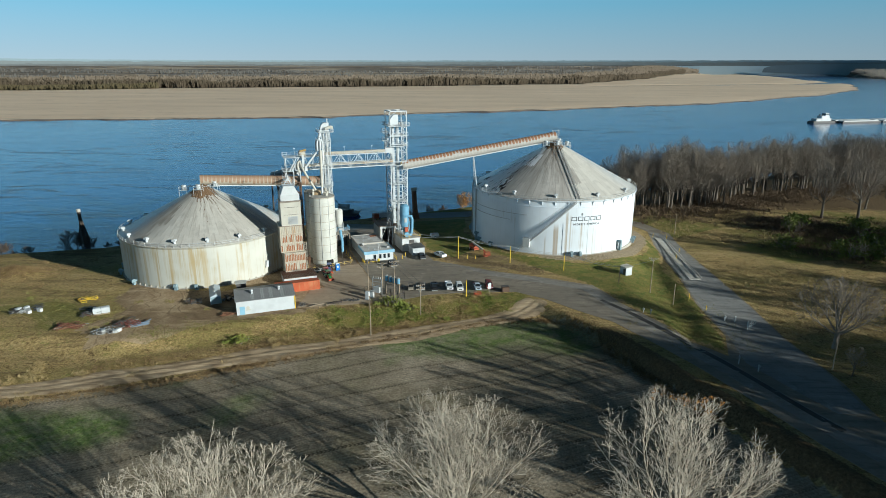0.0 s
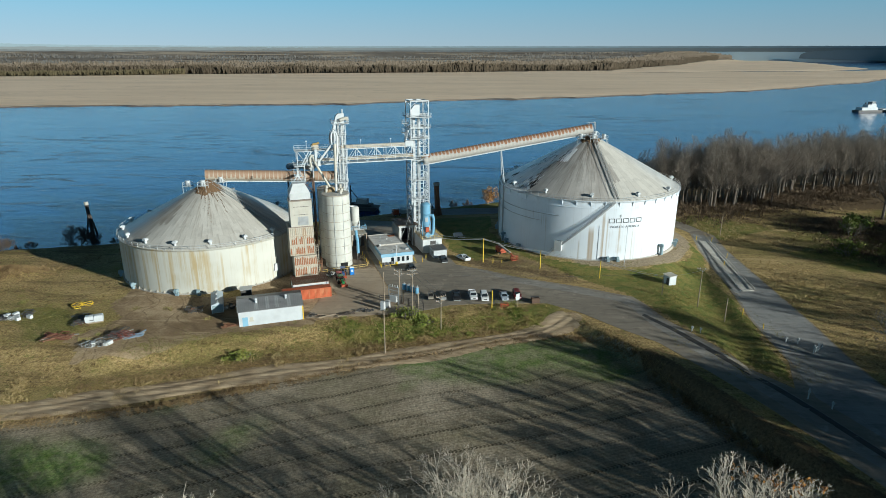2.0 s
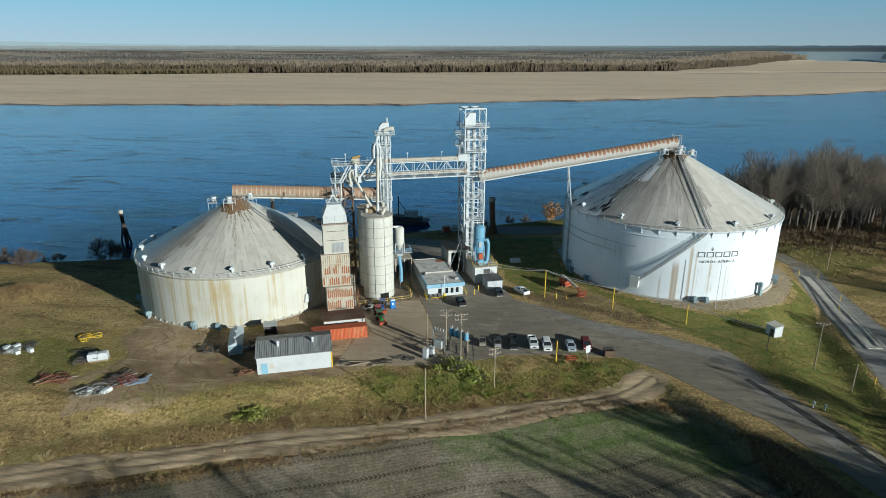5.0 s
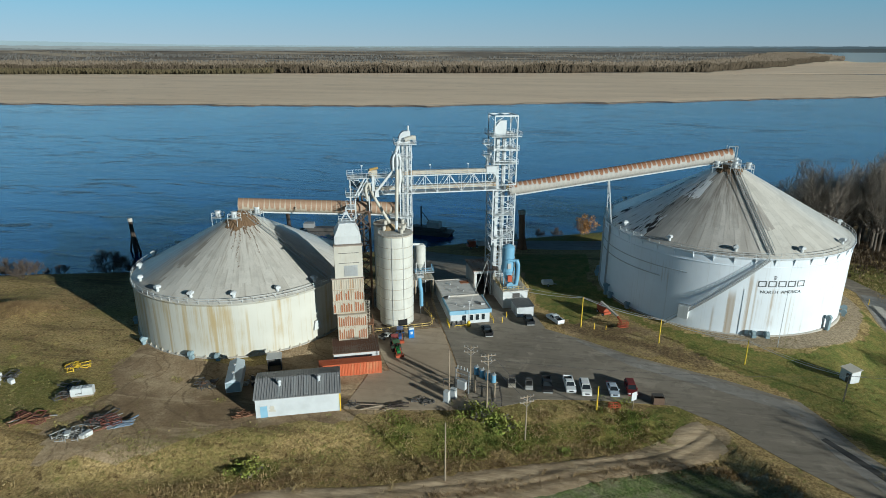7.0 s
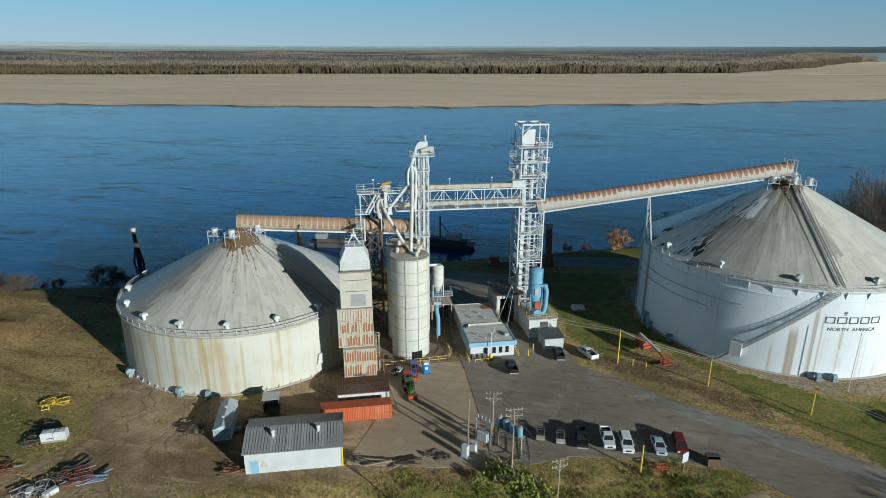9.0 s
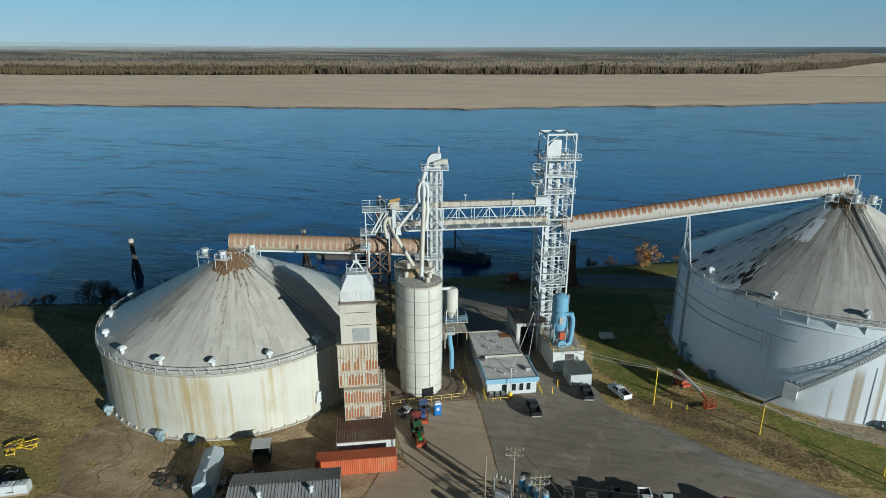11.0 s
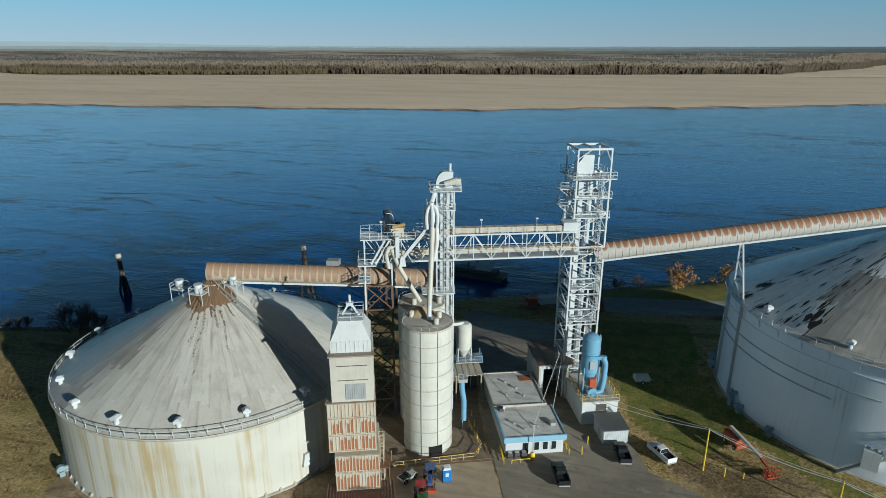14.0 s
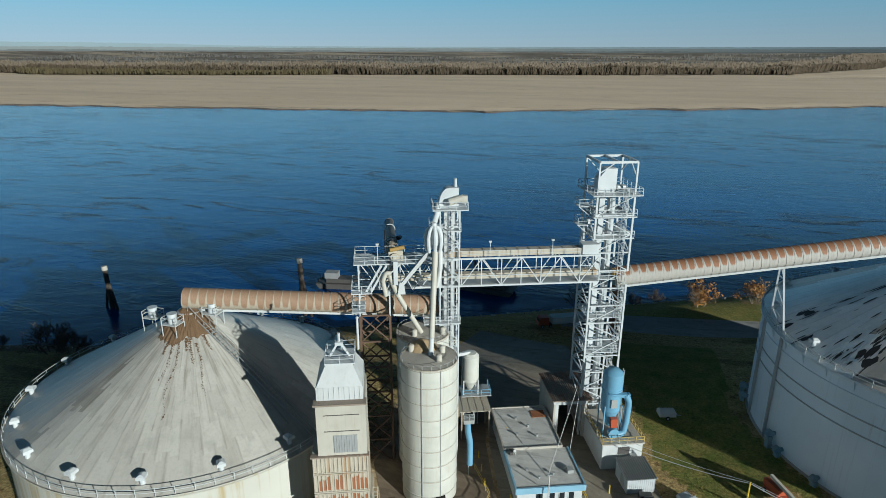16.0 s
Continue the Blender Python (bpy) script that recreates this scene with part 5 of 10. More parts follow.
for i in range(104):
    # long thin flakes down the slope along two ragged seams, and a few broad ones at the eave
    g = Geo()
    seam = (-173.0, -141.0, -147.0, -159.0)[i % 4]
    a, rr = radians(seam + rnd.gauss(0, 2.2 if i % 4 != 3 else 8.0)), 27.6 - 20.0 * rnd.random() ** 1.2
    n, ln, wd = 7, rnd.uniform(0.3, 1.7), rnd.uniform(0.05, 0.16)
    if i % 13 == 0:
        rr, ln, wd = rnd.uniform(23.5, 27.2), rnd.uniform(0.9, 1.8), rnd.uniform(0.4, 0.7)
    loop = []
    for k in range(n):
        q = 2 * math.pi * k / n
        r_, t_ = rr + ln * math.cos(q) * rnd.uniform(0.6, 1.1), wd * math.sin(q) * rnd.uniform(0.5, 1.2)
        x, y = r_ * math.cos(a) - t_ * math.sin(a), r_ * math.sin(a) + t_ * math.cos(a)
        loop.append((x, y, RB_ROOF(x, y) + 0.19))
    g.add(loop, [tuple(range(n))])
    part("bare_patch", g, PEELED, RB, "dark bare patch where the roof coat peeled")
for z, a0, a1 in ((13.7, -190, -116), (11.5, -190, -128), (16.7, -190, -20), (16.7, 0, 160)):
    part("stiffener_ring", Geo().lathe([(28.4, z), (28.53, z), (28.53, z + 0.16), (28.4, z + 0.16)], 60, 0, 0, radians(a0), radians(a1)), GALV if a1 < -100 else WALL_R, RB)
gusset = Geo().add([(0, -0.05, 0), (0.5, -0.05, 1.55), (0, -0.05, 1.55), (0, 0.05, 0), (0.5, 0.05, 1.55), (0, 0.05, 1.55)], [(0, 1, 2), (5, 4, 3), (0, 3, 4, 1), (1, 4, 5, 2), (2, 5, 3, 0)]).mesh("gusset", WALL_R)
for i in range(44):
    a = 360.0 * i / 44
    part("gusset", gusset, None, RB, at=pose(*on_wall(28.4, a, 17.2), 0, 0, a))
for a in (180, -166):
    part("downpipe", Geo().beam(on_wall(28.4, a, 0.6, 0.25), on_wall(28.4, a, 18.8, 0.25), 0.4), GALV, RB, "grey cable duct")
# the stair round the wall
tread = Geo()
n = 46
for i in range(n):
    f = i / (n - 1)
    a, z = -113.6 + 28.6 * f, 5.2 + 13.6 * f
    tread.beam(on_wall(28.4, a, z, 0.05), on_wall(28.4, a, z, 1.15), 0.3, 0.06)
stair = part("wall_stair", tread, GALV, RB, "galvanised stair wound up the bin wall")
for off in (0.1, 1.15):
    g = Geo()
    for i in range(n - 1):
        a, b = i / (n - 1), (i + 1) / (n - 1)
        g.beam(on_wall(28.4, -113.6 + 28.6 * a, 5.1 + 13.6 * a, off), on_wall(28.4, -113.6 + 28.6 * b, 5.1 + 13.6 * b, off), 0.09, 0.28)
    part("stringer", g, GALV, stair)
g = Geo()
for i in range(n - 1):
    a, b = i / (n - 1), (i + 1) / (n - 1)
    for h in (0.55, 1.1):
        g.beam(on_wall(28.4, -113.6 + 28.6 * a, 5.1 + 13.6 * a + h, 1.15), on_wall(28.4, -113.6 + 28.6 * b, 5.1 + 13.6 * b + h, 1.15), 0.06)
    if i % 2 == 0:
        g.beam(on_wall(28.4, -113.6 + 28.6 * a, 5.1 + 13.6 * a, 1.15), on_wall(28.4, -113.6 + 28.6 * a, 5.1 + 13.6 * a + 1.1, 1.15), 0.05)
part("handrail", g, GALV, stair)
x, y, _ = on_wall(28.4, -115.2, 0, 0.02)
part("stair_box", Geo().box(-1.0, 1.1, -1.3, 0.05, 3.4, 6.4), WHITE, RB, "white boxed stair landing", at=pose(x, y, 0, 0, 0, -115.2 + 90))
part("stair_foot", Geo().beam((-0.6, -0.7, 3.9), (-3.6, -0.9, 1.1), 0.9, 0.15).beam((-0.6, -1.2, 4.9), (-3.6, -1.4, 2.1), 0.06), GALV, RB, at=pose(x, y, 0, 0, 0, -115.2 + 90))
for a, z in ((-86.5, 2.0), (-80.9, 1.9), (-49.2, 3.9), (-27, 2.0), (-21, 2.0), (-161, 3.4), (-156.5, 2.0), (-143, 2.0), (172, 2.0), (165, 2.0)):
    x, y, z = on_wall(28.4, a, z, 0.95)
    foot = 0.95 + 0.0
    part("fan_blower", Geo().tube((-0.35, 0, 0.1), (0.35, 0, 0.1), 0.62, n=14).box(-0.25, 0.6, -0.35, 0.35, 1.05 - z, -0.2).tube((0, -0.2, 0.1), (0, 0.95, 0.1), 0.32, n=10), BLOWER, RB, "grey-blue aeration blower", at=pose(x, y, z, 0, 0, a + 90))

# wall sign: the maker's word as plain frames, the line below it lettered
def curved(geo, a_mid, z0):
    """Lays flat geometry (x along, z up, y out) on the wall."""
    out = Geo()
    out.v = [on_wall(28.4, a_mid + math.degrees(x / 28.4), z0 + z, 0.03 - y) for x, y, z in geo.v]
    out.f = geo.f
    return out


for i in range(5):
    x0, w, h, s = -5.15 + i * 2.1, 1.75, 1.35, 0.24
    outer = [(x0 + w * k / 6, 0) for k in range(6)] + [(x0 + w, h * k / 3) for k in range(3)] + [(x0 + w - w * k / 6, h) for k in range(6)] + [(x0, h - h * k / 3) for k in range(3)]
    cx, cz = x0 + w / 2, h / 2
    inner = [(cx + (x - cx) * (w - 2 * s) / w, cz + (z - cz) * (h - 1.7 * s) / h) for x, z in outer]
    m = len(outer)
    g = Geo().add([(x, 0, z) for x, z in outer] + [(x, 0, z) for x, z in inner], [(k, (k + 1) % m, (k + 1) % m + m, k + m) for k in range(m)])
    part("sign_block", curved(g, -76.9, 12.5), GREY_SIGN, RB, "plain dark grey letter-sized frame")
for j, w in enumerate((0.35, 0.55, 0.5)):
    part("sign_emblem", curved(Geo().box(-0.95 - w / 2, -0.95 + w / 2, -0.03, 0, 0, 0.2), -78.6, 14.2 + 0.28 * j), GREY_SIGN, RB, "small grey emblem")
txt = bpy.data.curves.new("wall_lettering", "FONT")
txt.body, txt.size, txt.align_x, txt.extrude = "NORTH  AMERICA", 1.0, "CENTER", 0.01
holder = bpy.data.objects.new("wall_lettering", txt)
flat = bpy.data.meshes.new_from_object(holder)
bpy.data.objects.remove(holder)
g = Geo()
wide = max(v.co.x for v in flat.vertices) - min(v.co.x for v in flat.vertices)
g.v = [(v.co.x * 8.9 / wide, -v.co.z - 0.01, v.co.y * 0.95) for v in flat.vertices]
g.f = [tuple(p.vertices) for p in flat.polygons]
bpy.data.meshes.remove(flat)
part("wall_lettering", curved(g, -77.0, 11.05), GREY_SIGN, RB, "dark grey lettering on the bin wall")

# ---- covered conveyors ----
def conveyor(name, p, q, r, material, label, parent_label=""):
    """A round sheet-metal cover over a belt, built of short barrel sections with raised seams."""
    p, q = Vector(p), Vector(q)
    c = thing(name, p.x, p.y, p.z, 0, label, "conveyor", "conveyors")
    d = q - p
    n = max(4, int(d.length / 1.15))
    turn = d.to_track_quat("X", "Z").to_matrix().to_4x4()
    seg = d.length / n
    g = Geo().tube((0, 0, 0), (seg * 0.93, 0, 0), r, n=20, caps=False)
    g.tube((seg * 0.93, 0, 0), (seg, 0, 0), r + 0.04, n=20, caps=True)
    me = g.mesh("cover_section", material, True)
    for i in range(n):
        part("cover_section", me, None, c, at=turn @ pose(seg * i, 0, 0, 0, 0, 0))
    e = Geo().tube((0.05, 0, 0), (0.12, 0, 0), r * 0.98, n=20)
    part("end_plate", e, GALV, c, at=turn)
    e = Geo().tube((d.length - 0.05, 0, 0), (d.length + 0.02, 0, 0), r * 0.98, n=20)
    part("end_plate", e, GALV, c, at=turn)
    f = Geo().box(0, d.length, -0.5, 0.5, -r - 0.25, -r + 0.1)
    part("frame", f, WHITE, c, at=turn)
    return c


sx, sy = site(-3.4, 195.6)
ex, ey = site(33.5, 195.6)
conveyor("covered_conveyor", (sx, sy, 26.5), (ex, ey, 23.9), 1.5, TUBE_RUST, "round rust-brown covered conveyor running to the stained bin")
sx, sy = site(60.6, 196.4)
ex, ey = site(114.0, 187.0)
conveyor("covered_conveyor", (sx, sy, 27.3), (ex, ey, 36.0), 1.5, TUBE_WHITE, "white covered conveyor with rusty top, rising to the white bin")


# ---- the elevator tower ----
def truss_tower(name, u, v, w, d, top, bays, material, label, decks=(), leg=0.28, brace=0.15, category="elevator tower"):
    """A braced steel tower; u, v is its front left corner on the site's grid."""
    t = on_site(name, u, v, 0, label, category)
    corners = [(0, 0), (w, 0), (w, d), (0, d)]
    for x, y in corners:
        part("leg", Geo().beam((x, y, -0.4), (x, y, top), leg), material, t)
    step = top / bays
    for i in range(bays):
        z0, z1 = i * step, (i + 1) * step
        for (x0, y0), (x1, y1) in zip(corners, corners[1:] + corners[:1]):
            part("cross_beam", Geo().beam((x0, y0, z1), (x1, y1, z1), brace * 1.25), material, t)
            a, b = ((x0, y0), (x1, y1)) if i % 2 else ((x1, y1), (x0, y0))
            part("brace", Geo().beam((*a, z0), (*b, z1), brace), material, t)
    return t




# ---- concrete silos ----
def silo(u, v, r, top, label):
    s = on_site("silo", u, v, 0, label, "silo", "tall silos")
    rings = 9
    step = (top + 0.6) / rings
    for i in range(rings):
        z = -0.6 + i * step
        part("ring", Geo().lathe([(r, z), (r, z + step - 0.06), (r + 0.06, z + step - 0.05), (r + 0.06, z + step), (r - 0.05, z + step)], 48), SILO_WHITE, s, smooth=True)
        part("seam", Geo().lathe([(r + 0.003, z + step - 0.20), (r + 0.02, z + step - 0.19), (r + 0.02, z + step - 0.08), (r + 0.003, z + step - 0.07)], 48), SEAM, s, "dark stained joint")
    part("deck", Geo().lathe([(r + 0.02, top - 0.05), (r - 0.1, top + 0.12), (0.01, top + 0.35)], 40), CONCRETE, s, "dusty grey silo deck", smooth=True)
    post = Geo().beam((0, 0, 0), (0, 0, 0.75), 0.05).mesh("rail_post", GALV)
    for i in range(20):
        a = 2 * math.pi * i / 20
        part("rail_post", post, None, s, at=pose((r - 0.1) * math.cos(a), (r - 0.1) * math.sin(a), top, 0, 0, 0))
    part("rim", Geo().lathe([(r + 0.04, top - 0.1), (r + 0.04, top + 0.16), (r - 0.08, top + 0.16), (r - 0.08, top)], 48), SEAM, s, "dark raised rim")
    part("rail", Geo().lathe([(r - 0.12, top + 0.72), (r - 0.08, top + 0.72), (r - 0.08, top + 0.76), (r - 0.12, top + 0.76), (r - 0.12, top + 0.72)], 40), GALV, s)
    for a in (-1.9, -1.25):
        part("seam_pipe", Geo().beam((r * 1.012 * math.cos(a), r * 1.012 * math.sin(a), 0), (r * 1.012 * math.cos(a), r * 1.012 * math.sin(a), top), 0.1), GALV, s)
    return s


SILO_A = silo(30.9, 184.4, 3.85, 21.2, "tall cream-white ringed silo with a dark doorway at its foot")
silo(30.6, 192.3, 3.85, 21.2, "tall cream-white ringed silo standing behind another")
# a flat black box imitates the dark of an opening
part("doorway", Geo().box(-0.15, 1.9, -3.95, -3.4, 0, 1.7), BLACK, SILO_A, "black panel for the shade inside an open hatch")


def railing(g, pts, z, high=1.05, gap=1.5, w=0.06):
    """A guard rail along a line of plan points."""
    for (x0, y0), (x1, y1) in zip(pts, pts[1:]):
        n = max(1, round(math.hypot(x1 - x0, y1 - y0) / gap))
        for i in range(n + 1):
            x, y = x0 + (x1 - x0) * i / n, y0 + (y1 - y0) * i / n
            g.beam((x, y, z), (x, y, z + high), w)
        for h in (high * 0.5, high):
            g.beam((x0, y0, z + h), (x1, y1, z + h), w)
    return g


def guard(pts, z, material, owner, label="", high=1.05, gap=1.5, w=0.06):
    """A guard rail of separate posts and rails under a thing or a deck."""
    for k, ((x0, y0), (x1, y1)) in enumerate(zip(pts, pts[1:])):
        n = max(1, round(math.hypot(x1 - x0, y1 - y0) / gap))
        for i in range(1 if k else 0, n + 1):
            x, y = x0 + (x1 - x0) * i / n, y0 + (y1 - y0) * i / n
            part("rail_post", Geo().beam((x, y, z), (x, y, z + high), w), material, owner, label)
        for h in (high * 0.5, high):
            part("guard_rail", Geo().beam((x0, y0, z + h), (x1, y1, z + h), w), material, owner, label)


def deck(owner, x0, x1, y0, y1, z, material, name="deck"):
    d = part(name, Geo().box(x0, x1, y0, y1, z - 0.14, z), material, owner)
    e = 0.06
    guard([(x0 + e, y0 + e), (x1 - e, y0 + e), (x1 - e, y1 - e), (x0 + e, y1 - e), (x0 + e, y0 + e)], z, material, d)
    return d


def ladder(owner, x, y, z0, z1, material, caged=True):
    g = Geo().beam((x - 0.25, y, z0), (x - 0.25, y, z1), 0.06).beam((x + 0.25, y, z0), (x + 0.25, y, z1), 0.06)
    z = z0 + 0.3
    while z < z1:
        g.beam((x - 0.25, y, z), (x + 0.25, y, z), 0.04)
        z += 0.6
    if caged:
        z = z0 + 2.4
        while z < z1:
            for a0, a1 in ((0, 60), (60, 120), (120, 180)):
                g.beam((x - 0.4 * math.cos(radians(a0)), y - 0.7 * math.sin(radians(a0)), z), (x - 0.4 * math.cos(radians(a1)), y - 0.7 * math.sin(radians(a1)), z), 0.05)
            z += 1.2
        for a in (0, 60, 120, 180):
            g.beam((x - 0.4 * math.cos(radians(a)), y - 0.7 * math.sin(radians(a)), z0 + 2.4), (x - 0.4 * math.cos(radians(a)), y - 0.7 * math.sin(radians(a)), z1), 0.04)
    part("ladder", g, material, owner)


TW = truss_tower("elevator_tower", 56.3, 195.2, 5.6, 5.8, 40.2, 14, WHITE_CLEAN, "tall white braced steel elevator tower with ladders and railed decks")
for i, z in enumerate((40.5, 37.2, 33.9, 27.4, 21.0, 15.0)):
    out = (0.9, 0.5, 0.4, 0.0, 0.0, 0.0)[i]
    deck(TW, -out, 5.6 + out, -out, 5.8 + out, z, WHITE_CLEAN)
for z in (38.6, 35.8):
    d = part("side_deck", Geo().box(-2.4, -0.3, 0.8, 3.0, z - 0.12, z), WHITE_CLEAN, TW)
    guard([(-0.4, 0.9), (-2.3, 0.9), (-2.3, 2.9), (-0.4, 2.9)], z, WHITE_CLEAN, d)
    part("side_strut", Geo().beam((-2.3, 0.9, z - 0.1), (-0.1, 0.9, z - 1.9), 0.1), WHITE_CLEAN, d)
for x in (0.0, 5.6):
    for y in (0.0, 5.8):
        part("top_post", Geo().beam((x, y, 40.5), (x, y, 45.2), 0.24), WHITE_CLEAN, TW)
crown = Geo()
for (a, b), (c, d) in (((0, 0), (5.6, 0)), ((5.6, 0), (5.6, 5.8)), ((5.6, 5.8), (0, 5.8)), ((0, 5.8), (0, 0)), ((2.8, 0), (2.8, 5.8))):
    crown.beam((a, b, 45.2), (c, d, 45.2), 0.26, 0.34)
crown.beam((0, 5.8, 45.1), (2.4, 5.8, 42.5), 0.12).beam((5.6, 0, 43.0), (5.6, 2.8, 45.1), 0.14).beam((5.6, 5.8, 43.0), (5.6, 2.8, 45.1), 0.14).beam((0, 0, 43.6), (2.2, 0, 45.1), 0.14)
part("hoist_frame", crown, WHITE_CLEAN, TW, "white hoist frame over the top deck")
head = Geo().box(0.6, 3.3, 1.6, 3.6, 40.52, 42.6)
head.add([(0.6, 1.6, 42.6), (3.3, 1.6, 42.6), (3.3, 3.6, 42.6), (0.6, 3.6, 42.6), (1.7, 1.6, 44.0), (3.3, 1.6, 44.0), (3.3, 3.6, 44.0), (1.7, 3.6, 44.0)],
         [(0, 1, 5, 4), (1, 2, 6, 5), (2, 3, 7, 6), (3, 0, 4, 7), (4, 5, 6, 7)])
part("elevator_head", head, WHITE_CLEAN, TW, "white sheet-metal elevator head")
part("drive_motor", Geo().tube((3.6, 2.2, 41.1), (4.9, 2.2, 41.1), 0.4, n=12), GALV, TW, smooth=True)
part("casing", Geo().box(1.1, 1.9, 1.9, 3.1, 0, 40.4), WHITE_CLEAN, TW, "white square elevator casing")
part("casing", Geo().box(2.7, 3.5, 1.9, 3.1, 0, 40.4), WHITE_CLEAN, TW)
part("spout", Geo().bent([(-0.3, 1.8, 36.6), (-1.2, 1.6, 35.0), (-1.3, 1.4, 33.0), (-1.9, 0.2, 31.6)], 0.42, 10), WHITE_CLEAN, TW, smooth=True)
part("gear_box", Geo().box(3.6, 5.0, 0.2, 1.3, 27.42, 28.7), OCHRE, TW, "dull yellow gear drive")
for z0, z1, x in ((0, 15, 4.4), (15, 27.4, 4.8), (27.4, 40.5, 4.2)):
    ladder(TW, x, -0.2 if z0 else 0.6, z0, z1 + 1.0, WHITE_CLEAN)
for x, y, x2, y2, z in ((0, 0, -9, -14, 12), (0, 0, -5, -10, 12)):
    part("guy_wire", Geo().tube((x, y, z), (x2, y2, 3.4 if x2 < -8 else 0.2), 0.045, n=5), CABLE_PALE, TW)

LEG = truss_tower("elevator_tower", 33.1, 192.0, 2.7, 2.6, 39.65, 16, WHITE_CLEAN, "slim white lattice tower with a curved bucket elevator head", leg=0.2, brace=0.10)
deck(LEG, -1.1, 3.8, -0.9, 3.3, 39.75, WHITE_CLEAN)
deck(LEG, -2.4, 2.9, -0.8, 3.0, 22.9, WHITE_CLEAN)
deck(LEG, -1.4, 2.9, -0.5, 3.0, 36.65, WHITE_CLEAN)
hood = Geo()
arc = [(-0.1 + 1.35 - 1.35 * math.cos(a), 40.25 + 2.25 * math.sin(a)) for a in np.linspace(0, math.pi * 0.5, 7)] + [(2.6, 42.50), (2.6, 39.77)]
arc = [(-0.1, 39.77)] + arc
n = len(arc)
hood.add([(x, 0.5, z) for x, z in arc] + [(x, 2.1, z) for x, z in arc], [tuple(range(n - 1, -1, -1)), tuple(range(n, 2 * n))] + [(i, (i + 1) % n, (i + 1) % n + n, i + n) for i in range(n)])
part("elevator_head", hood, WHITE_CLEAN, LEG, "white curved bucket-elevator hood")
part("vent_pipe", Geo().tube((2.2, 1.3, 42.45), (2.2, 1.3, 43.65), 0.22, n=10), WHITE_CLEAN, LEG, smooth=True)
part("drive_motor", Geo().tube((1.2, -0.1, 40.65), (3.2, -0.1, 41.25), 0.5, n=12).box(2.9, 3.7, -0.5, 0.4, 40.55, 41.55), CREAM, LEG, "cream elevator drive with guard")
part("casing", Geo().box(0.5, 1.1, 0.6, 1.9, 0, 39.65), WHITE, LEG)
part("casing", Geo().box(1.6, 2.2, 0.6, 1.9, 0, 39.65), WHITE, LEG)
ladder(LEG, 1.35, -0.15, 0.0, 39.65, WHITE_CLEAN)

# spouts from the distributor down to the silo tops
SP = on_site("grain_spouts", 31.2, 190.4, 0, "white grain distributor with pipes fanned to the silo tops", "grain spouts")
bell = part("distributor", Geo().lathe([(0.3, 38.2), (0.42, 37.8), (0.62, 37.3), (0.75, 36.4), (0.7, 35.2), (0.3, 34.6)], 16, 0.9, 0.1), WHITE_CLEAN, SP, "white bell-shaped distributor", smooth=True)
for i in range(7):
    a = 2 * math.pi * i / 7 + 0.3
    ring = [(0.9 + r * math.cos(a), 0.1 + r * math.sin(a), z) for r, z in ((0.35, 37.7), (0.85, 37.2), (1.12, 36.3), (1.08, 35.2), (0.95, 34.2))]
    part("outlet_pipe", Geo().pipe(ring, 0.26, 8), WHITE_CLEAN, bell, smooth=True)
part("inlet_pipe", Geo().bent([(1.7, 2.2, 40.2), (1.5, 1.6, 39.2), (0.9, 0.1, 38.1)], 0.42, 10), WHITE_CLEAN, SP, smooth=True)
part("spout_pipe", Geo().bent([(1.0, -0.8, 34.4), (0.9, -1.2, 33.0), (0.1, -5.3, 23.8)], 0.40, 12), CREAM, SP, "long tan spout to the front silo", smooth=True)
part("spout_pipe", Geo().tube((0.1, -5.3, 23.8), (-0.05, -5.8, 21.3), 0.36, n=12), WHITE_CLEAN, SP, smooth=True)
part("spout_pipe", Geo().bent([(1.7, -0.5, 34.4), (1.7, -0.8, 32.0), (1.2, -1.4, 29.5)], 0.34, 10), WHITE, SP, smooth=True)
part("spout_duct", Geo().beam((0.1, 0.0, 34.0), (-3.6, 0.1, 29.4), 0.5, 0.5), WHITE, SP, "square white cross duct")
part("junction_box", Geo().frustum((-4.2, -3.1, -0.5, 0.6), 28.2, (-3.9, -3.3, -0.3, 0.4), 29.8), WHITE, SP)
part("spout_pipe", Geo().bent([(-5.4, 0.1, 31.4), (-4.7, 0.1, 29.2), (-4.0, 0.1, 27.6), (-0.9, 0.6, 21.8)], 0.36, 10), CREAM, SP, smooth=True)
part("spout_pipe", Geo().bent([(-5.0, -0.1, 31.2), (-5.7, -0.1, 31.3), (-6.2, -0.1, 30.2), (-5.8, -0.1, 27.9)], 0.32, 10), CREAM, SP, smooth=True)
part("drop_box", Geo().box(-4.7, -4.1, -0.5, 0.1, 29.6, 33.0), WHITE_CLEAN, SP, "white upright drop box")
part("spilt_grain", Geo().lathe([(2.1, 21.42), (1.3, 22.0), (0.4, 22.5), (0.01, 22.55)], 14, -1.0, -3.2), GRAIN_TAN, SP, "tan spilt grain dust on the silo deck")
for x, y in ((-2.6, -4.2), (1.6, -4.9), (-1.9, 0.4), (2.2, 0.8), (0.9, -7.4)):
    part("roof_box", Geo().tube((x, y, 21.3), (x, y, 22.2), 0.42, n=10).ball((x, y, 22.2), 0.43, 10, 0.5), CREAM, SP, smooth=True)

# the conveyor bridge between the leg and the tower
BR = on_site("conveyor_bridge", 21.7, 192.0, 0, "white lattice conveyor bridge with a tan cover between two towers", "conveyor bridge")
z0, z1, L, W = 28.3, 32.4, 34.6, 2.9
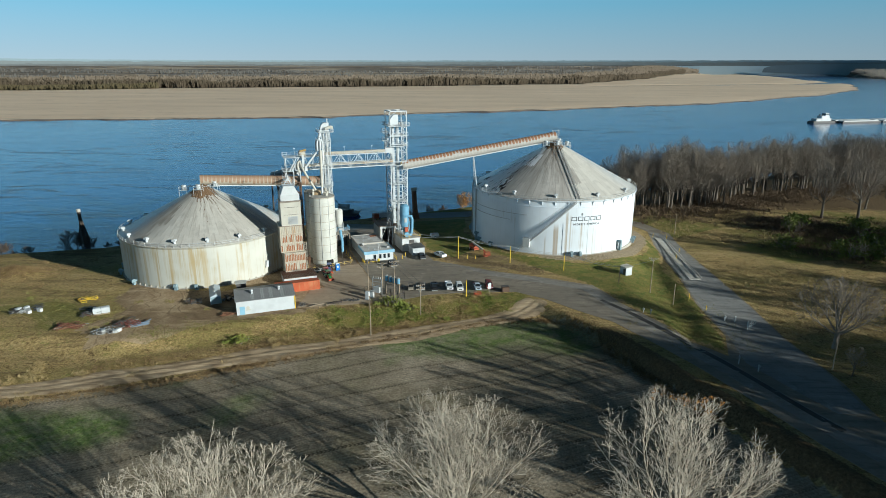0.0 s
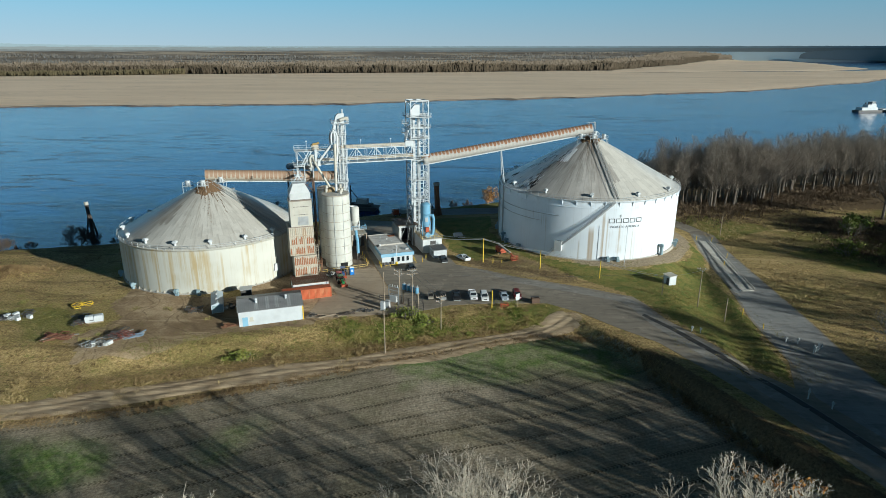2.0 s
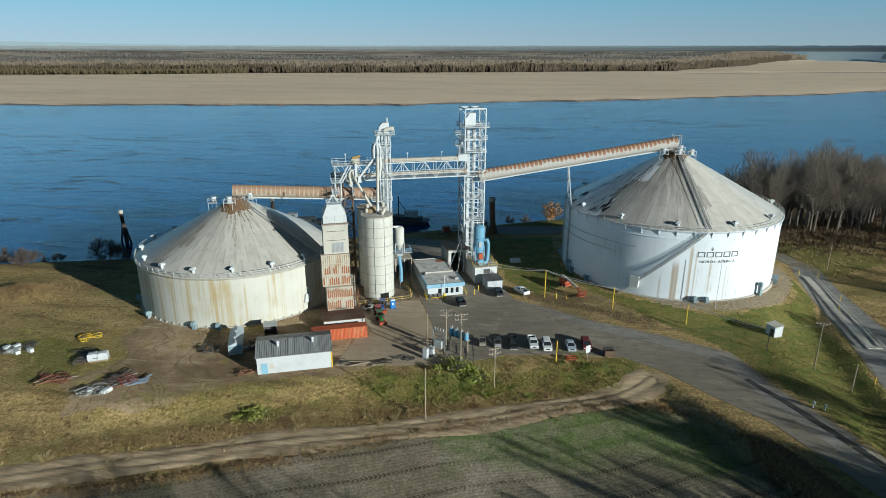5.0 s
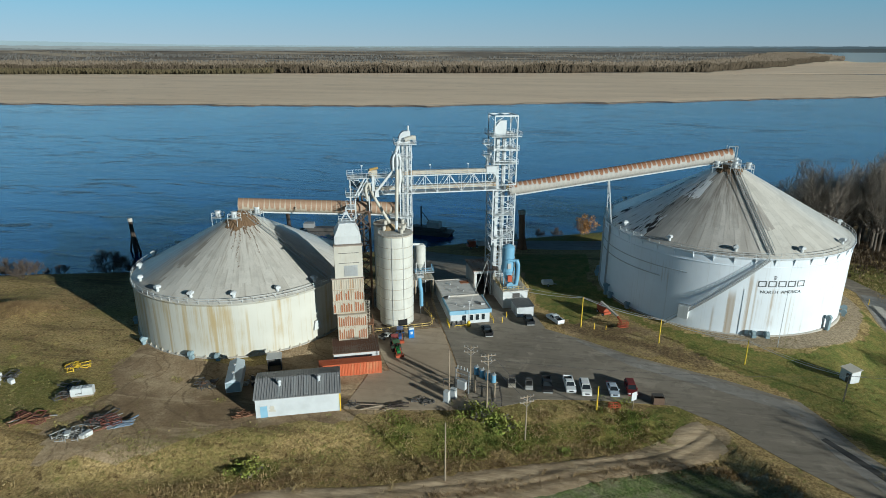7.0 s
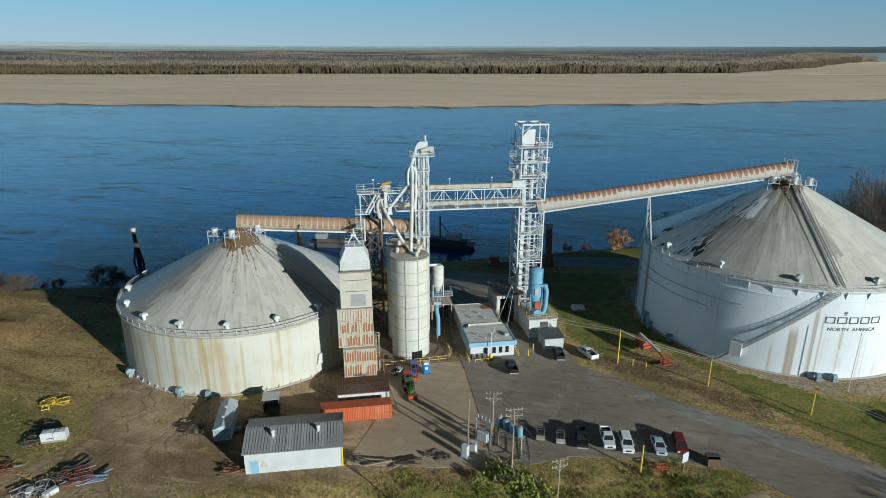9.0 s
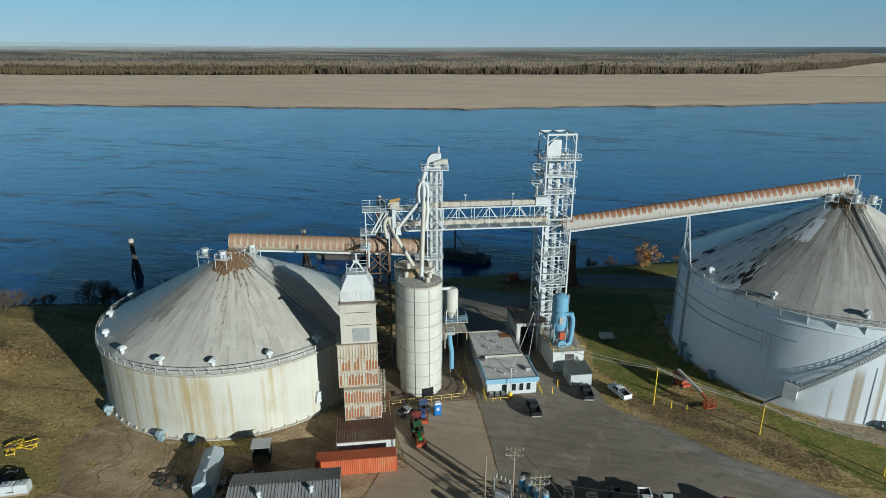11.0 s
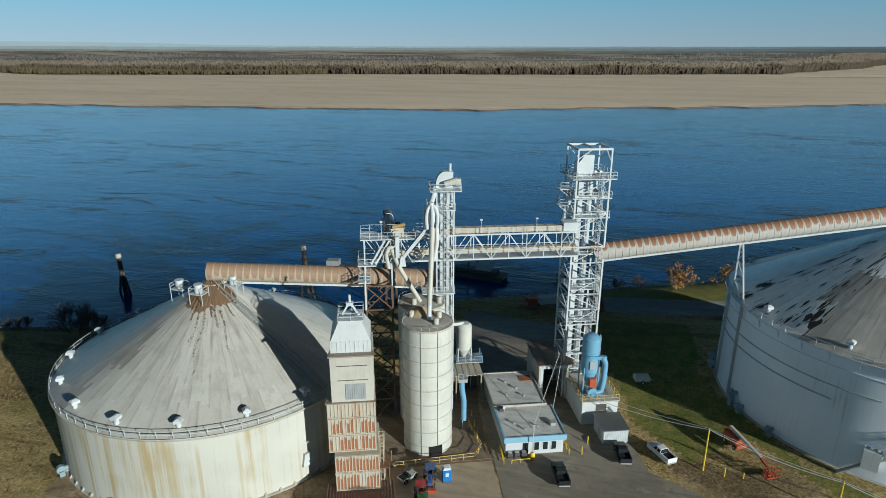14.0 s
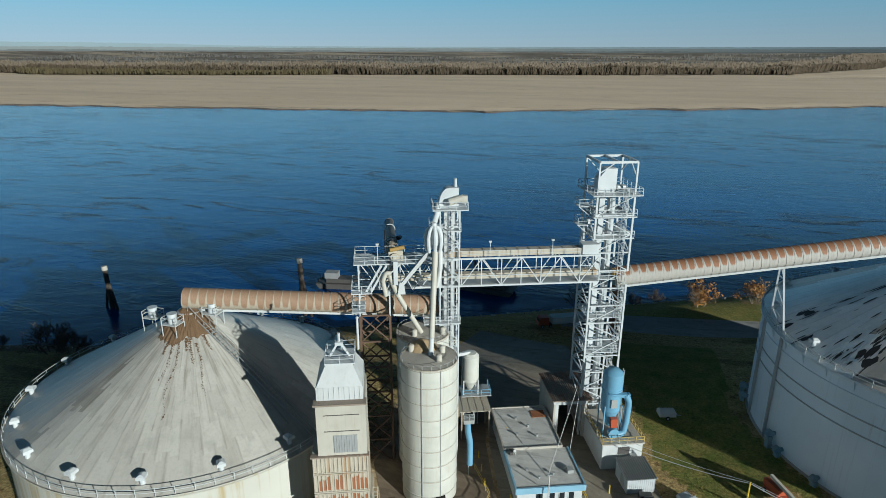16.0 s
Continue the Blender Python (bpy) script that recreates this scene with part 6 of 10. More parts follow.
for y in (0.0, W):
    for z in (z0, z1):
        part("chord", Geo().beam((0 if y == 0 and z == z1 else 0.0, y, z), (L, y, z), 0.2, 0.24), WHITE_CLEAN, BR)
    for i in range(13):
        x = L * i / 12
        part("upright", Geo().beam((x, y, z0), (x, y, z1), 0.12), WHITE_CLEAN, BR)
        if i < 12:
            a, b = (z0, z1) if i % 2 else (z1, z0)
            part("brace", Geo().beam((x, y, a), (L * (i + 1) / 12, y, b), 0.12), WHITE_CLEAN, BR)
    part("mid_rail", Geo().beam((0, y, z0 + 1.5), (L, y, z0 + 1.5), 0.09), WHITE_CLEAN, BR)
part("floor", Geo().box(0, L, 0.1, W - 0.1, z0 + 0.02, z0 + 0.14), GALV, BR)
part("inner_conveyor", Geo().box(2, L, 0.9, 2.0, z0 + 0.7, z0 + 1.5), SHEET_OLD, BR, "pale enclosed belt conveyor")
part("top_conveyor", Geo().box(10.5, L - 1.0, 0.5, 1.9, z1 + 0.14, z1 + 0.95), SHEET_OLD, BR, "tan conveyor cover on the bridge top")
for i in range(14):
    x = 11 + (L - 13) * i / 13
    part("cover_rib", Geo().box(x, x + 0.16, 0.44, 1.96, z1 + 0.16, z1 + 1.02), SHEET_OLD, BR)
part("discharge_box", Geo().box(L - 2.6, L - 0.2, 0.3, 2.2, z1 + 0.1, z1 + 1.5), WHITE_CLEAN, BR)
part("top_walk_rail", railing(Geo(), [(12, 0.1), (L - 3, 0.1)], z1 + 0.1, 1.0, 2.0, 0.05), WHITE_CLEAN, BR)
for x in (18.5, 27.5):
    part("lamp_post", Geo().beam((x, 0.2, z1), (x, 0.2, z1 + 2.3), 0.06).box(x - 0.2, x + 0.2, 0.05, 0.35, z1 + 2.3, z1 + 2.5), WHITE_CLEAN, BR)
# the railed drive platform at its west end
PL = on_site("drive_platform", 21.5, 191.0, 0, "white railed drive platform on a rust-brown steel bent", "platform")
for x in (0.2, 4.4):
    for y in (0.2, 3.6):
        part("leg", Geo().beam((x, y, -0.4), (x, y, 24.5), 0.3), OLD_STEEL, PL, "rust-brown column")
        part("post", Geo().beam((x, y, 24.5), (x, y, 32.4), 0.2), WHITE_CLEAN, PL)
for i in range(6):
    a, b = i * 4.1, (i + 1) * 4.1
    for y in (0.2, 3.6):
        part("brace", Geo().beam((0.2, y, a if i % 2 else b), (4.4, y, b if i % 2 else a), 0.16), OLD_STEEL, PL)
        part("brace", Geo().beam((0.2, y, b if i % 2 else a), (4.4, y, a if i % 2 else b), 0.16), OLD_STEEL, PL)
        part("cross_beam", Geo().beam((0.2, y, b), (4.4, y, b), 0.22), OLD_STEEL, PL)
    for x in (0.2, 4.4):
        part("cross_beam", Geo().beam((x, 0.2, b), (x, 3.6, b), 0.2), OLD_STEEL, PL)
        part("brace", Geo().beam((x, 0.2, a), (x, 3.6, b), 0.14), OLD_STEEL, PL)
deck(PL, -0.4, 11.0, -0.4, 4.4, 32.5, WHITE_CLEAN)
deck(PL, -0.9, 2.0, -0.8, 3.8, 28.4, WHITE_CLEAN)
deck(PL, -0.9, 1.0, -0.8, 3.8, 25.6, WHITE_CLEAN)
part("stair", Geo().beam((1.2, -0.4, 28.5), (3.4, -0.4, 32.3), 0.1, 0.3).beam((1.9, -0.4, 28.5), (4.1, -0.4, 32.3), 0.1, 0.3), WHITE_CLEAN, PL)
for i in range(5):
    part("under_brace", Geo().beam((2 + i * 1.9, -0.3, 28.4 if i % 2 else 32.3), (3.9 + i * 1.9, -0.3, 32.3 if i % 2 else 28.4), 0.1), WHITE_CLEAN, PL)
part("belt_drive", Geo().box(4.4, 6.4, 0.6, 2.6, 32.52, 34.0).tube((5.2, 0.2, 33.2), (5.2, 3.0, 33.2), 0.55, n=12), SHEET_OLD, PL, "tan belt drive housing")
part("belt_drive_guard", Geo().tube((4.6, 0.4, 34.2), (6.6, 0.4, 34.6), 0.28, n=10), OCHRE, PL, "dull yellow guard")
part("light_mast", Geo().beam((2.9, -0.3, 32.5), (2.9, -0.3, 35.2), 0.08).box(2.7, 3.1, -0.45, -0.15, 35.2, 35.45), WHITE_CLEAN, PL)
lx, ly = site(26.0, 194.6)
tx, ty = site(26.9, 236.0)
conveyor("covered_conveyor", (lx, ly, 27.6), (tx, ty, 20.7), 1.15, TUBE_RUST, "rust-brown covered conveyor running down to the river")
EC = on_site("barge_loader", 26.9, 236.0, WATER_Z, "black barge-loading tube with white hoops, on piles in the river", "barge loader")
part("drum", Geo().tube((0, 0.1, 29.7), (0, 53.0, 19.9), 1.25, n=20), DARK_STEEL, EC, smooth=True)
for y, z in ((4.0, 28.98), (34.0, 23.42)):
    part("hoop", Geo().tube((0, y, z), (0, y + 0.6, z - 0.11), 1.42, n=22), WHITE, EC, smooth=True)
part("end_hood", Geo().tube((0, 53.0, 19.9), (0, 55.5, 19.4), 1.45, 1.0, n=18), DARK_STEEL, EC, "black discharge hood", smooth=True)
part("motor", Geo().tube((1.3, 6.0, 29.4), (2.0, 8.0, 29.0), 0.5, n=10), DARK_STEEL, EC)
for y, top in ((22.0, 24.0), (50.0, 18.6)):
    for x in (-1.5, 1.5):
        part("pile", Geo().tube((x, y, -3), (x * 0.8, y, top), 0.4, n=10), DARK_TIMBER, EC)
    for k in range(3):
        part("pile_brace", Geo().beam((-1.45, y, 1 + 4.6 * k), (1.4, y, 5.4 + 4.6 * k), 0.18), DARK_TIMBER, EC)


# ---- the annex tower: stacked tiers of sheet metal ----
def sheets(owner, x0, x1, y, z0, z1, count, rust_at, seed):
    """A row of upright corrugated sheets between pale rails; rust_at picks those that rusted through in a stripe."""
    w = (x1 - x0) / count
    rnd = random.Random(seed)
    rib = Geo().add([(-0.10, 0, 0), (-0.05, -0.09, 0), (0.05, -0.09, 0), (0.10, 0, 0), (-0.10, 0, z1 - z0), (-0.05, -0.09, z1 - z0), (0.05, -0.09, z1 - z0), (0.10, 0, z1 - z0)],
                    [(0, 1, 5, 4), (1, 2, 6, 5), (2, 3, 7, 6), (4, 5, 6, 7), (3, 2, 1, 0)]).mesh("sheet_rib", SHEET_OLD)
    for i in range(count + 1):
        part("sheet_rib", rib, None, owner, at=pose(x0 + w * i, y, z0))
    for i in range(count):
        if i in rust_at:
            low, high, n = rnd.uniform(0.0, 0.12), rnd.uniform(0.72, 1.0) * (z1 - z0 - 0.25), 5
            top = [(0.06 + (w - 0.12) * k / n, high + rnd.uniform(-0.3, 0.12)) for k in range(n + 1)]
            g = Geo().add([(x, 0, low) for x, _ in top] + [(x, 0, z) for x, z in top] + [(x, -0.03, low) for x, _ in top] + [(x, -0.03, z) for x, z in top],
                          [(2 * (n + 1) + k, 2 * (n + 1) + k + 1, 3 * (n + 1) + k + 1, 3 * (n + 1) + k) for k in range(n)] + [((n + 1) + k, 3 * (n + 1) + k, 3 * (n + 1) + k + 1, (n + 1) + k + 1) for k in range(n)])
            part("rusted_sheet", g, SHEET_RUST, owner, "sheet rusted brown in a stripe", at=pose(x0 + w * i, y, z0 + 0.12))
    for z in (z0 - 0.06, z1 - 0.06):
        part("sheet_rail", Geo().box(x0 - 0.06, x1 + 0.06, y - 0.12, y, z, z + 0.12), SHEET_OLD, owner)


AN = on_site("annex_tower", 16.4, 170.9, 0.4, "stacked rust-streaked sheet-metal elevator annex with a white cap", "annex tower")
part("lower_tier", Geo().box(0.75, 6.75, 0.05, 7.4, -0.3, 7.75), SHEET_OLD, AN)
part("middle_tier", Geo().box(0.0, 6.4, 0.95, 7.6, 7.75, 15.5), SHEET_OLD, AN)
part("upper_tier", Geo().box(0.75, 6.35, 0.95, 7.0, 15.5, 22.6), CREAM, AN, "cream steel upper tier")
sheets(AN, 0.85, 6.65, 0.05, 2.3, 4.85, 13, (0, 1, 2, 3, 4, 5, 6, 9, 10, 11, 12), 1)
sheets(AN, 0.85, 6.65, 0.05, 5.1, 7.65, 13, (0, 1, 2, 3, 4, 5, 6, 7, 8, 9, 10, 11, 12), 2)
sheets(AN, 0.1, 6.3, 0.95, 7.95, 10.3, 13, (0, 3, 4, 5, 6, 7, 9, 10, 11, 12), 3)
sheets(AN, 0.1, 6.3, 0.95, 10.55, 13.0, 13, (1, 2, 3, 5, 6, 9, 10, 11, 12), 4)
sheets(AN, 0.1, 6.3, 0.95, 13.2, 15.3, 13, (), 5)
part("ledge", Geo().box(-0.15, 6.55, 0.6, 1.3, 15.42, 15.56), ROOF_BROWN, AN, "brown sheet ledge")
part("ledge", Geo().box(0.6, 6.5, 0.0, 1.3, 22.56, 22.75), ROOF_BROWN, AN)
part("ledge", Geo().box(0.7, 6.8, -0.15, 0.1, 4.9, 5.08), SHEET_OLD, AN)
part("louvre", Geo().box(2.6, 5.3, 0.90, 1.0, 15.9, 18.2), GALV, AN, "grey louvred opening")
for i in range(9):
    part("louvre_slat", Geo().box(2.65 + i * 0.29, 2.72 + i * 0.29, 0.86, 0.94, 15.95, 18.15), GALV, AN)
for z in (18.7, 20.8):
    part("seam", Geo().box(1.6, 5.6, 0.90, 0.97, z, z + 0.09), DARK_STEEL, AN)
part("cap_band", Geo().box(0.95, 6.15, 1.0, 6.9, 22.75, 24.4), WHITE, AN)
part("cap", Geo().frustum((1.0, 6.1, 1.0, 6.9), 24.4, (2.1, 5.0, 2.3, 5.6), 26.6), WHITE, AN, "white tapered steel cap")
for i in range(9):
    part("cap_rib", Geo().beam((1.25 + i * 0.57, 0.98, 22.8), (1.25 + i * 0.57, 0.98, 24.4), 0.06), WHITE, AN)
deck(AN, 1.95, 5.3, 2.1, 5.8, 26.7, WHITE_CLEAN)
part("a_frame", Geo().beam((2.4, 3.9, 26.7), (3.55, 3.9, 28.6), 0.24).beam((4.7, 3.9, 26.7), (3.55, 3.9, 28.6), 0.24).tube((3.55, 3.9, 28.4), (3.55, 3.9, 29.6), 0.16, n=8).box(3.1, 4.0, 3.5, 4.3, 28.2, 28.6), WHITE_CLEAN, AN, "white A-frame pulley")
part("vent_pipe", Geo().tube((5.6, 5.6, 26.6), (5.6, 5.6, 30.6), 0.14, n=8).ball((5.6, 5.6, 30.6), 0.2), WHITE, AN)
ladder(AN, 7.1, 2.0, 0.0, 10.0, SHEET_OLD)
part("side_landing", railing(Geo().box(6.78, 8.2, 0.6, 3.4, 4.9, 5.0), [(8.15, 0.65), (8.15, 3.35)], 5.0).beam((8.1, 0.7, 0), (8.1, 0.7, 5), 0.1).beam((8.1, 3.3, 0), (8.1, 3.3, 5), 0.1), RUST_STEEL, AN, "rusty side landing")
LT = on_site("lean_to", 16.0, 165.0, 0, "low lean-to with ribbed brown roof and white front", "lean-to")
part("wall", Geo().box(0, 8.9, 0, 7.5, -0.3, 2.35), WHITE, LT)
part("front_board", Geo().box(-0.05, 8.95, -0.08, -0.003, 1.2, 2.62), WHITE, LT, "white painted front board")
part("roof", Geo().add([(-0.2, -0.25, 2.68), (9.1, -0.25, 2.68), (9.1, 7.6, 2.42), (-0.2, 7.6, 2.42), (-0.2, -0.25, 2.6), (9.1, -0.25, 2.6), (9.1, 7.6, 2.34), (-0.2, 7.6, 2.34)],
     [(0, 1, 2, 3), (7, 6, 5, 4), (0, 4, 5, 1), (1, 5, 6, 2), (2, 6, 7, 3), (3, 7, 4, 0)]), ROOF_BROWN, LT, "brown ribbed sheet roof")
rib = Geo().beam((0, -0.25, 2.73), (0, 7.6, 2.47), 0.09, 0.1).mesh("roof_rib", ROOF_BROWN)
for i in range(23):
    part("roof_rib", rib, None, LT, at=pose(-0.1 + 9.1 * i / 22, 0, 0))


def container(u, v, length, label):
    c = on_site("shipping_container", u, v, 0.06, label, "container")
    n = int(length / 0.28)
    for side in (0.0, 2.44):
        s = 1 if side else -1
        fold = [(length * (i + f) / n, side - s * d) for i in range(n) for f, d in ((0.0, 0.0), (0.3, 0.05), (0.7, 0.05))] + [(length, side)]
        m = len(fold)
        g = Geo().add([(x, y, z) for z in (0.15, 2.5) for x, y in fold], [(k, k + 1, k + 1 + m, k + m)[::1 if s < 0 else -1] for k in range(m - 1)])
        part("side_panel", g, ORANGE, c)
    part("roof", Geo().box(0.02, length - 0.02, 0.03, 2.41, 2.5, 2.58), ORANGE, c)
    rib = Geo().box(-0.05, 0.05, 0.1, 2.34, 2.58, 2.61).mesh("roof_rib", ORANGE)
    for i in range(40):
        part("roof_rib", rib, None, c, at=pose(0.2 + (length - 0.4) * i / 39, 0, 0))
    part("base_rail", Geo().box(0, length, 0, 0.12, 0, 0.16).box(0, length, 2.32, 2.44, 0, 0.16), ORANGE, c)
    for x in (0.0, length - 0.12):
        part("end_wall", Geo().box(x + 0.02, x + 0.1, 0.1, 2.34, 0.1, 2.5), ORANGE, c)
        for y in (0.0, 2.32):
            part("corner_post", Geo().box(x, x + 0.13, y, y + 0.12, 0, 2.59), ORANGE, c)
    for x in (length + 0.005,):
        for y in (0.5, 0.9, 1.5, 1.9):
            part("lock_bar", Geo().beam((x, y, 0.2), (x, y, 2.4), 0.04), GALV, c)


container(13.0, 160.5, 12.0, "orange-red corrugated shipping container by the lean-to")

# ---- the white workshop shed ----
SH = thing("workshop_shed", -51.2, 140.1, 0, 20.2, "white workshop shed with grey ribbed roof and skylights", "shed")
part("wall", Geo().box(0, 14.2, 0, 0.18, -0.4, 3.6), WHITE_CLEAN, SH)
part("wall", Geo().box(0, 14.2, 7.42, 7.6, -0.4, 4.3), WHITE_CLEAN, SH)
for x in (0.0, 14.02):
    part("gable_wall", Geo().add([(x, 0.18, -0.4), (x, 7.42, -0.4), (x, 7.42, 4.3), (x, 3.8, 4.75), (x, 0.18, 3.6), (x + 0.18, 0.18, -0.4), (x + 0.18, 7.42, -0.4), (x + 0.18, 7.42, 4.3), (x + 0.18, 3.8, 4.75), (x + 0.18, 0.18, 3.6)],
         [(0, 4, 3, 2, 1), (5, 6, 7, 8, 9), (0, 1, 6, 5), (1, 2, 7, 6), (2, 3, 8, 7), (3, 4, 9, 8), (4, 0, 5, 9)]), WHITE_CLEAN, SH)
for name, y0, za, y1, zb in (("roof_slope", -0.35, 3.66, 4.6, 4.95), ("roof_slope", 4.6, 4.95, 7.95, 4.32)):
    part(name, Geo().add([(-0.25, y0, za), (14.45, y0, za), (14.45, y1, zb), (-0.25, y1, zb), (-0.25, y0, za - 0.09), (14.45, y0, za - 0.09), (14.45, y1, zb - 0.09), (-0.25, y1, zb - 0.09)],
         [(0, 1, 2, 3), (7, 6, 5, 4), (0, 4, 5, 1), (1, 5, 6, 2), (2, 6, 7, 3), (3, 7, 4, 0)]), ROOF_GREY, SH)
rib = Geo().beam((0, -0.35, 3.69), (0, 4.6, 4.98), 0.08, 0.09).beam((0, 4.6, 4.98), (0, 7.95, 4.35), 0.08, 0.09).mesh("roof_rib", ROOF_GREY)
for i in range(34):
    part("roof_rib", rib, None, SH, at=pose(-0.2 + 14.6 * i / 33, 0, 0))
for x in (3.6, 6.1, 8.1, 10.9):
    part("skylight", Geo().add([(x, 0.1, 3.81), (x + 0.85, 0.1, 3.81), (x + 0.85, 4.4, 4.93), (x, 4.4, 4.93), (x, 0.1, 3.76), (x + 0.85, 0.1, 3.76), (x + 0.85, 4.4, 4.88), (x, 4.4, 4.88)],
         [(0, 1, 2, 3), (7, 6, 5, 4), (0, 4, 5, 1), (1, 5, 6, 2), (2, 6, 7, 3), (3, 7, 4, 0)]), GALV, SH, "pale translucent roof strip")
for x, y in ((4.0, 2.6), (10.7, 3.0)):
    part("roof_ventilator", Geo().tube((x, y, 4.2), (x, y, 5.15), 0.24, n=10).ball((x, y, 5.25), 0.36, 10, 0.8), WHITE_CLEAN, SH, "white turbine ventilator", smooth=True)
dr = part("door", Geo().box(0.75, 1.95, -0.05, 0.03, 0.0, 2.2), BLUE_TRIM, SH, "pale blue door")
part("door_frame", Geo().box(0.63, 0.75, -0.06, 0.0, 0, 2.3).box(1.95, 2.07, -0.06, 0.0, 0, 2.3).box(0.63, 2.07, -0.06, 0.0, 2.2, 2.32), WHITE, dr)
part("wall_sign", Geo().tube((2.75, -0.05, 1.75), (2.75, 0.0, 1.75), 0.42, n=12).box(2.2, 3.3, -0.05, 0.0, 1.0, 1.35), CREAM, SH, "faded yellowish round sign")
part("corner_board", Geo().box(14.15, 14.35, -0.1, 0.25, -0.2, 3.6), YELLOW, SH, "yellow corner guard")

# ---- the scale office ----
OF = on_site("scale_office", 42.6, 179.4, 0, "low white scale office with blue fascia and flat grey roof", "office")
W, D = 9.2, 19.0
part("front_wall", Geo().box(0, W, 0, 0.25, -0.2, 2.7), WHITE_CLEAN, OF)
part("back_wall", Geo().box(0, W - 0.8, D - 0.25, D, -0.2, 3.1), WHITE_CLEAN, OF)
part("side_wall", Geo().box(0, 0.25, 0.25, D - 0.25, -0.2, 3.0), WHITE, OF)
part("side_wall", Geo().box(W - 0.25, W, 0.25, 8.2, -0.2, 2.7), WHITE, OF)
part("side_wall", Geo().box(W - 1.05, W - 0.8, 8.2, D - 0.25, -0.2, 3.1), WHITE, OF)
part("fascia", Geo().box(-0.35, W + 0.35, -0.45, -0.2, 2.55, 3.5), BLUE_TRIM, OF, "pale blue fascia board")
part("fascia", Geo().box(-0.35, -0.12, -0.2, 8.2, 2.7, 3.5), BLUE_TRIM, OF)
part("fascia", Geo().box(W + 0.12, W + 0.35, -0.2, 8.2, 2.7, 3.5), BLUE_TRIM, OF)
part("front_roof", Geo().box(-0.12, W + 0.12, -0.2, 8.2, 2.75, 3.38), ROOF_TAR, OF, "grey patched membrane roof")
part("rear_roof", Geo().box(-0.15, W - 0.7, 8.25, D + 0.1, 3.0, 3.55), ROOF_TAR, OF, "grey patched membrane roof")
part("parapet", Geo().box(-0.2, W - 0.6, 8.12, 8.24, 3.3, 3.78), CONCRETE, OF)
part("parapet", Geo().box(-0.35, -0.16, 8.2, D + 0.2, 2.9, 3.72), CONCRETE, OF)
part("parapet", Geo().box(W - 0.69, W - 0.5, 8.26, D + 0.2, 2.9, 3.72), CONCRETE, OF)
part("parapet", Geo().box(-0.16, W - 0.7, D + 0.1, D + 0.28, 2.9, 3.7), CONCRETE, OF)
for x, y in ((2.4, 11.6), (4.6, 13.6), (3.1, 15.8), (5.4, 11.0), (2.0, 3.4), (5.6, 2.2), (3.4, 1.6)):
    z = 3.55 if y > 8.2 else 3.38
    part("roof_vent", Geo().tube((x, y, z), (x, y, z + 0.35), 0.14, n=8).tube((x, y, z + 0.35), (x, y, z + 0.42), 0.24, n=8), GALV, OF)
part("roof_patch", Geo().box(5.9, 8.1, 16.0, 17.9, 3.55, 3.62), SHEET_RUST, OF, "rusty sheet patch")
part("roof_unit", Geo().box(W - 1.5, W - 0.6, 2.2, 3.2, 3.38, 3.9), GALV, OF, "small roof air unit")
part("roof_unit", Geo().box(0.4, 1.2, 7.0, 7.9, 3.38, 3.85), DARK_STEEL, OF)
part("roof_sign_board", Geo().box(0.9, 1.3, 7.0, 7.1, 3.38, 4.3), WHITE, OF)
for i, x in enumerate((4.55, 5.95, 7.3)):
    wdw = part("window", Geo().box(x, x + 0.75, -0.04, 0.05, 0.75, 2.15), GLASS_DARK, OF, "dark office window")
    part("window_frame", Geo().box(x - 0.09, x, -0.06, 0.0, 0.66, 2.24).box(x + 0.75, x + 0.84, -0.06, 0.0, 0.66, 2.24).box(x, x + 0.75, -0.06, 0.0, 2.15, 2.24).box(x, x + 0.75, -0.06, 0.0, 0.66, 0.75), WHITE_CLEAN, wdw)
part("door", Geo().box(2.7, 3.6, -0.04, 0.05, 0.0, 2.1), GLASS_DARK, OF, "dark glazed door")
for i, x in enumerate((0.3, 1.4, 2.5)):
    a = on_site("air_conditioner", 42.5 + 0.0 + x, 178.55, 0.06, "dark outdoor air-conditioning unit by the office wall", "air conditioner", "air conditioners")
    part("case", Geo().box(0, 0.85, 0, 0.8, 0.0, 0.85), DARK_STEEL, a)
    part("fan_grille", Geo().tube((0.42, 0.4, 0.85), (0.42, 0.4, 0.9), 0.34, n=14), GALV, a)

# ---- the truck portal beside the office ----
PT = on_site("truck_portal", 51.7, 194.5, 0, "grey truck dump portal with ribbed brown roof and open dark bay", "portal")
part("side_wall", Geo().box(0, 0.3, 0, 8.6, -0.2, 6.3), CONCRETE, PT)
part("pillar", Geo().box(0.3, 0.8, 0, 0.5, -0.2, 6.3), WHITE, PT)
part("pillar", Geo().box(4.9, 5.6, 0, 0.6, -0.2, 6.3), CONCRETE, PT)
part("side_wall", Geo().box(5.2, 5.5, 0.6, 8.6, -0.2, 6.3), CONCRETE, PT)
part("lintel", Geo().box(0.0, 5.6, -0.12, 0.4, 6.3, 7.0), WHITE, PT, "white lintel beam")
# dark sheet added to close the bay, in place of its inner shade
part("back_wall", Geo().box(0.3, 5.2, 8.3, 8.6, -0.2, 6.3), DARK_STEEL, PT)
part("roof", Geo().box(-0.3, 6.3, -0.4, 8.8, 7.0, 7.14), ROOF_BROWN, PT, "brown ribbed roof")
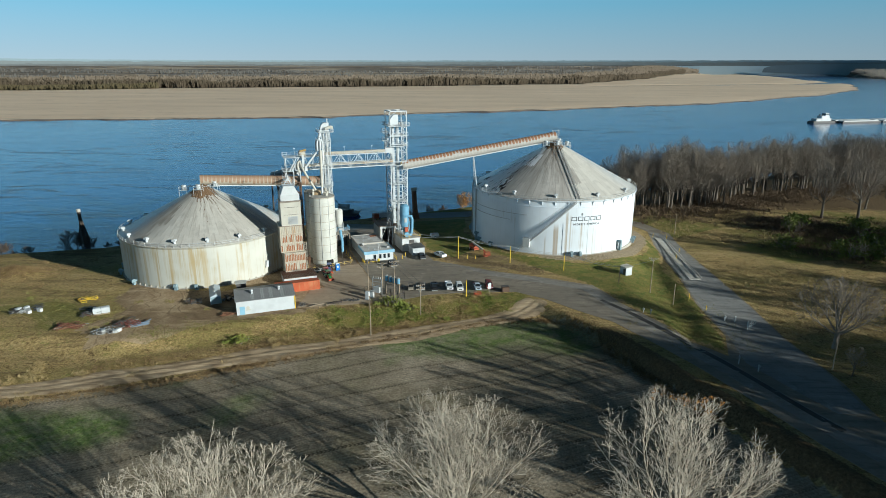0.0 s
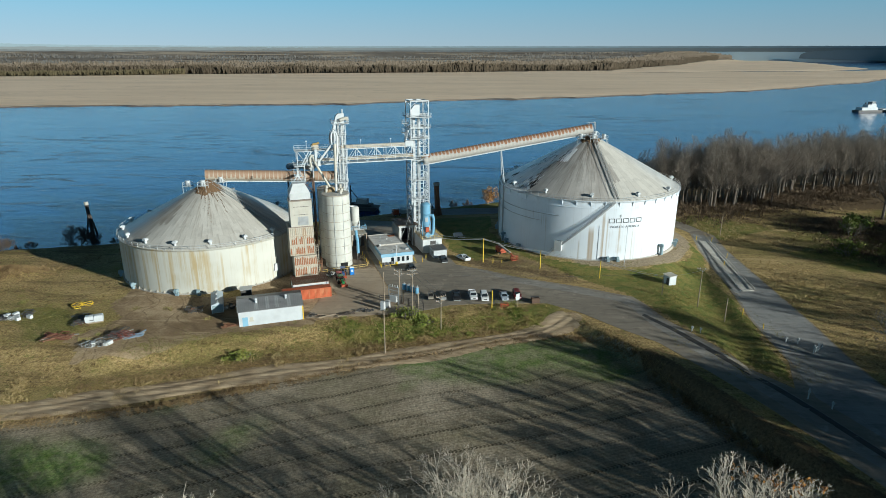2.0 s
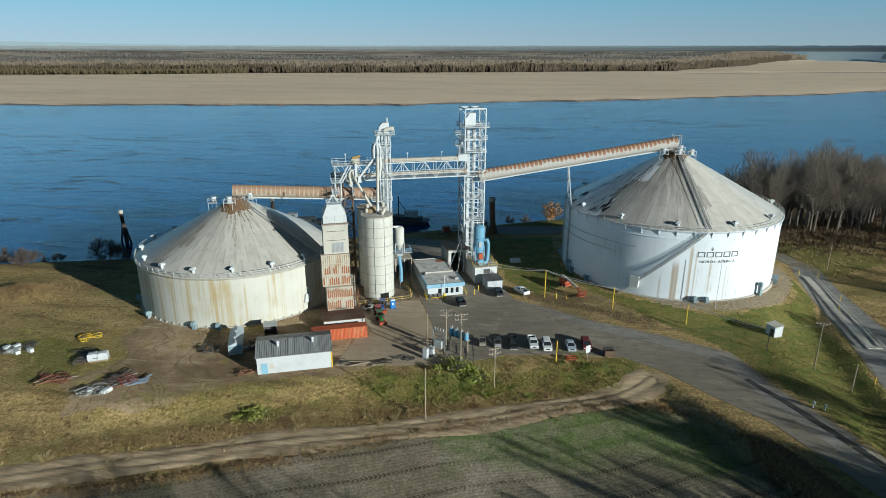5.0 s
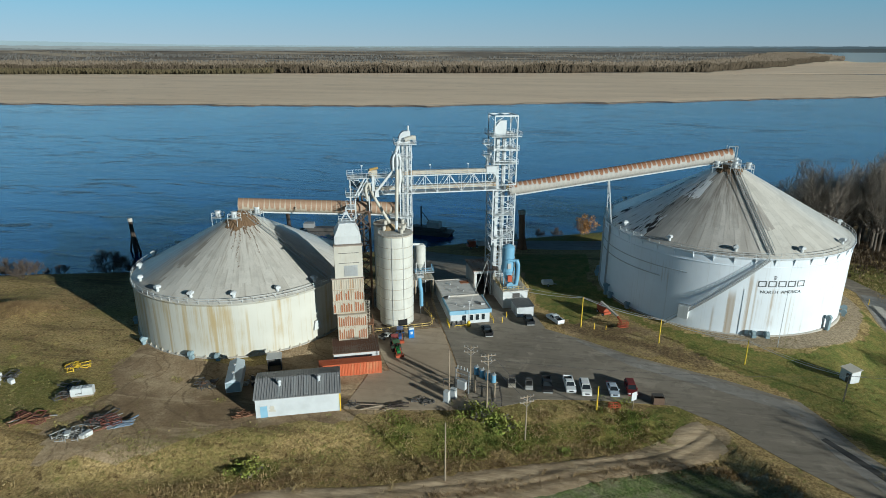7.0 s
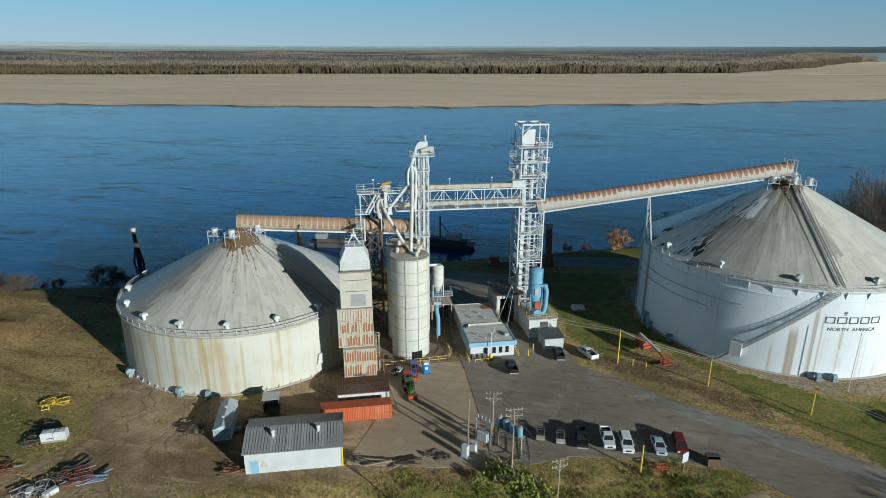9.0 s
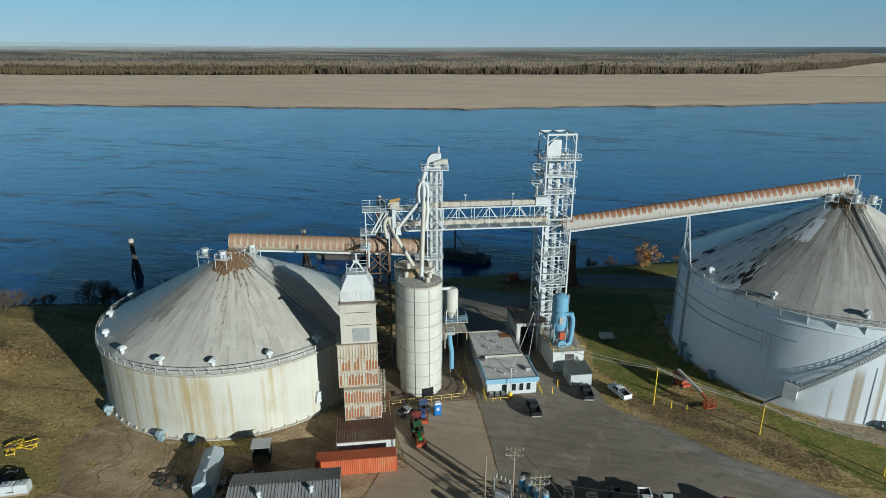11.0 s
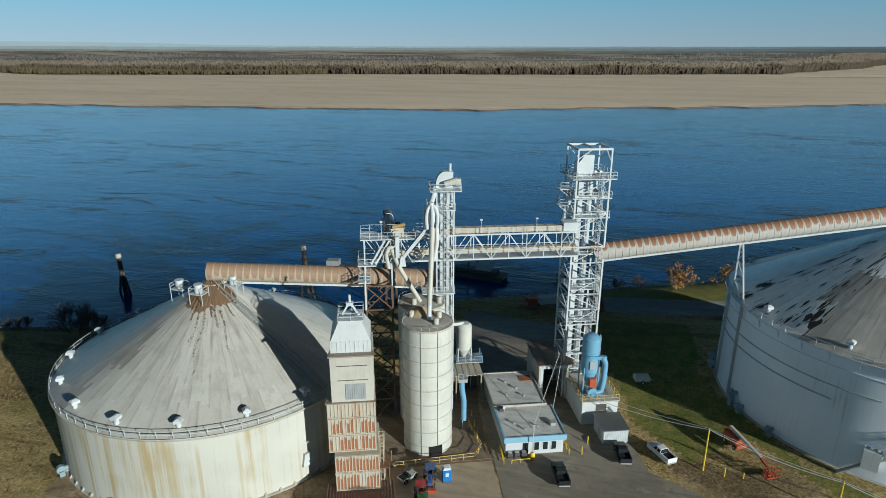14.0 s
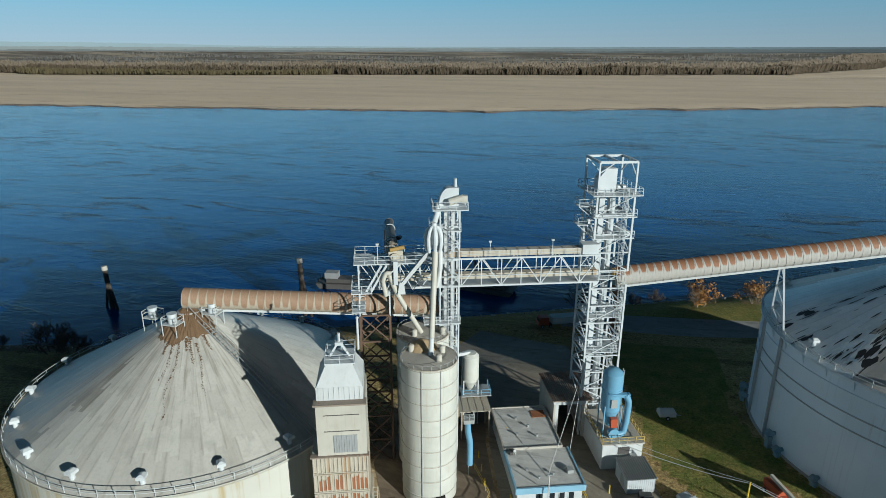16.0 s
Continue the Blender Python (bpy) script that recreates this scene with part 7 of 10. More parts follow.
for i in range(20):
    part("roof_rib", Geo().box(-0.3 + 6.4 * i / 19, -0.2 + 6.4 * i / 19, -0.42, 8.8, 7.14, 7.22), ROOF_BROWN, PT)
part("lamp", Geo().box(2.3, 2.7, -0.4, -0.12, 6.5, 6.85), GALV, PT)

# ---- the fan house and its blue dust cyclone ----
FH = on_site("fan_house", 57.0, 186.2, 0, "small white block fan house with a railed flat roof", "fan house")
part("wall", Geo().box(0, 6.2, 0, 9.2, -0.3, 4.3), WHITE, FH)
part("roof", Geo().box(-0.2, 6.4, -0.2, 9.3, 4.3, 4.5), CONCRETE, FH)
guard([(-0.1, 9.2), (-0.1, -0.1), (6.3, -0.1), (6.3, 9.2)], 4.5, OCHRE_RAIL, FH, "dull yellow pipe guard rail", 1.05, 1.2, 0.07)
part("hatch", Geo().box(2.4, 4.2, -0.06, 0.03, 2.6, 3.8), DARK_STEEL, FH)
part("loading_step", Geo().box(4.2, 5.2, -0.9, 0.0, 2.5, 2.7), WHITE, FH)
CY = on_site("dust_cyclone", 58.9, 189.4, 4.5, "pale blue steel dust cyclone with duct, on the fan house", "dust cyclone")
part("body", Geo().lathe([(1.5, 4.2), (1.5, 10.2), (0.9, 10.75), (0.01, 10.85)], 24), BLUE_PALE, CY, smooth=True)
part("cone", Geo().lathe([(1.48, 4.2), (0.5, 1.7), (0.45, 1.2)], 24), BLUE_PALE, CY, smooth=True)
part("band", Geo().lathe([(1.5, 7.55), (1.58, 7.55), (1.58, 7.75), (1.5, 7.75)], 24), BLUE_PALE, CY)
for x, y in ((-1.3, -1.2), (1.3, -1.2), (1.3, 1.2), (-1.3, 1.2)):
    part("leg", Geo().beam((x, y, 0), (x, y, 5.2), 0.16), BLUE_PALE, CY)
part("inlet_hood", Geo().add([(0.2, -1.7, 7.0), (1.9, -1.7, 6.6), (1.9, -1.2, 6.6), (0.2, -1.2, 7.0), (-1.0, -1.75, 7.5), (2.3, -1.75, 7.3), (2.3, -1.1, 7.3), (-1.0, -1.1, 7.5)],
     [(3, 2, 1, 0), (4, 5, 6, 7), (0, 1, 5, 4), (1, 2, 6, 5), (2, 3, 7, 6), (3, 0, 4, 7)]), BLUE_PALE, CY)
part("duct", Geo().bent([(1.6, -1.4, 7.2), (2.2, -1.4, 6.0), (2.1, -1.4, 2.6), (1.7, -1.6, 0.7), (0.6, -1.9, 0.6)], 0.5, 12), BLUE_PALE, CY, smooth=True)
part("fan_casing", Geo().tube((0.1, -2.2, 0.9), (0.1, -1.4, 0.9), 0.85, n=16), BLUE_PALE, CY, smooth=True)
part("fan_motor", Geo().box(-0.4, 0.6, -1.9, -1.2, 1.8, 3.3), RED_LIFT, CY, "rust-red motor box")
part("access_door", Geo().box(-0.5, 0.4, -1.58, -1.45, 5.0, 6.4), GALV, CY, "grey access panel")
part("side_ladder", Geo().beam((1.75, 0.2, 0), (1.75, 0.2, 10.4), 0.06).beam((1.75, 0.7, 0), (1.75, 0.7, 10.4), 0.06), GALV, CY)
HT = on_site("storage_hut", 58.8, 180.6, 0, "small white ribbed storage hut with grey roof", "hut")
part("wall", Geo().box(0, 4.1, 0, 4.4, -0.2, 2.4), WHITE_CLEAN, HT)
for i in range(14):
    part("wall_rib", Geo().box(0.05 + 4.0 * i / 13, 0.1 + 4.0 * i / 13, -0.04, 0.0, 0, 2.4), WHITE_CLEAN, HT)
part("roof", Geo().add([(-0.2, -0.2, 2.42), (4.3, -0.2, 2.42), (4.3, 4.6, 2.7), (-0.2, 4.6, 2.7), (-0.2, -0.2, 2.5), (4.3, -0.2, 2.5), (4.3, 4.6, 2.78), (-0.2, 4.6, 2.78)],
     [(3, 2, 1, 0), (4, 5, 6, 7), (0, 1, 5, 4), (1, 2, 6, 5), (2, 3, 7, 6), (3, 0, 4, 7)]), ROOF_GREY, HT)
for i in range(14):
    part("roof_rib", Geo().beam((-0.15 + 4.4 * i / 13, -0.2, 2.55), (-0.15 + 4.4 * i / 13, 4.6, 2.83), 0.07, 0.1), ROOF_GREY, HT)
part("door", Geo().box(-0.05, 0.0, 1.2, 2.4, 0, 2.0), GALV, HT, "grey side door")

# ---- the loading bay and hopper tank beside the silos ----
LD = on_site("loading_bay", 36.9, 195.8, 0, "open loading bay with rippled tan sheet roof", "loading bay")
for x in (0.1, 4.6):
    for y in (0.1, 4.0):
        part("post", Geo().beam((x, y, -0.3), (x, y, 5.1), 0.24), TIMBER, LD)
# added dark sheet that stands for the shade under the roof
part("back_wall", Geo().box(0, 4.7, 4.1, 4.25, -0.2, 5.1), DARK_STEEL, LD)
for i in range(9):
    x = -0.2 + i * 0.56
    part("roof_sheet", Geo().box(x, x + 0.54, -0.4, 4.5, 5.15 + 0.05 * (i % 2), 5.25 + 0.05 * (i % 2)), SHEET_OLD, LD)
HP = on_site("hopper_tank", 39.0, 201.0, 0, "white hopper-bottom steel tank on legs", "tank")
part("body", Geo().lathe([(1.45, 8.0), (1.45, 12.4), (1.0, 12.9), (0.01, 13.0)], 24), SILO_WHITE, HP, smooth=True)
part("hopper", Geo().lathe([(1.45, 8.0), (0.3, 6.0)], 24), SILO_WHITE, HP, smooth=True)
for x, y in ((-1.2, -1.2), (1.2, -1.2), (1.2, 1.2), (-1.2, 1.2)):
    part("leg", Geo().beam((x, y, -2), (x, y, 8.4), 0.18), WHITE, HP)
part("landing", Geo().box(-1.6, 3.4, -1.8, 1.8, 5.6, 5.75), GALV, HP)
guard([(-1.5, -1.7), (3.3, -1.7), (3.3, 1.7)], 5.75, BLUE_PALE, HP, "pale blue guard rail")
part("spout", Geo().beam((-4.0, -3.0, 14.0), (-0.2, 0, 12.9), 0.5), WHITE, HP)
# blue dust pipe by the front silo
DP = on_site("dust_pipe", 36.6, 186.6, 0, "pale blue dust pipe standing against the silo", "pipe")
part("pipe", Geo().bent([(0, 0, 9.5), (0.1, 0, 7.6), (0.4, 0, 6.0), (0.4, -0.1, 2.2)], 0.45, 12), BLUE_PALE, DP, smooth=True)
part("head", Geo().box(-0.6, 0.9, -0.6, 0.7, 9.4, 10.0), GALV, DP)
guard([(-0.6, -0.6), (0.9, -0.6), (0.9, 0.7)], 10.0, GALV, DP, "", 1.0, 0.8)
part("post", Geo().beam((0.3, 0.4, 0), (0.3, 0.4, 9.4), 0.14), GALV, DP)


# ---- trees ----
def grow_tree(seed, tall, depth, trunks=1, spread=0.5, up=0.35, kids=(3, 5), twig=0.012, r0=0.035, straight=0.12, lean=0.25, steps=(4, 4, 3, 3, 2), side=(1, 2), tips=2, dome=0.0):
    """Bare branches by repeated forking. Returns the trunk's and the crown's geometry."""
    rnd = random.Random(seed)
    low, high = [Geo() for _ in range(trunks)], Geo()

    def jitter(d, amount):
        v = Vector((d[0] + rnd.gauss(0, amount), d[1] + rnd.gauss(0, amount), d[2] + rnd.gauss(0, amount * 0.7)))
        return v.normalized()

    def branch(p, d, length, r, level, stem):
        segs = steps[min(level, 4)] if level < depth else tips
        geo = low[stem] if level < 2 else high
        sides = 6 if level < 1 else (4 if level < 2 else 3)
        for i in range(segs):
            d = jitter(d, straight * (1 + 0.4 * level))
            d = (d + Vector((0, 0, up * 0.25))).normalized()
            q = p + d * (length / segs)
            ra, rb = r * (1 - 0.55 * i / segs), r * (1 - 0.55 * (i + 1) / segs)
            geo.tube(p, q, max(ra, twig), max(rb, twig * 0.8), sides, caps=False)
            p = q
            if level < depth and (i > 0 or level > 0):
                for _ in range(rnd.randint(*kids) if i == segs - 1 else rnd.randint(*side)):
                    out = Vector((rnd.gauss(0, 1), rnd.gauss(0, 1), rnd.gauss(0, 0.5)))
                    out = (out - d * out.dot(d)).normalized()
                    nd = (d + out * (spread * rnd.uniform(0.7, 1.5))).normalized()
                    branch(p, nd, length * rnd.uniform(0.48, 0.72), rb * rnd.uniform(0.5, 0.72), level + 1, stem)

    for k in range(trunks):
        a = 2 * math.pi * k / max(1, trunks) + rnd.uniform(-0.4, 0.4)
        tilt = lean * rnd.uniform(0.5, 1.2) if trunks > 1 else 0.05
        branch(Vector((0.5 * math.cos(a) * (trunks > 1), 0.5 * math.sin(a) * (trunks > 1), -0.4)), Vector((tilt * math.cos(a), tilt * math.sin(a), 1)).normalized(),
               tall * 0.42 * rnd.uniform(0.85, 1.1), r0 * tall * (0.4 if trunks > 1 else 0.55), 0, k)
    top = max(v[2] for v in high.v)
    k = tall / top
    for g in low + [high]:
        g.v = [(x * k, y * k, z * k) for x, y, z in g.v]
    if dome:
        far = sorted(math.hypot(x, y) for x, y, z in high.v)[int(len(high.v) * 0.97)]
        for g in low + [high]:
            g.v = [(x, y, z * (1 - dome * min(1.2, (x * x + y * y) / far ** 2))) for x, y, z in g.v]
    return low, high


def fan_tree(seed, tall, half, limbs, fork, nodes=(7, 5, 4), twig=0.015, r0=0.02, low=0.12, wild=0.05, wide=1.15, lush=1.0):
    """A bare crown: straight limbs that fan out to a dome, with side branches and side twigs along each."""
    rnd = random.Random(seed)
    stem, fine = Geo(), Geo()
    mid, rz = tall * (0.5 + low * 0.5), tall * (0.5 - low * 0.5)

    def room(p, d):
        # the way from p along d to the dome
        a = (d.x ** 2 + d.y ** 2) / half ** 2 + d.z ** 2 / rz ** 2
        b = (p.x * d.x + p.y * d.y) / half ** 2 + (p.z - mid) * d.z / rz ** 2
        c = (p.x ** 2 + p.y ** 2) / half ** 2 + (p.z - mid) ** 2 / rz ** 2 - 1
        q = b * b - a * c
        return max(0.0, (-b + math.sqrt(q)) / a) if q > 0 else 0.0

    def grow(p, d, length, r, level):
        geo = stem if level == 0 else fine
        n = nodes[level] if level < len(nodes) else 1
        spin = rnd.uniform(0, 6.28)
        for i in range(n):
            t = (i + 1) / n
            d = (d + Vector((rnd.gauss(0, wild), rnd.gauss(0, wild), rnd.gauss(0, wild) + 0.05))).normalized()
            q = p + d * (length / n)
            geo.tube(p, q, max(r * (1 - 0.85 * i / n), twig), max(r * (1 - 0.85 * t), twig * 0.8), 5 if level == 0 else 3, caps=False)
            p = q
            if level < len(nodes) and (t > 0.22 or level > 0):
                for k in (0, 1):
                    if rnd.random() > lush:
                        continue
                    spin += 2.4 if k else 1.2 + rnd.uniform(-0.4, 0.4)
                    e1 = d.orthogonal().normalized()
                    out = e1 * math.cos(spin) + d.cross(e1) * math.sin(spin)
                    nd = (d + out * rnd.uniform(0.55, 0.95) + Vector((0, 0, 0.12))).normalized()
                    reach = min(length * rnd.uniform(0.32, 0.55) * (1.15 - 0.55 * t), room(p, nd) * rnd.uniform(0.85, 1.08))
                    if reach > 0.25:
                        grow(p, nd, reach, max(twig, r * 0.45 * (1 - 0.5 * t)), level + 1)

    trunk = Vector((0, 0, -0.4))
    top = Vector((rnd.gauss(0, 0.02) * tall, rnd.gauss(0, 0.02) * tall, tall * fork))
    stem.tube(trunk, top * 0.5, r0 * tall * 1.15, r0 * tall * 0.95, 8, caps=False)
    stem.tube(top * 0.5, top, r0 * tall * 0.95, r0 * tall * 0.75, 8, caps=False)
    for i in range(limbs):
        a = 2.4 * i + rnd.uniform(-0.3, 0.3)
        out = 0.12 + wide * (i / max(1, limbs - 1)) ** 0.8
        start = top * (1.0 - 0.38 * i / limbs)
        d = Vector((out * math.cos(a), out * math.sin(a), 1.0)).normalized()
        grow(start, d, room(start, d) * rnd.uniform(0.88, 1.06), r0 * tall * rnd.uniform(0.32, 0.5), 0)
    return [stem], fine


def tree(name, seed, tall, material, label, category="tree", group="", bark=None, **more):
    t = thing(name, 0, 0, -500, 0, label, category, group)
    low, high = fan_tree(seed, tall, **more)
    part("trunk", low[0], bark or material, t)
    part("crown", high, material, t)
    return t


def shrub(seed, tall, material, label, category, group, **more):
    t = thing("shrub", 0, 0, -500, 0, label, category, group)
    low, high = grow_tree(seed, tall, 3, **more)
    for g in low:
        part("trunk", g, material, t)
    part("crown", high, material, t)
    return t


def plant(model, x, y, size=1.0, turn=0.0, label="", sink=0.0):
    c = copy_thing(model, pose(x, y, height(x, y) - sink, 0, 0, turn) @ Matrix.Diagonal((size, size, size, 1)))
    if label:
        c["label"] = label
    return c


def remove(model):
    for o in list(model.children_recursive) + [model]:
        bpy.data.objects.remove(o)


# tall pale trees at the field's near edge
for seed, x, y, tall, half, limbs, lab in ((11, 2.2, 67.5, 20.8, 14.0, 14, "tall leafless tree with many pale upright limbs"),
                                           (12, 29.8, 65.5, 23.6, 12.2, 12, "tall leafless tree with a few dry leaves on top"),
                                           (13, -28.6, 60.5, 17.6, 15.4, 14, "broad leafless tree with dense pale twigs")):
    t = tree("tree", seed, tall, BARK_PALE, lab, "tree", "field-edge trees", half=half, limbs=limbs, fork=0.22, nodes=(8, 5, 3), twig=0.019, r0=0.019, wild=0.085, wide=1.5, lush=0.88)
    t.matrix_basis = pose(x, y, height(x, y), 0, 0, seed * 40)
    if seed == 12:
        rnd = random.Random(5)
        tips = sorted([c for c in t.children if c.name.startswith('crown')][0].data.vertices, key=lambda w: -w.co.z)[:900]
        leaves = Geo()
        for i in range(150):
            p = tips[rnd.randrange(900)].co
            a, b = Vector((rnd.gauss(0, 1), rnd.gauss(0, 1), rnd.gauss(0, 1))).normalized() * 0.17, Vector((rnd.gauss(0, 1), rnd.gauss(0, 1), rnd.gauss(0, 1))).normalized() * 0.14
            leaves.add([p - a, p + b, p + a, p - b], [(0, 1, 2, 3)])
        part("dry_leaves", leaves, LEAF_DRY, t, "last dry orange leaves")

# trunks take a dark bark that also holds the shade of neighbouring crowns
WOODS = [tree("tree", 30 + i, h, BARK_FAR if i % 2 else BARK, "bare winter tree in the riverside wood", "tree", "riverside wood", bark=BARK_DARK,
              half=w, limbs=n, fork=0.34, nodes=(6, 4, 2), twig=0.026, r0=0.018, low=0.24, wild=0.10) for i, (h, w, n) in enumerate(((27, 8.0, 11), (25, 7.4, 10), (28, 8.6, 12), (23, 7.6, 10), (26, 6.8, 10)))]
LONE = tree("tree", 52, 16.5, BARK, "bare spreading tree beside the road", "tree", "", half=9.0, limbs=11, fork=0.28, nodes=(6, 4, 3), twig=0.026, r0=0.03, low=0.2, wild=0.09)
LONE.matrix_basis = pose(88.3, 125.0, height(88.3, 125.0), 0, 0, 30) @ Matrix.Diagonal((1.1, 1.1, 1.0, 1))
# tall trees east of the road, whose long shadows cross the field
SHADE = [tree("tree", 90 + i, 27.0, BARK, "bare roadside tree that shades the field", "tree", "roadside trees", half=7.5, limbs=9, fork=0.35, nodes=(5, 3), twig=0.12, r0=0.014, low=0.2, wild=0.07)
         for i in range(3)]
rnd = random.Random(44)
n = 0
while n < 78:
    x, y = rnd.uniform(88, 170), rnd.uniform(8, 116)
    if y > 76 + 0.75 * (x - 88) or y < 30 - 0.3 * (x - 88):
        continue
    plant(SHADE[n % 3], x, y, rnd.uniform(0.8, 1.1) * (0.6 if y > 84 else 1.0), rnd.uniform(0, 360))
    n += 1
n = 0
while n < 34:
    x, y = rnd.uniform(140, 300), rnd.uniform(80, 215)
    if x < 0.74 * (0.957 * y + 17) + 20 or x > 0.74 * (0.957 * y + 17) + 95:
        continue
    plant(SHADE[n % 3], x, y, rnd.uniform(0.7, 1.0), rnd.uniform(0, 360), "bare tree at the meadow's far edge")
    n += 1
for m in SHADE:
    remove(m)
rnd = random.Random(21)
front = [(70, 266), (92, 261), (104, 261), (142, 288), (197, 312), (262, 338), (340, 366)]
n = 0
while n < 215:
    x = rnd.uniform(80, 330) if n % 5 else rnd.uniform(72, 130)
    y0 = float(np.interp(x, [p[0] for p in front], [p[1] for p in front]))
    u = x * GC + y0 * GS
    y = y0 + abs(rnd.gauss(0, 12)) + (rnd.random() < 0.25) * rnd.uniform(0, 26)
    if -x * GS + y * GC > float(shore_v(np.array(x * GC + y * GS))) - 6:
        continue
    plant(WOODS[rnd.randrange(5)], x, y, rnd.uniform(0.78, 1.08), rnd.uniform(0, 360))
    n += 1
for i, (x, y, s) in enumerate(((158, 247, 0.98), (169, 241, 1.1), (186, 262, 0.9), (222, 300, 1.0), (212, 286, 0.8), (128, 272, 0.7), (118, 268, 0.6))):
    plant(WOODS[(i * 2) % 5], x, y, s, i * 80, "tall bare tree standing apart on rough grass")
plant(WOODS[3], 84.0, 112.0, 0.3, 80, "small bare tree at the road edge")
for m in WOODS:
    remove(m)

SHRUB = shrub(61, 5.0, BARK_SHRUB, "leafless brown shrub on the river bank", "shrub", "bank shrubs", trunks=6, spread=0.6, up=0.3, kids=(2, 3), twig=0.02, lean=0.8)
rnd = random.Random(8)
for i in range(46):
    u = rnd.uniform(-130, -28) if i < 26 else rnd.uniform(60, 250)
    v = float(shore_v(np.array(u))) - rnd.uniform(3, 20 if i < 26 else 9)
    x, y = site(u, v)
    plant(SHRUB, x, y, rnd.uniform(0.45, 1.15) * (1.4 if i % 9 == 0 else 1), rnd.uniform(0, 360))
for x, y, s in ((-131, 207, 1.7), (-127, 208, 1.2), (-150, 196, 1.2), (-158, 192, 1.0)):
    plant(SHRUB, x, y, s, x * 7 % 360)
remove(SHRUB)


def leafy(name, x, y, r, tall, count, material, label, seed, size=0.3):
    """A bush: forked stems and many small leaves in uneven clumps."""
    z = height(x, y)
    b = thing(name, x, y, z, 0, label, "bush", "")
    rnd = random.Random(seed)
    low, high = grow_tree(seed, tall, 2, trunks=5, spread=0.6, up=0.3, kids=(2, 3), twig=0.03, lean=0.7)
    for stem in low:
        part("stem", stem, BARK, b)
    part("crown", high, BARK, b)
    g = Geo()
    clumps = [Vector((rnd.gauss(0, r * 0.5), rnd.gauss(0, r * 0.5), tall * rnd.uniform(0.25, 0.9))) for _ in range(22)]
    for i in range(count):
        p = clumps[rnd.randrange(22)] + Vector((rnd.gauss(0, r * 0.2), rnd.gauss(0, r * 0.2), rnd.gauss(0, tall * 0.09)))
        p.z = max(0.1, p.z)
        a, c = Vector((rnd.gauss(0, 1), rnd.gauss(0, 1), rnd.gauss(0, 1))).normalized() * size, Vector((rnd.gauss(0, 1), rnd.gauss(0, 1), rnd.gauss(0, 1))).normalized() * size * 0.7
        g.add([p - a, p + c, p + a, p - c], [(0, 1, 2, 3)])
    part("leaves", g, material, b)


leafy("bush", 9.3, 272.0, 2.8, 6.6, 900, LEAF_DRY, "orange-leaved bush on the river bank", 71, 0.34)
leafy("bush", 24.0, 278.0, 3.2, 6.0, 500, LEAF_DRY, "thin brown-leaved bush on the river bank", 72, 0.3)
for i, (x, y, r, h) in enumerate(((132.9, 224, 4.0, 6.5), (134, 192, 5.0, 6.0), (119, 202, 3.2, 4.6), (146, 188, 4.5, 5.0), (150, 205, 4.5, 5.0), (166, 214, 5, 5), (141, 236, 4, 4.5), (160, 226, 5, 5), (172, 196, 5, 6))):
    leafy("bush", x, y, r, h, 650, LEAF_GREEN, "dull green bush on the rough ground beyond the road", 80 + i, 0.45)
leafy("bush", -47, 129.5, 2.2, 1.2, 500, LEAF_WEED, "low green weeds on the bank", 95, 0.25)
leafy("bush", -13.5, 147.2, 2.6, 2.2, 700, LEAF_WEED, "green scrub under the power poles", 96, 0.25)
leafy("bush", -9.5, 146.6, 2.4, 1.6, 700, LEAF_WEED, "green scrub under the power poles", 97, 0.25)


def tufts(name, count, where, material, label, seed, tall=0.7, wide=0.5, blades=9):
    """Loose tufts of blades over a stretch of ground."""
    rs = np.random.RandomState(seed)
    pts = where(rs, count)
    z = land_z(pts[:, 0], pts[:, 1])
    n = len(pts)
    a = rs.uniform(0, 2 * np.pi, (n, blades))
    r = wide * np.sqrt(rs.uniform(0, 1, (n, blades)))
    h = tall * rs.uniform(0.4, 1.25, (n, 1)) * rs.uniform(0.5, 1.1, (n, blades))
    bx, by = pts[:, :1] + r * np.cos(a), pts[:, 1:2] + r * np.sin(a)
    w = 0.07 * tall + 0.03
    la = a + rs.normal(0, 0.6, a.shape)
    tipx, tipy = bx + np.cos(la) * h * 0.55, by + np.sin(la) * h * 0.55
    px, py = -np.sin(a) * w, np.cos(a) * w
    z3 = np.repeat(z[:, None], blades, 1)
    v = np.stack([np.stack([bx - px, by - py, z3 - 0.05], -1), np.stack([bx + px, by + py, z3 - 0.05], -1), np.stack([tipx, tipy, z3 + h], -1)], 2).reshape(-1, 3)
    me = bpy.data.meshes.new(name)
    me.from_pydata(v.tolist(), [], np.arange(len(v)).reshape(-1, 3).tolist())
    me.materials.append(material)
    tagged(new(name, me), label, "grass", kind="stuff")


def along(line, width):
    def pick(rs, n):
        seg = np.array([math.hypot(b[0] - a[0], b[1] - a[1]) for a, b in zip(line, line[1:])])
        k = rs.choice(len(seg), n, p=seg / seg.sum())
        t = rs.uniform(0, 1, n)
        a, b = np.array(line)[k], np.array(line)[k + 1]
        return a + (b - a) * t[:, None] + rs.normal(0, width, (n, 2))
    return pick


def clumps(line, width, count, seed):
    """Tufts gathered in uneven clumps along a line."""
    def pick(rs, n):
        mids = along(line, width)(np.random.RandomState(seed), count)
        k = rs.randint(0, count, n)
        return mids[k] + rs.normal(0, 1, (n, 2)) * rs.uniform(0.3, 1.5, count)[k][:, None]
    return pick


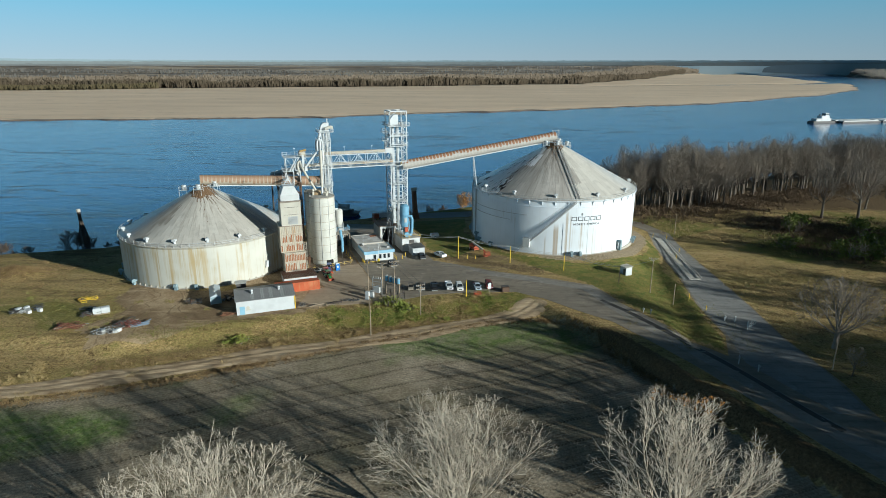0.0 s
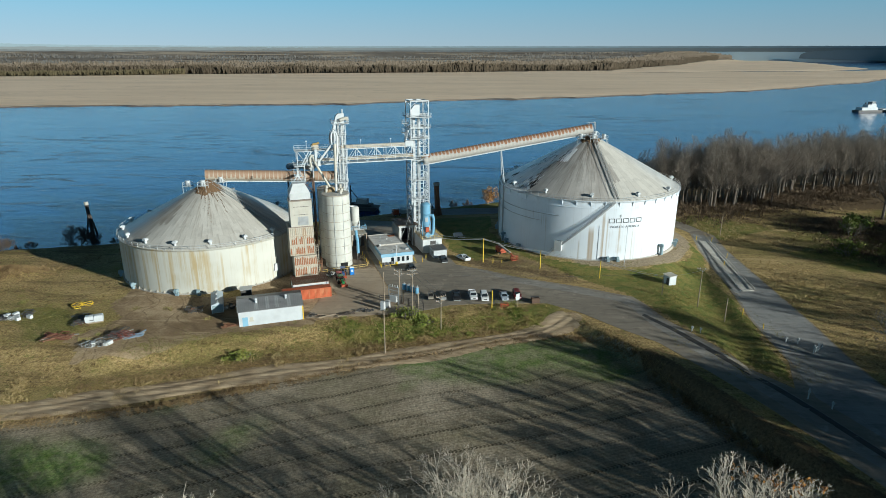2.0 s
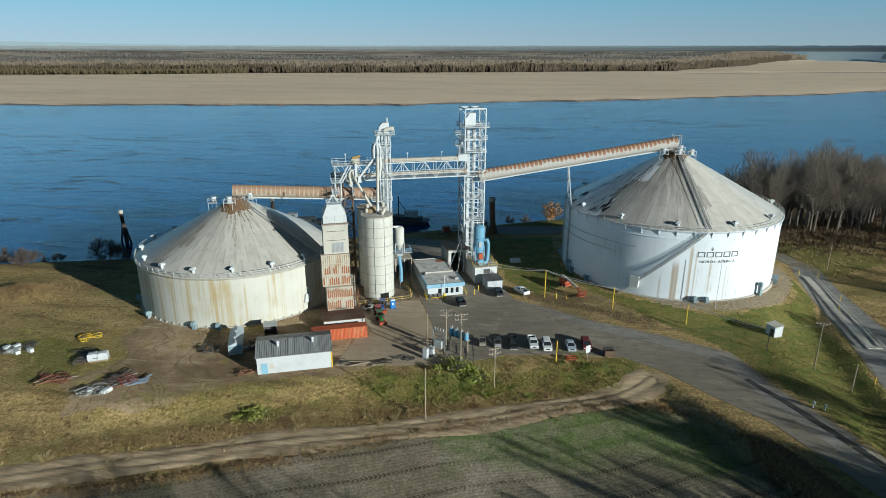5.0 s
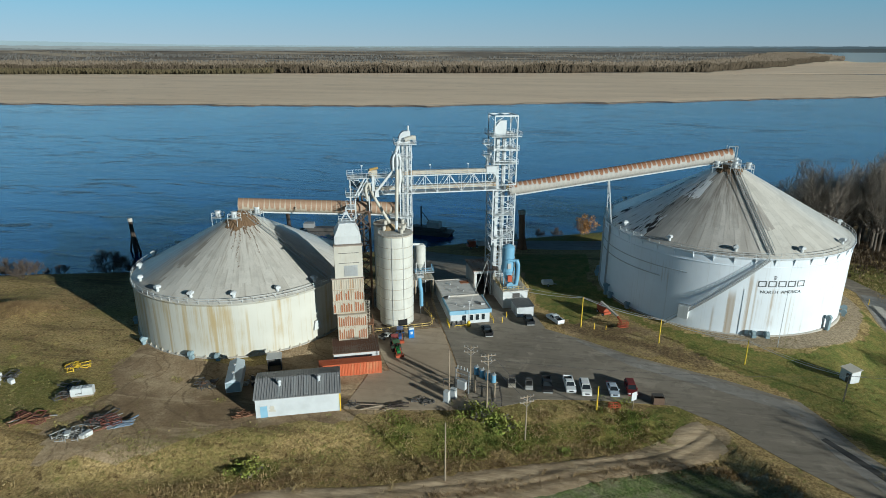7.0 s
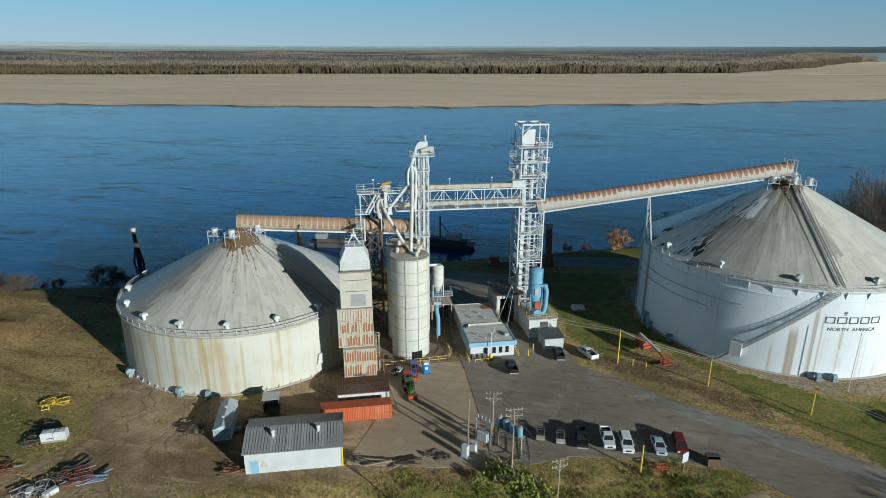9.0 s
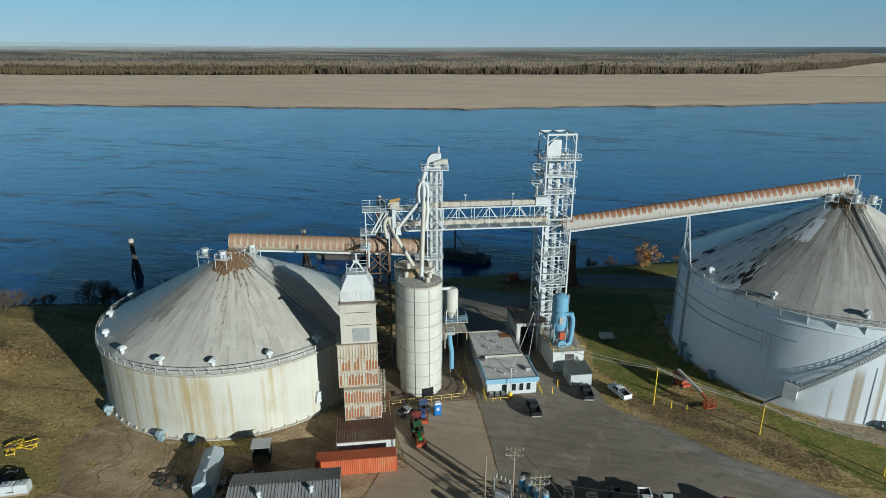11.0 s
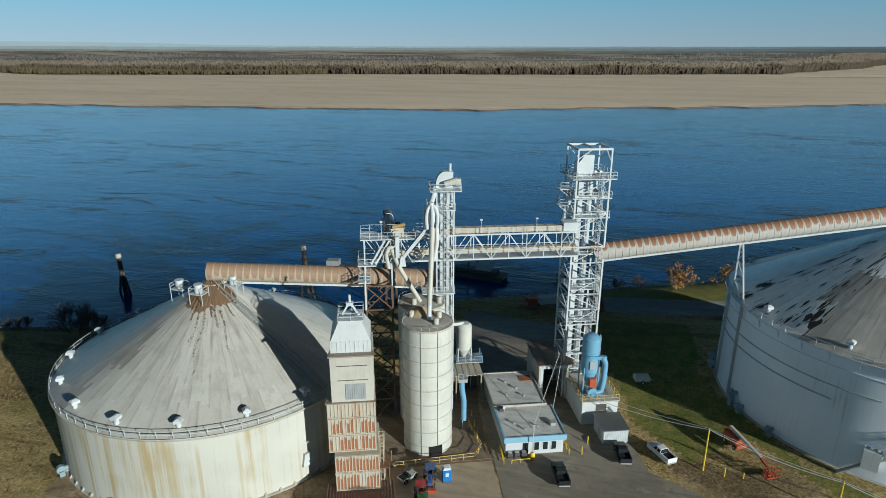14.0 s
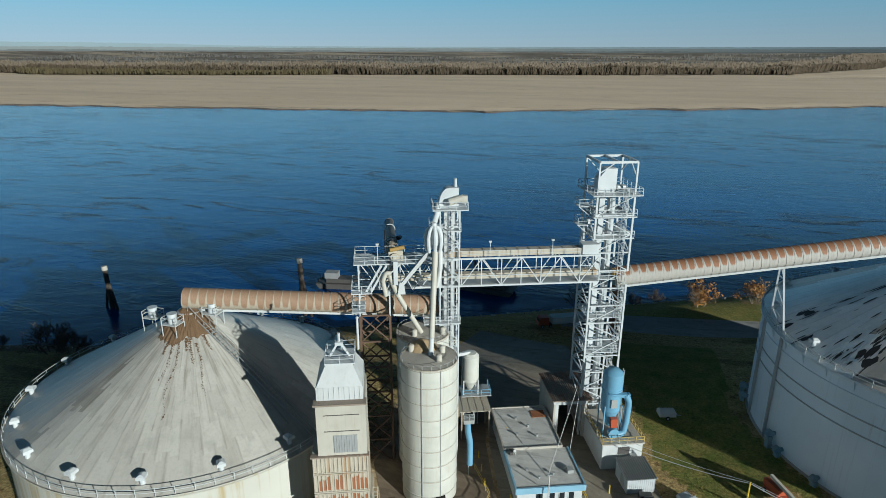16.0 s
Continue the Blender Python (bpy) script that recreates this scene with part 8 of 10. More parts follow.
def patch(x0, x1, y0, y1, keep):
    def pick(rs, n):
        p = np.stack([rs.uniform(x0, x1, n * 3), rs.uniform(y0, y1, n * 3)], -1)
        k = (waver(p[:, 0], p[:, 1], 0.09, keep) + rs.uniform(-0.5, 0.5, len(p))) > -0.05
        return p[k][:n]
    return pick


tufts("ditch_brush", 2300, along(FIELD[2:13], 0.9), LEAF_BRUSH, "dry brown brush along the field ditch", 1, 0.46, 0.6, 9)
tufts("ditch_brush", 420, along(FIELD[8:13], 0.8), LEAF_BRUSH, "taller rusty brush at the field corner", 11, 0.6, 0.7, 9)
tufts("bank_grass", 1700, along([(-70, 128), (-50, 132.5), (-34, 137), (-20, 141), (-8, 146), (6, 148.5), (18, 150.5)], 2.4), LEAF_GRASS, "uncut green and straw grass on the yard bank", 2, 0.34, 0.8, 10)
tufts("track_brush", 1300, along([(-75, 116), (-43, 127), (-20, 134.5), (2, 142.5), (13, 147)], 1.2), LEAF_BRUSH, "tan brush between the track and the bank", 15, 0.36, 0.7, 9)
SCRUB_LINE = [(-30, 139.8), (-18, 143.2), (-6, 146.4), (6, 149.2), (19, 151.6)]
tufts("bank_scrub", 460, clumps(SCRUB_LINE, 2.3, 30, 31), LEAF_WEED, "fresh green scrub on the yard bank", 21, 0.5, 0.8, 12)
tufts("bank_scrub", 420, clumps(SCRUB_LINE, 2.3, 34, 32), LEAF_STRAW, "straw-coloured stalks on the yard bank", 22, 0.42, 0.9, 12)
tufts("bank_scrub", 260, clumps(SCRUB_LINE, 2.4, 18, 33), LEAF_GREEN, "dark green weeds on the yard bank", 23, 0.42, 0.9, 12)
tufts("bank_scrub", 260, clumps(SCRUB_LINE, 2.4, 18, 34), LEAF_BRUSH, "brown dead weeds on the yard bank", 24, 0.45, 0.9, 12)
tufts("track_straw", 700, clumps([(-110, 103), (-75, 116), (-43, 126), (-20, 134)], 3.0, 40, 35), LEAF_STRAW, "pale straw clumps above the track", 25, 0.5, 0.8, 10)
tufts("yard_weeds", 240, clumps([(-112, 150), (-90, 146), (-70, 130), (-60, 133)], 6.0, 26, 36), LEAF_GRASS, "weeds in clumps on the worn ground", 26, 0.35, 0.8, 9)
tufts("straw_grass", 500, patch(-140, -40, 108, 136, 4.0), LEAF_BRUSH, "tufted straw grass below the junk yard", 3, 0.28, 0.7, 10)
tufts("straw_grass", 800, patch(-150, -112, 140, 192, 5.0), LEAF_BRUSH, "tufted straw grass by the river bank", 4, 0.34, 0.9, 10)
tufts("mound_grass", 700, along([(-136, 171.5), (-122, 172.5)], 2.2), LEAF_BRUSH, "thick dry grass over a low mound", 16, 0.7, 0.8, 10)
tufts("verge_grass", 1300, patch(44, 72, 122, 205, 6.0), LEAF_GRASS, "short green and straw grass by the road", 5, 0.32, 0.5, 7)
tufts("meadow_grass", 4500, patch(82, 190, 130, 265, 7.0), LEAF_STRAW, "rough straw meadow beyond the road", 6, 0.6, 0.9, 7)
tufts("wood_brush", 5500, along([(72, 262), (88, 256), (104, 258), (142, 284), (197, 308), (262, 334)], 9.0), LEAF_UNDER, "brown undergrowth along the riverside wood", 7, 1.2, 1.3, 8)
# brush added over the same ground to deepen that painted shade
tufts("hollow_brush", 2600, along([(124, 236), (150, 226), (128, 206), (150, 202), (178, 226)], 8.0), LEAF_UNDER, "dark tangled brush added to imitate tree shade", 27, 1.1, 1.4, 9)
tufts("hollow_brush", 900, along([(128, 214), (146, 196), (166, 214)], 6.0), LEAF_GREEN, "dull green brush added where tree shade falls", 28, 1.0, 1.2, 9)
tufts("junk_weeds", 300, patch(-112, -64, 126, 154, 8.0), LEAF_GRASS, "weeds among the scrap", 9, 0.26, 0.7, 10)


def far_wood(name, count, pick, tall, seed, label, stems=4, material=None):
    """Bare far trees in one mesh, each a fan of slender upright sprays, too far to tell apart."""
    rs = np.random.RandomState(seed)
    p = pick(rs, count)
    z = land_z(p[:, 0], p[:, 1])
    p, z = p[z > -8.2], z[z > -8.2]
    n = len(p)
    h = (tall * rs.uniform(0.6, 1.15, n) * (0.88 + 0.3 * waver(p[:, 0], p[:, 1], 0.02, 4.0)))[:, None] * rs.uniform(0.7, 1.05, (n, stems))
    a, lean = rs.uniform(0, 6.28, (n, stems)), rs.uniform(0.05, 0.42, (n, stems))
    face = rs.uniform(-0.9, 0.9, (n, stems))
    h = np.minimum(h, np.maximum(53 - z[:, None] - rs.uniform(0, 6, (n, stems)), 3.0))
    w = h * rs.uniform(0.05, 0.11, (n, stems))
    cx, cy, cz = p[:, :1] + 0 * h, p[:, 1:] + 0 * h, z[:, None] + 0 * h

    def at(up, wide):
        return np.stack([cx + np.cos(a) * lean * h * up + wide * w * np.cos(face), cy + np.sin(a) * lean * h * up + wide * w * np.sin(face), cz + h * up], -1)

    v = np.stack([at(0, -0.3), at(0, 0.3), at(0.7, 1.0), at(0.97, 0.5), at(1.0, -0.35), at(0.74, -1.0)], 2).reshape(-1, 3)
    me = bpy.data.meshes.new(name)
    me.from_pydata(v.tolist(), [], np.arange(len(v)).reshape(-1, 6).tolist())
    me.polygons.foreach_set("use_smooth", [True] * len(me.polygons))
    soft = np.repeat(rs.normal(0, 0.16, (n * stems, 3)) + np.array([0.25, -0.5, 0.8]), 6, 0)
    me.normals_split_custom_set_from_vertices((soft / np.linalg.norm(soft, axis=1)[:, None]).tolist())
    me.materials.append(material or LEAF_WOOD)
    tagged(new(name, me), label, "forest", kind="stuff")


def wood_edge(x):
    return np.interp(x, WOOD_X, WOOD_Y) + 26 * waver(x, x * 0.3, 0.012, 3.0) + 10 * waver(x, x * 0.2, 0.05, 8.0)


def wood_front(rs, n):
    x = rs.uniform(-1900, 1500, n)
    keep = waver(x, x * 0.5, 0.016, 2.0) + rs.uniform(-0.6, 0.6, n) > -0.55
    return np.stack([x, wood_edge(x) + np.abs(rs.normal(0, 30, n))], -1)[keep]


def wood_crown(rs, n):
    x = rs.uniform(-2300, 1900, n)
    return np.stack([x, wood_edge(x) + 22 + 620 * rs.uniform(0, 1, n) ** 1.3], -1)


def wood_deep(rs, n):
    x = rs.uniform(-2900, 2300, n)
    y = np.interp(x, WOOD_X, WOOD_Y) + 620 + 1500 * rs.uniform(0, 1, n) ** 1.2
    k = (np.hypot(x, y) < 4550) & (waver(x * 0.25, y, 0.007, 5.0) > 0.0)
    return np.stack([x, y], -1)[k]


def isle_wood(rs, n):
    y = rs.uniform(2850, 4650, n)
    x = np.interp(y, [2500, 3020, 3850, 4318, 5000], ISLE_X) + 25 + 1500 * rs.uniform(0, 1, n) ** 1.6
    k = np.hypot(x, y) < 4900
    return np.stack([x, y], -1)[k]


def scrub_belt(rs, n):
    x = rs.uniform(-1620, -780, n)
    return np.stack([x, np.interp(x, WOOD_X, WOOD_Y) - 12 - np.abs(rs.normal(0, 26, n)) * np.interp(x, [-1620, -1500, -950, -780], [0.1, 1, 1, 0.1])], -1)


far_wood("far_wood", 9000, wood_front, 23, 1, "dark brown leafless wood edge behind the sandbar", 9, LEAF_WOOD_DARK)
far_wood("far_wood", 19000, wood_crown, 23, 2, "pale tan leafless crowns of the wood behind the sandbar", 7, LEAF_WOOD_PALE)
far_wood("far_wood", 12000, wood_deep, 17, 4, "haze-greyed leafless belts of forest running to the skyline", 5, LEAF_WOOD_FAR)
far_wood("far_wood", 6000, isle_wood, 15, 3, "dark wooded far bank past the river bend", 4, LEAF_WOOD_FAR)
far_wood("far_scrub", 5200, scrub_belt, 15, 9, "low olive scrub on the sand before the wood", 9, LEAF_SCRUB)

# ---- the strut that carries the rising conveyor at the white bin's rim ----
ST = thing("conveyor_strut", 11.4, 211.4, 18.9, 0, "white lattice strut under the rising conveyor", "strut")
foot, head = [(-0.2, 3.6, 0.1), (0.4, -2.6, 0.1)], [(-0.9, 0.6, 10.4), (-0.8, -1.0, 10.4)]
for a, b in zip(foot, head):
    part("strut_leg", Geo().beam(a, b, 0.26), WHITE_CLEAN, ST)
rung = [[Vector(a).lerp(Vector(b), f) for a, b in zip(foot, head)] for f in (0.0, 0.22, 0.42, 0.62, 0.82, 1.0)]
for i, ((a, b), (c, d)) in enumerate(zip(rung, rung[1:])):
    part("lacing", Geo().beam(a, d, 0.12) if i % 2 else Geo().beam(b, c, 0.12), WHITE_CLEAN, ST)
    part("cross_bar", Geo().beam(c, d, 0.12), WHITE_CLEAN, ST)


# ---- vehicles ----
def wheel_mesh(r, w):
    tyre = Geo().lathe([(r * 0.6, -w / 2), (r * 0.95, -w / 2), (r, -w * 0.3), (r, w * 0.3), (r * 0.95, w / 2), (r * 0.6, w / 2)], 16).mesh("tyre", RUBBER, True)
    rim = Geo().lathe([(r * 0.62, -w * 0.4), (r * 0.55, -w * 0.42), (0.02, -w * 0.3)], 12).lathe([(0.02, w * 0.3), (r * 0.55, w * 0.42), (r * 0.62, w * 0.4)], 12).mesh("rim", GALV, True)
    return tyre, rim


TYRE, RIM = wheel_mesh(0.38, 0.26)
BIG_TYRE, BIG_RIM = wheel_mesh(0.8, 0.42)
LAMP_CLEAR = paint("headlamp_lens", (0.7, 0.7, 0.68), 0.15, (0.5, 0.5, 0.5), 0.1)
LAMP_RED = paint("tail_lamp_lens", (0.35, 0.02, 0.02), 0.25, (0.2, 0.02, 0.02), 0.1)


def car_paint(name, c):
    return paint(name, c, 0.3, tuple(v * 0.5 + 0.05 for v in c), 0.15, streaks=False)


def wheels(owner, xs, half, tyre=None, rim=None, r=0.38):
    for x in xs:
        for y in (-half, half):
            w = part("wheel", tyre or TYRE, None, owner, at=pose(x, y, r, 90, 0, 0))
            w.name = "tyre"
            hub = part("rim", rim or RIM, None, w)


def hull(profile, half, inset=0.0):
    """A body from its side outline, a little narrower at the top edge."""
    g = Geo()
    n = len(profile)
    zmax = max(z for _, z in profile)
    vs = []
    for s in (-1, 1):
        for x, z in profile:
            vs.append((x, s * (half - inset * max(0.0, z - 0.75) / max(0.01, zmax - 0.75)), z))
    g.add(vs, [tuple(range(n - 1, -1, -1)), tuple(range(n, 2 * n))] + [(i, (i + 1) % n, (i + 1) % n + n, i + n) for i in range(n)])
    return g


def vehicle(kind, x, y, turn, colour, label):
    z = height(x, y) + 0.05
    v = thing("pickup_truck" if kind == "pickup" else ("car" if kind == "sedan" else "suv"), x, y, z, turn, label, "pickup" if kind == "pickup" else "car", "parked vehicles")
    v.scale = (0.86, 0.90, 0.95) if kind == "pickup" else (0.93, 0.93, 0.95)
    m = car_paint("car_paint_" + label.split()[0], colour)
    if kind == "pickup":
        L, hw = 5.7, 0.98
        body = [(-2.85, 0.45), (2.75, 0.4), (2.85, 0.75), (2.8, 1.05), (1.3, 1.15), (-0.75, 1.15), (-0.75, 1.12), (-2.85, 1.12)]
        part("body", hull(body, hw), m, v)
        part("bed", Geo().box(-2.7, -0.85, -0.8, 0.8, 1.121, 1.135), BLACK, v, "dark open truck bed")
        for s in (-1, 1):
            part("bed_side", Geo().box(-2.85, -0.75, s * 0.9 - 0.08, s * 0.9 + 0.08, 1.12, 1.38), m, v)
        part("tailgate", Geo().box(-2.86, -2.76, -0.82, 0.82, 1.12, 1.38), m, v)
        cab, roof = [(-0.78, 1.15), (1.35, 1.15), (0.75, 1.72), (-0.6, 1.72)], (-0.62, 0.78)
        hoodx = 2.8
        wh = (-1.85, 1.85)
    elif kind == "suv":
        L, hw = 4.8, 0.95
        part("body", hull([(-2.4, 0.42), (2.35, 0.38), (2.42, 0.75), (2.3, 1.0), (1.2, 1.1), (-2.38, 1.1)], hw), m, v)
        cab, roof = [(-2.36, 1.1), (1.25, 1.1), (0.55, 1.72), (-2.1, 1.72)], (-2.12, 0.58)
        hoodx = 2.4
        wh = (-1.45, 1.5)
    else:
        L, hw = 4.7, 0.9
        part("body", hull([(-2.35, 0.38), (2.3, 0.34), (2.38, 0.65), (2.25, 0.88), (1.1, 0.98), (-1.7, 1.0), (-2.3, 0.95)], hw), m, v)
        cab, roof = [(-1.8, 0.98), (1.15, 0.97), (0.3, 1.42), (-1.1, 1.42)], (-1.12, 0.33)
        hoodx = 2.35
        wh = (-1.4, 1.42)
    top = max(z_ for _, z_ in cab)
    glass = part("window_glass", hull(cab, hw - 0.04, 0.2), GLASS_DARK, v, "dark tinted windows")
    part("roof", Geo().frustum((roof[0], roof[1], -hw + 0.2, hw - 0.2), top, (roof[0] + 0.1, roof[1] - 0.12, -hw + 0.28, hw - 0.28), top + 0.06), m, v)
    for s in (-1, 1):
        for (xa, za), (xb, zb) in ((cab[1], cab[2]), (cab[0], cab[3])):
            part("pillar", Geo().beam((xa, s * (hw - 0.05), za), (xb, s * (hw - 0.22), zb), 0.09), m, glass)
        xm = (cab[0][0] + cab[1][0]) / 2
        part("pillar", Geo().beam((xm, s * (hw - 0.04), cab[0][1]), (xm - 0.05, s * (hw - 0.22), top), 0.09), m, glass)
        part("headlight", Geo().box(hoodx - 0.12, hoodx + 0.02, s * 0.68 - 0.2, s * 0.68 + 0.2, 0.68, 0.88), LAMP_CLEAR, v)
        part("tail_light", Geo().box(-hoodx - 0.03, -hoodx + 0.08, s * 0.78 - 0.12, s * 0.78 + 0.12, 0.75, 1.05), LAMP_RED, v)
        part("mirror", Geo().box(cab[1][0] - 0.35, cab[1][0] - 0.2, s * (hw + 0.08) - 0.1, s * (hw + 0.08) + 0.1, 1.05, 1.22), m, v)
    part("bumper", Geo().box(hoodx - 0.1, hoodx + 0.1, -hw + 0.05, hw - 0.05, 0.38, 0.6), GALV if kind == "pickup" else m, v)
    part("bumper", Geo().box(-hoodx - 0.12, -hoodx + 0.05, -hw + 0.05, hw - 0.05, 0.4, 0.62), GALV if kind == "pickup" else m, v)
    part("grille", Geo().box(hoodx + 0.0, hoodx + 0.05, -0.45, 0.45, 0.62, 0.85), BLACK, v)
    wheels(v, wh, hw - 0.14)
    return v


vehicle("pickup", -2.4, 158.9, -85, (0.02, 0.02, 0.022), "black pickup truck parked nose-out in the row")
vehicle("pickup", 1.7, 159.7, -82, (0.70, 0.71, 0.72), "white pickup truck parked nose-out in the row")
vehicle("suv", 4.6, 159.1, -84, (0.74, 0.74, 0.73), "white sport utility car parked in the row")
vehicle("sedan", 9.6, 159.6, -84, (0.42, 0.48, 0.56), "silver-blue saloon car parked in the row")
vehicle("suv", 12.9, 160.5, -86, (0.14, 0.022, 0.022), "maroon sport utility car parked in the row")
vehicle("pickup", -15.8, 179.7, 108, (0.015, 0.015, 0.017), "black pickup truck parked in front of the office")
vehicle("pickup", -6.9, 187.3, 103, (0.022, 0.024, 0.028), "dark pickup truck beside the storage hut")
vehicle("pickup", -0.95, 188.9, 125, (0.72, 0.73, 0.74), "white pickup truck parked on the grass edge")


def utility_cart(x, y, turn, colour, label):
    c = thing("utility_cart", x, y, height(x, y) + 0.05, turn, label, "utility cart", "parked vehicles")
    part("body", hull([(-1.4, 0.35), (1.4, 0.35), (1.45, 0.7), (0.9, 0.9), (0.3, 0.6), (-0.3, 0.6), (-0.3, 0.8), (-1.4, 0.8)], 0.7), car_paint("cart_paint", colour), c)
    part("cargo_bed", Geo().box(-1.35, -0.35, -0.6, 0.6, 0.801, 0.815), BLACK, c)
    for px in (-0.3, 0.85):
        for py in (-0.62, 0.62):
            part("post", Geo().beam((px, py, 0.7), (px * 0.8, py * 0.95, 1.9), 0.06), DARK_STEEL, c)
    part("roof_frame", Geo().beam((-0.3, -0.6, 1.9), (0.7, -0.6, 1.9), 0.07).beam((-0.3, 0.6, 1.9), (0.7, 0.6, 1.9), 0.07).beam((-0.3, -0.6, 1.9), (-0.3, 0.6, 1.9), 0.07).beam((0.7, -0.6, 1.9), (0.7, 0.6, 1.9), 0.07).beam((0.2, -0.6, 1.9), (0.2, 0.6, 1.9), 0.05), DARK_STEEL, c)
    part("canopy", Geo().box(-0.26, 0.16, -0.56, 0.56, 1.9, 1.94), DARK_STEEL, c)
    part("seat", Geo().box(-0.25, 0.2, -0.6, 0.6, 0.6, 0.95), BLACK, c)
    wheels(c, (-0.95, 0.95), 0.62)


utility_cart(-8.9, 158.6, -86, (0.30, 0.27, 0.22), "small tan utility cart with an open roll cage")
utility_cart(-5.7, 158.4, -86, (0.34, 0.34, 0.33), "small grey utility cart with an open roll cage")


def tractor(x, y, turn, colour, label, size=1.0):
    t = thing("tractor", x, y, height(x, y) + 0.06, turn, label, "tractor", "tractors")
    m = car_paint("tractor_" + label.split()[0], colour)
    part("hood", hull([(0.1, 0.7), (1.7, 0.7), (1.75, 1.25), (0.1, 1.4)], 0.36, 0.06), m, t)
    part("chassis", Geo().box(-0.9, 1.6, -0.25, 0.25, 0.5, 0.75), DARK_STEEL, t)
    part("fender", Geo().box(-1.1, 0.0, -0.95, -0.5, 1.3, 1.4).box(-1.1, -1.0, -0.95, -0.5, 0.9, 1.3), m, t)
    part("fender", Geo().box(-1.1, 0.0, 0.5, 0.95, 1.3, 1.4).box(-1.1, -1.0, 0.5, 0.95, 0.9, 1.3), m, t)
    part("seat", Geo().box(-0.9, -0.4, -0.3, 0.3, 1.0, 1.15).box(-1.0, -0.88, -0.3, 0.3, 1.1, 1.6), BLACK, t)
    part("roll_bar", Geo().beam((-1.0, -0.55, 1.2), (-1.0, -0.55, 2.3), 0.09).beam((-1.0, 0.55, 1.2), (-1.0, 0.55, 2.3), 0.09).beam((-1.0, -0.55, 2.3), (-1.0, 0.55, 2.3), 0.09), DARK_STEEL, t)
    part("canopy", Geo().box(-1.3, 0.3, -0.7, 0.7, 2.3, 2.38), m, t)
    part("front_loader", Geo().beam((0.6, -0.55, 1.3), (2.2, -0.55, 0.5), 0.12).beam((0.6, 0.55, 1.3), (2.2, 0.55, 0.5), 0.12).box(2.1, 2.7, -0.85, 0.85, 0.15, 0.7), RED_LIFT, t, "red front loader bucket")
    part("exhaust", Geo().tube((1.2, 0.2, 1.35), (1.2, 0.2, 2.1), 0.05, n=8), DARK_STEEL, t)
    for y_ in (-0.75, 0.75):
        w = part("tyre", BIG_TYRE, None, t, at=pose(-0.6, y_, 0.8, 90, 0, 0))
        part("rim", BIG_RIM, None, w)
        w = part("tyre", TYRE, None, t, at=pose(1.35, y_ * 0.85, 0.38, 90, 0, 0))
        part("rim", RIM, None, w)


tractor(-33.3, 167.4, -62, (0.03, 0.16, 0.04), "green compact tractor with canopy on the yard")
tractor(-34.4, 169.9, -70, (0.35, 0.04, 0.04), "red compact tractor with loader on the yard")
tractor(-34.2, 173.8, -75, (0.05, 0.10, 0.28), "blue compact tractor on the yard")
utility_cart(-37.6, 173.6, 60, (0.45, 0.45, 0.44), "small pale utility cart by the lean-to")

PO = thing("portable_toilet", -32.0, 174.9, 0.05, 25, "bright blue portable toilet cabin", "toilet cabin")
part("cabin", Geo().box(-0.58, 0.58, -0.58, 0.58, 0.1, 2.1), BLUE, PO)
part("roof", Geo().frustum((-0.62, 0.62, -0.62, 0.62), 2.1, (-0.4, 0.4, -0.4, 0.4), 2.35), paint("pale_roof", (0.6, 0.65, 0.68), 0.4), PO, "pale translucent roof")
part("skid", Geo().box(-0.6, -0.45, -0.65, 0.65, 0, 0.1).box(0.45, 0.6, -0.65, 0.65, 0, 0.1), BLUE, PO)
part("door", Geo().box(-0.42, 0.42, -0.62, -0.58, 0.15, 2.0), BLUE, PO)
part("door_sign", Geo().box(-0.25, 0.25, -0.63, -0.62, 1.0, 1.6), WHITE_CLEAN, PO, "pale door panel")

# ---- boom lift on the grass ----
BL = thing("boom_lift", 10.4, 194.0, height(10.4, 194.0), -62, "orange-red boom lift with lowered arm and basket", "boom lift")
part("chassis", Geo().box(-1.6, 1.6, -0.9, 0.9, 0.45, 0.95), RED_LIFT, BL)
part("turret", Geo().box(-1.8, 1.1, -0.8, 0.8, 1.0, 2.0), RED_LIFT, BL)
part("boom", Geo().beam((-1.4, 0, 2.5), (5.6, 0, 1.7), 0.42, 0.5), CREAM, BL, "pale telescopic boom")
part("boom_tip", Geo().beam((5.4, 0, 1.7), (7.4, 0, 1.0), 0.3, 0.36), RED_LIFT, BL)
part("basket", railing(Geo().box(7.3, 8.4, -1.1, 1.1, 0.15, 0.3), [(7.35, -1.05), (8.35, -1.05), (8.35, 1.05), (7.35, 1.05), (7.35, -1.05)], 0.3, 1.1, 0.6, 0.07), RED_LIFT, BL, "orange railed work basket")
for x in (-1.1, 1.1):
    for y in (-1.0, 1.0):
        w = part("tyre", TYRE, None, BL, at=pose(x, y, 0.42, 90, 0, 0))
        part("rim", RIM, None, w)
SB = thing("small_trailer", -3.0, 211.5, height(-3, 211.5), 15, "small pale covered trailer on the shaded grass", "trailer")
part("box", Geo().box(-1.4, 1.4, -0.9, 0.9, 0.6, 1.3).frustum((-1.45, 1.45, -0.95, 0.95), 1.3, (-1.2, 1.2, -0.3, 0.3), 1.75), WHITE, SB)
wheels(SB, (0.0,), 0.95)
part("drawbar", Geo().beam((1.4, 0, 0.6), (2.6, 0, 0.4), 0.12), GALV, SB)


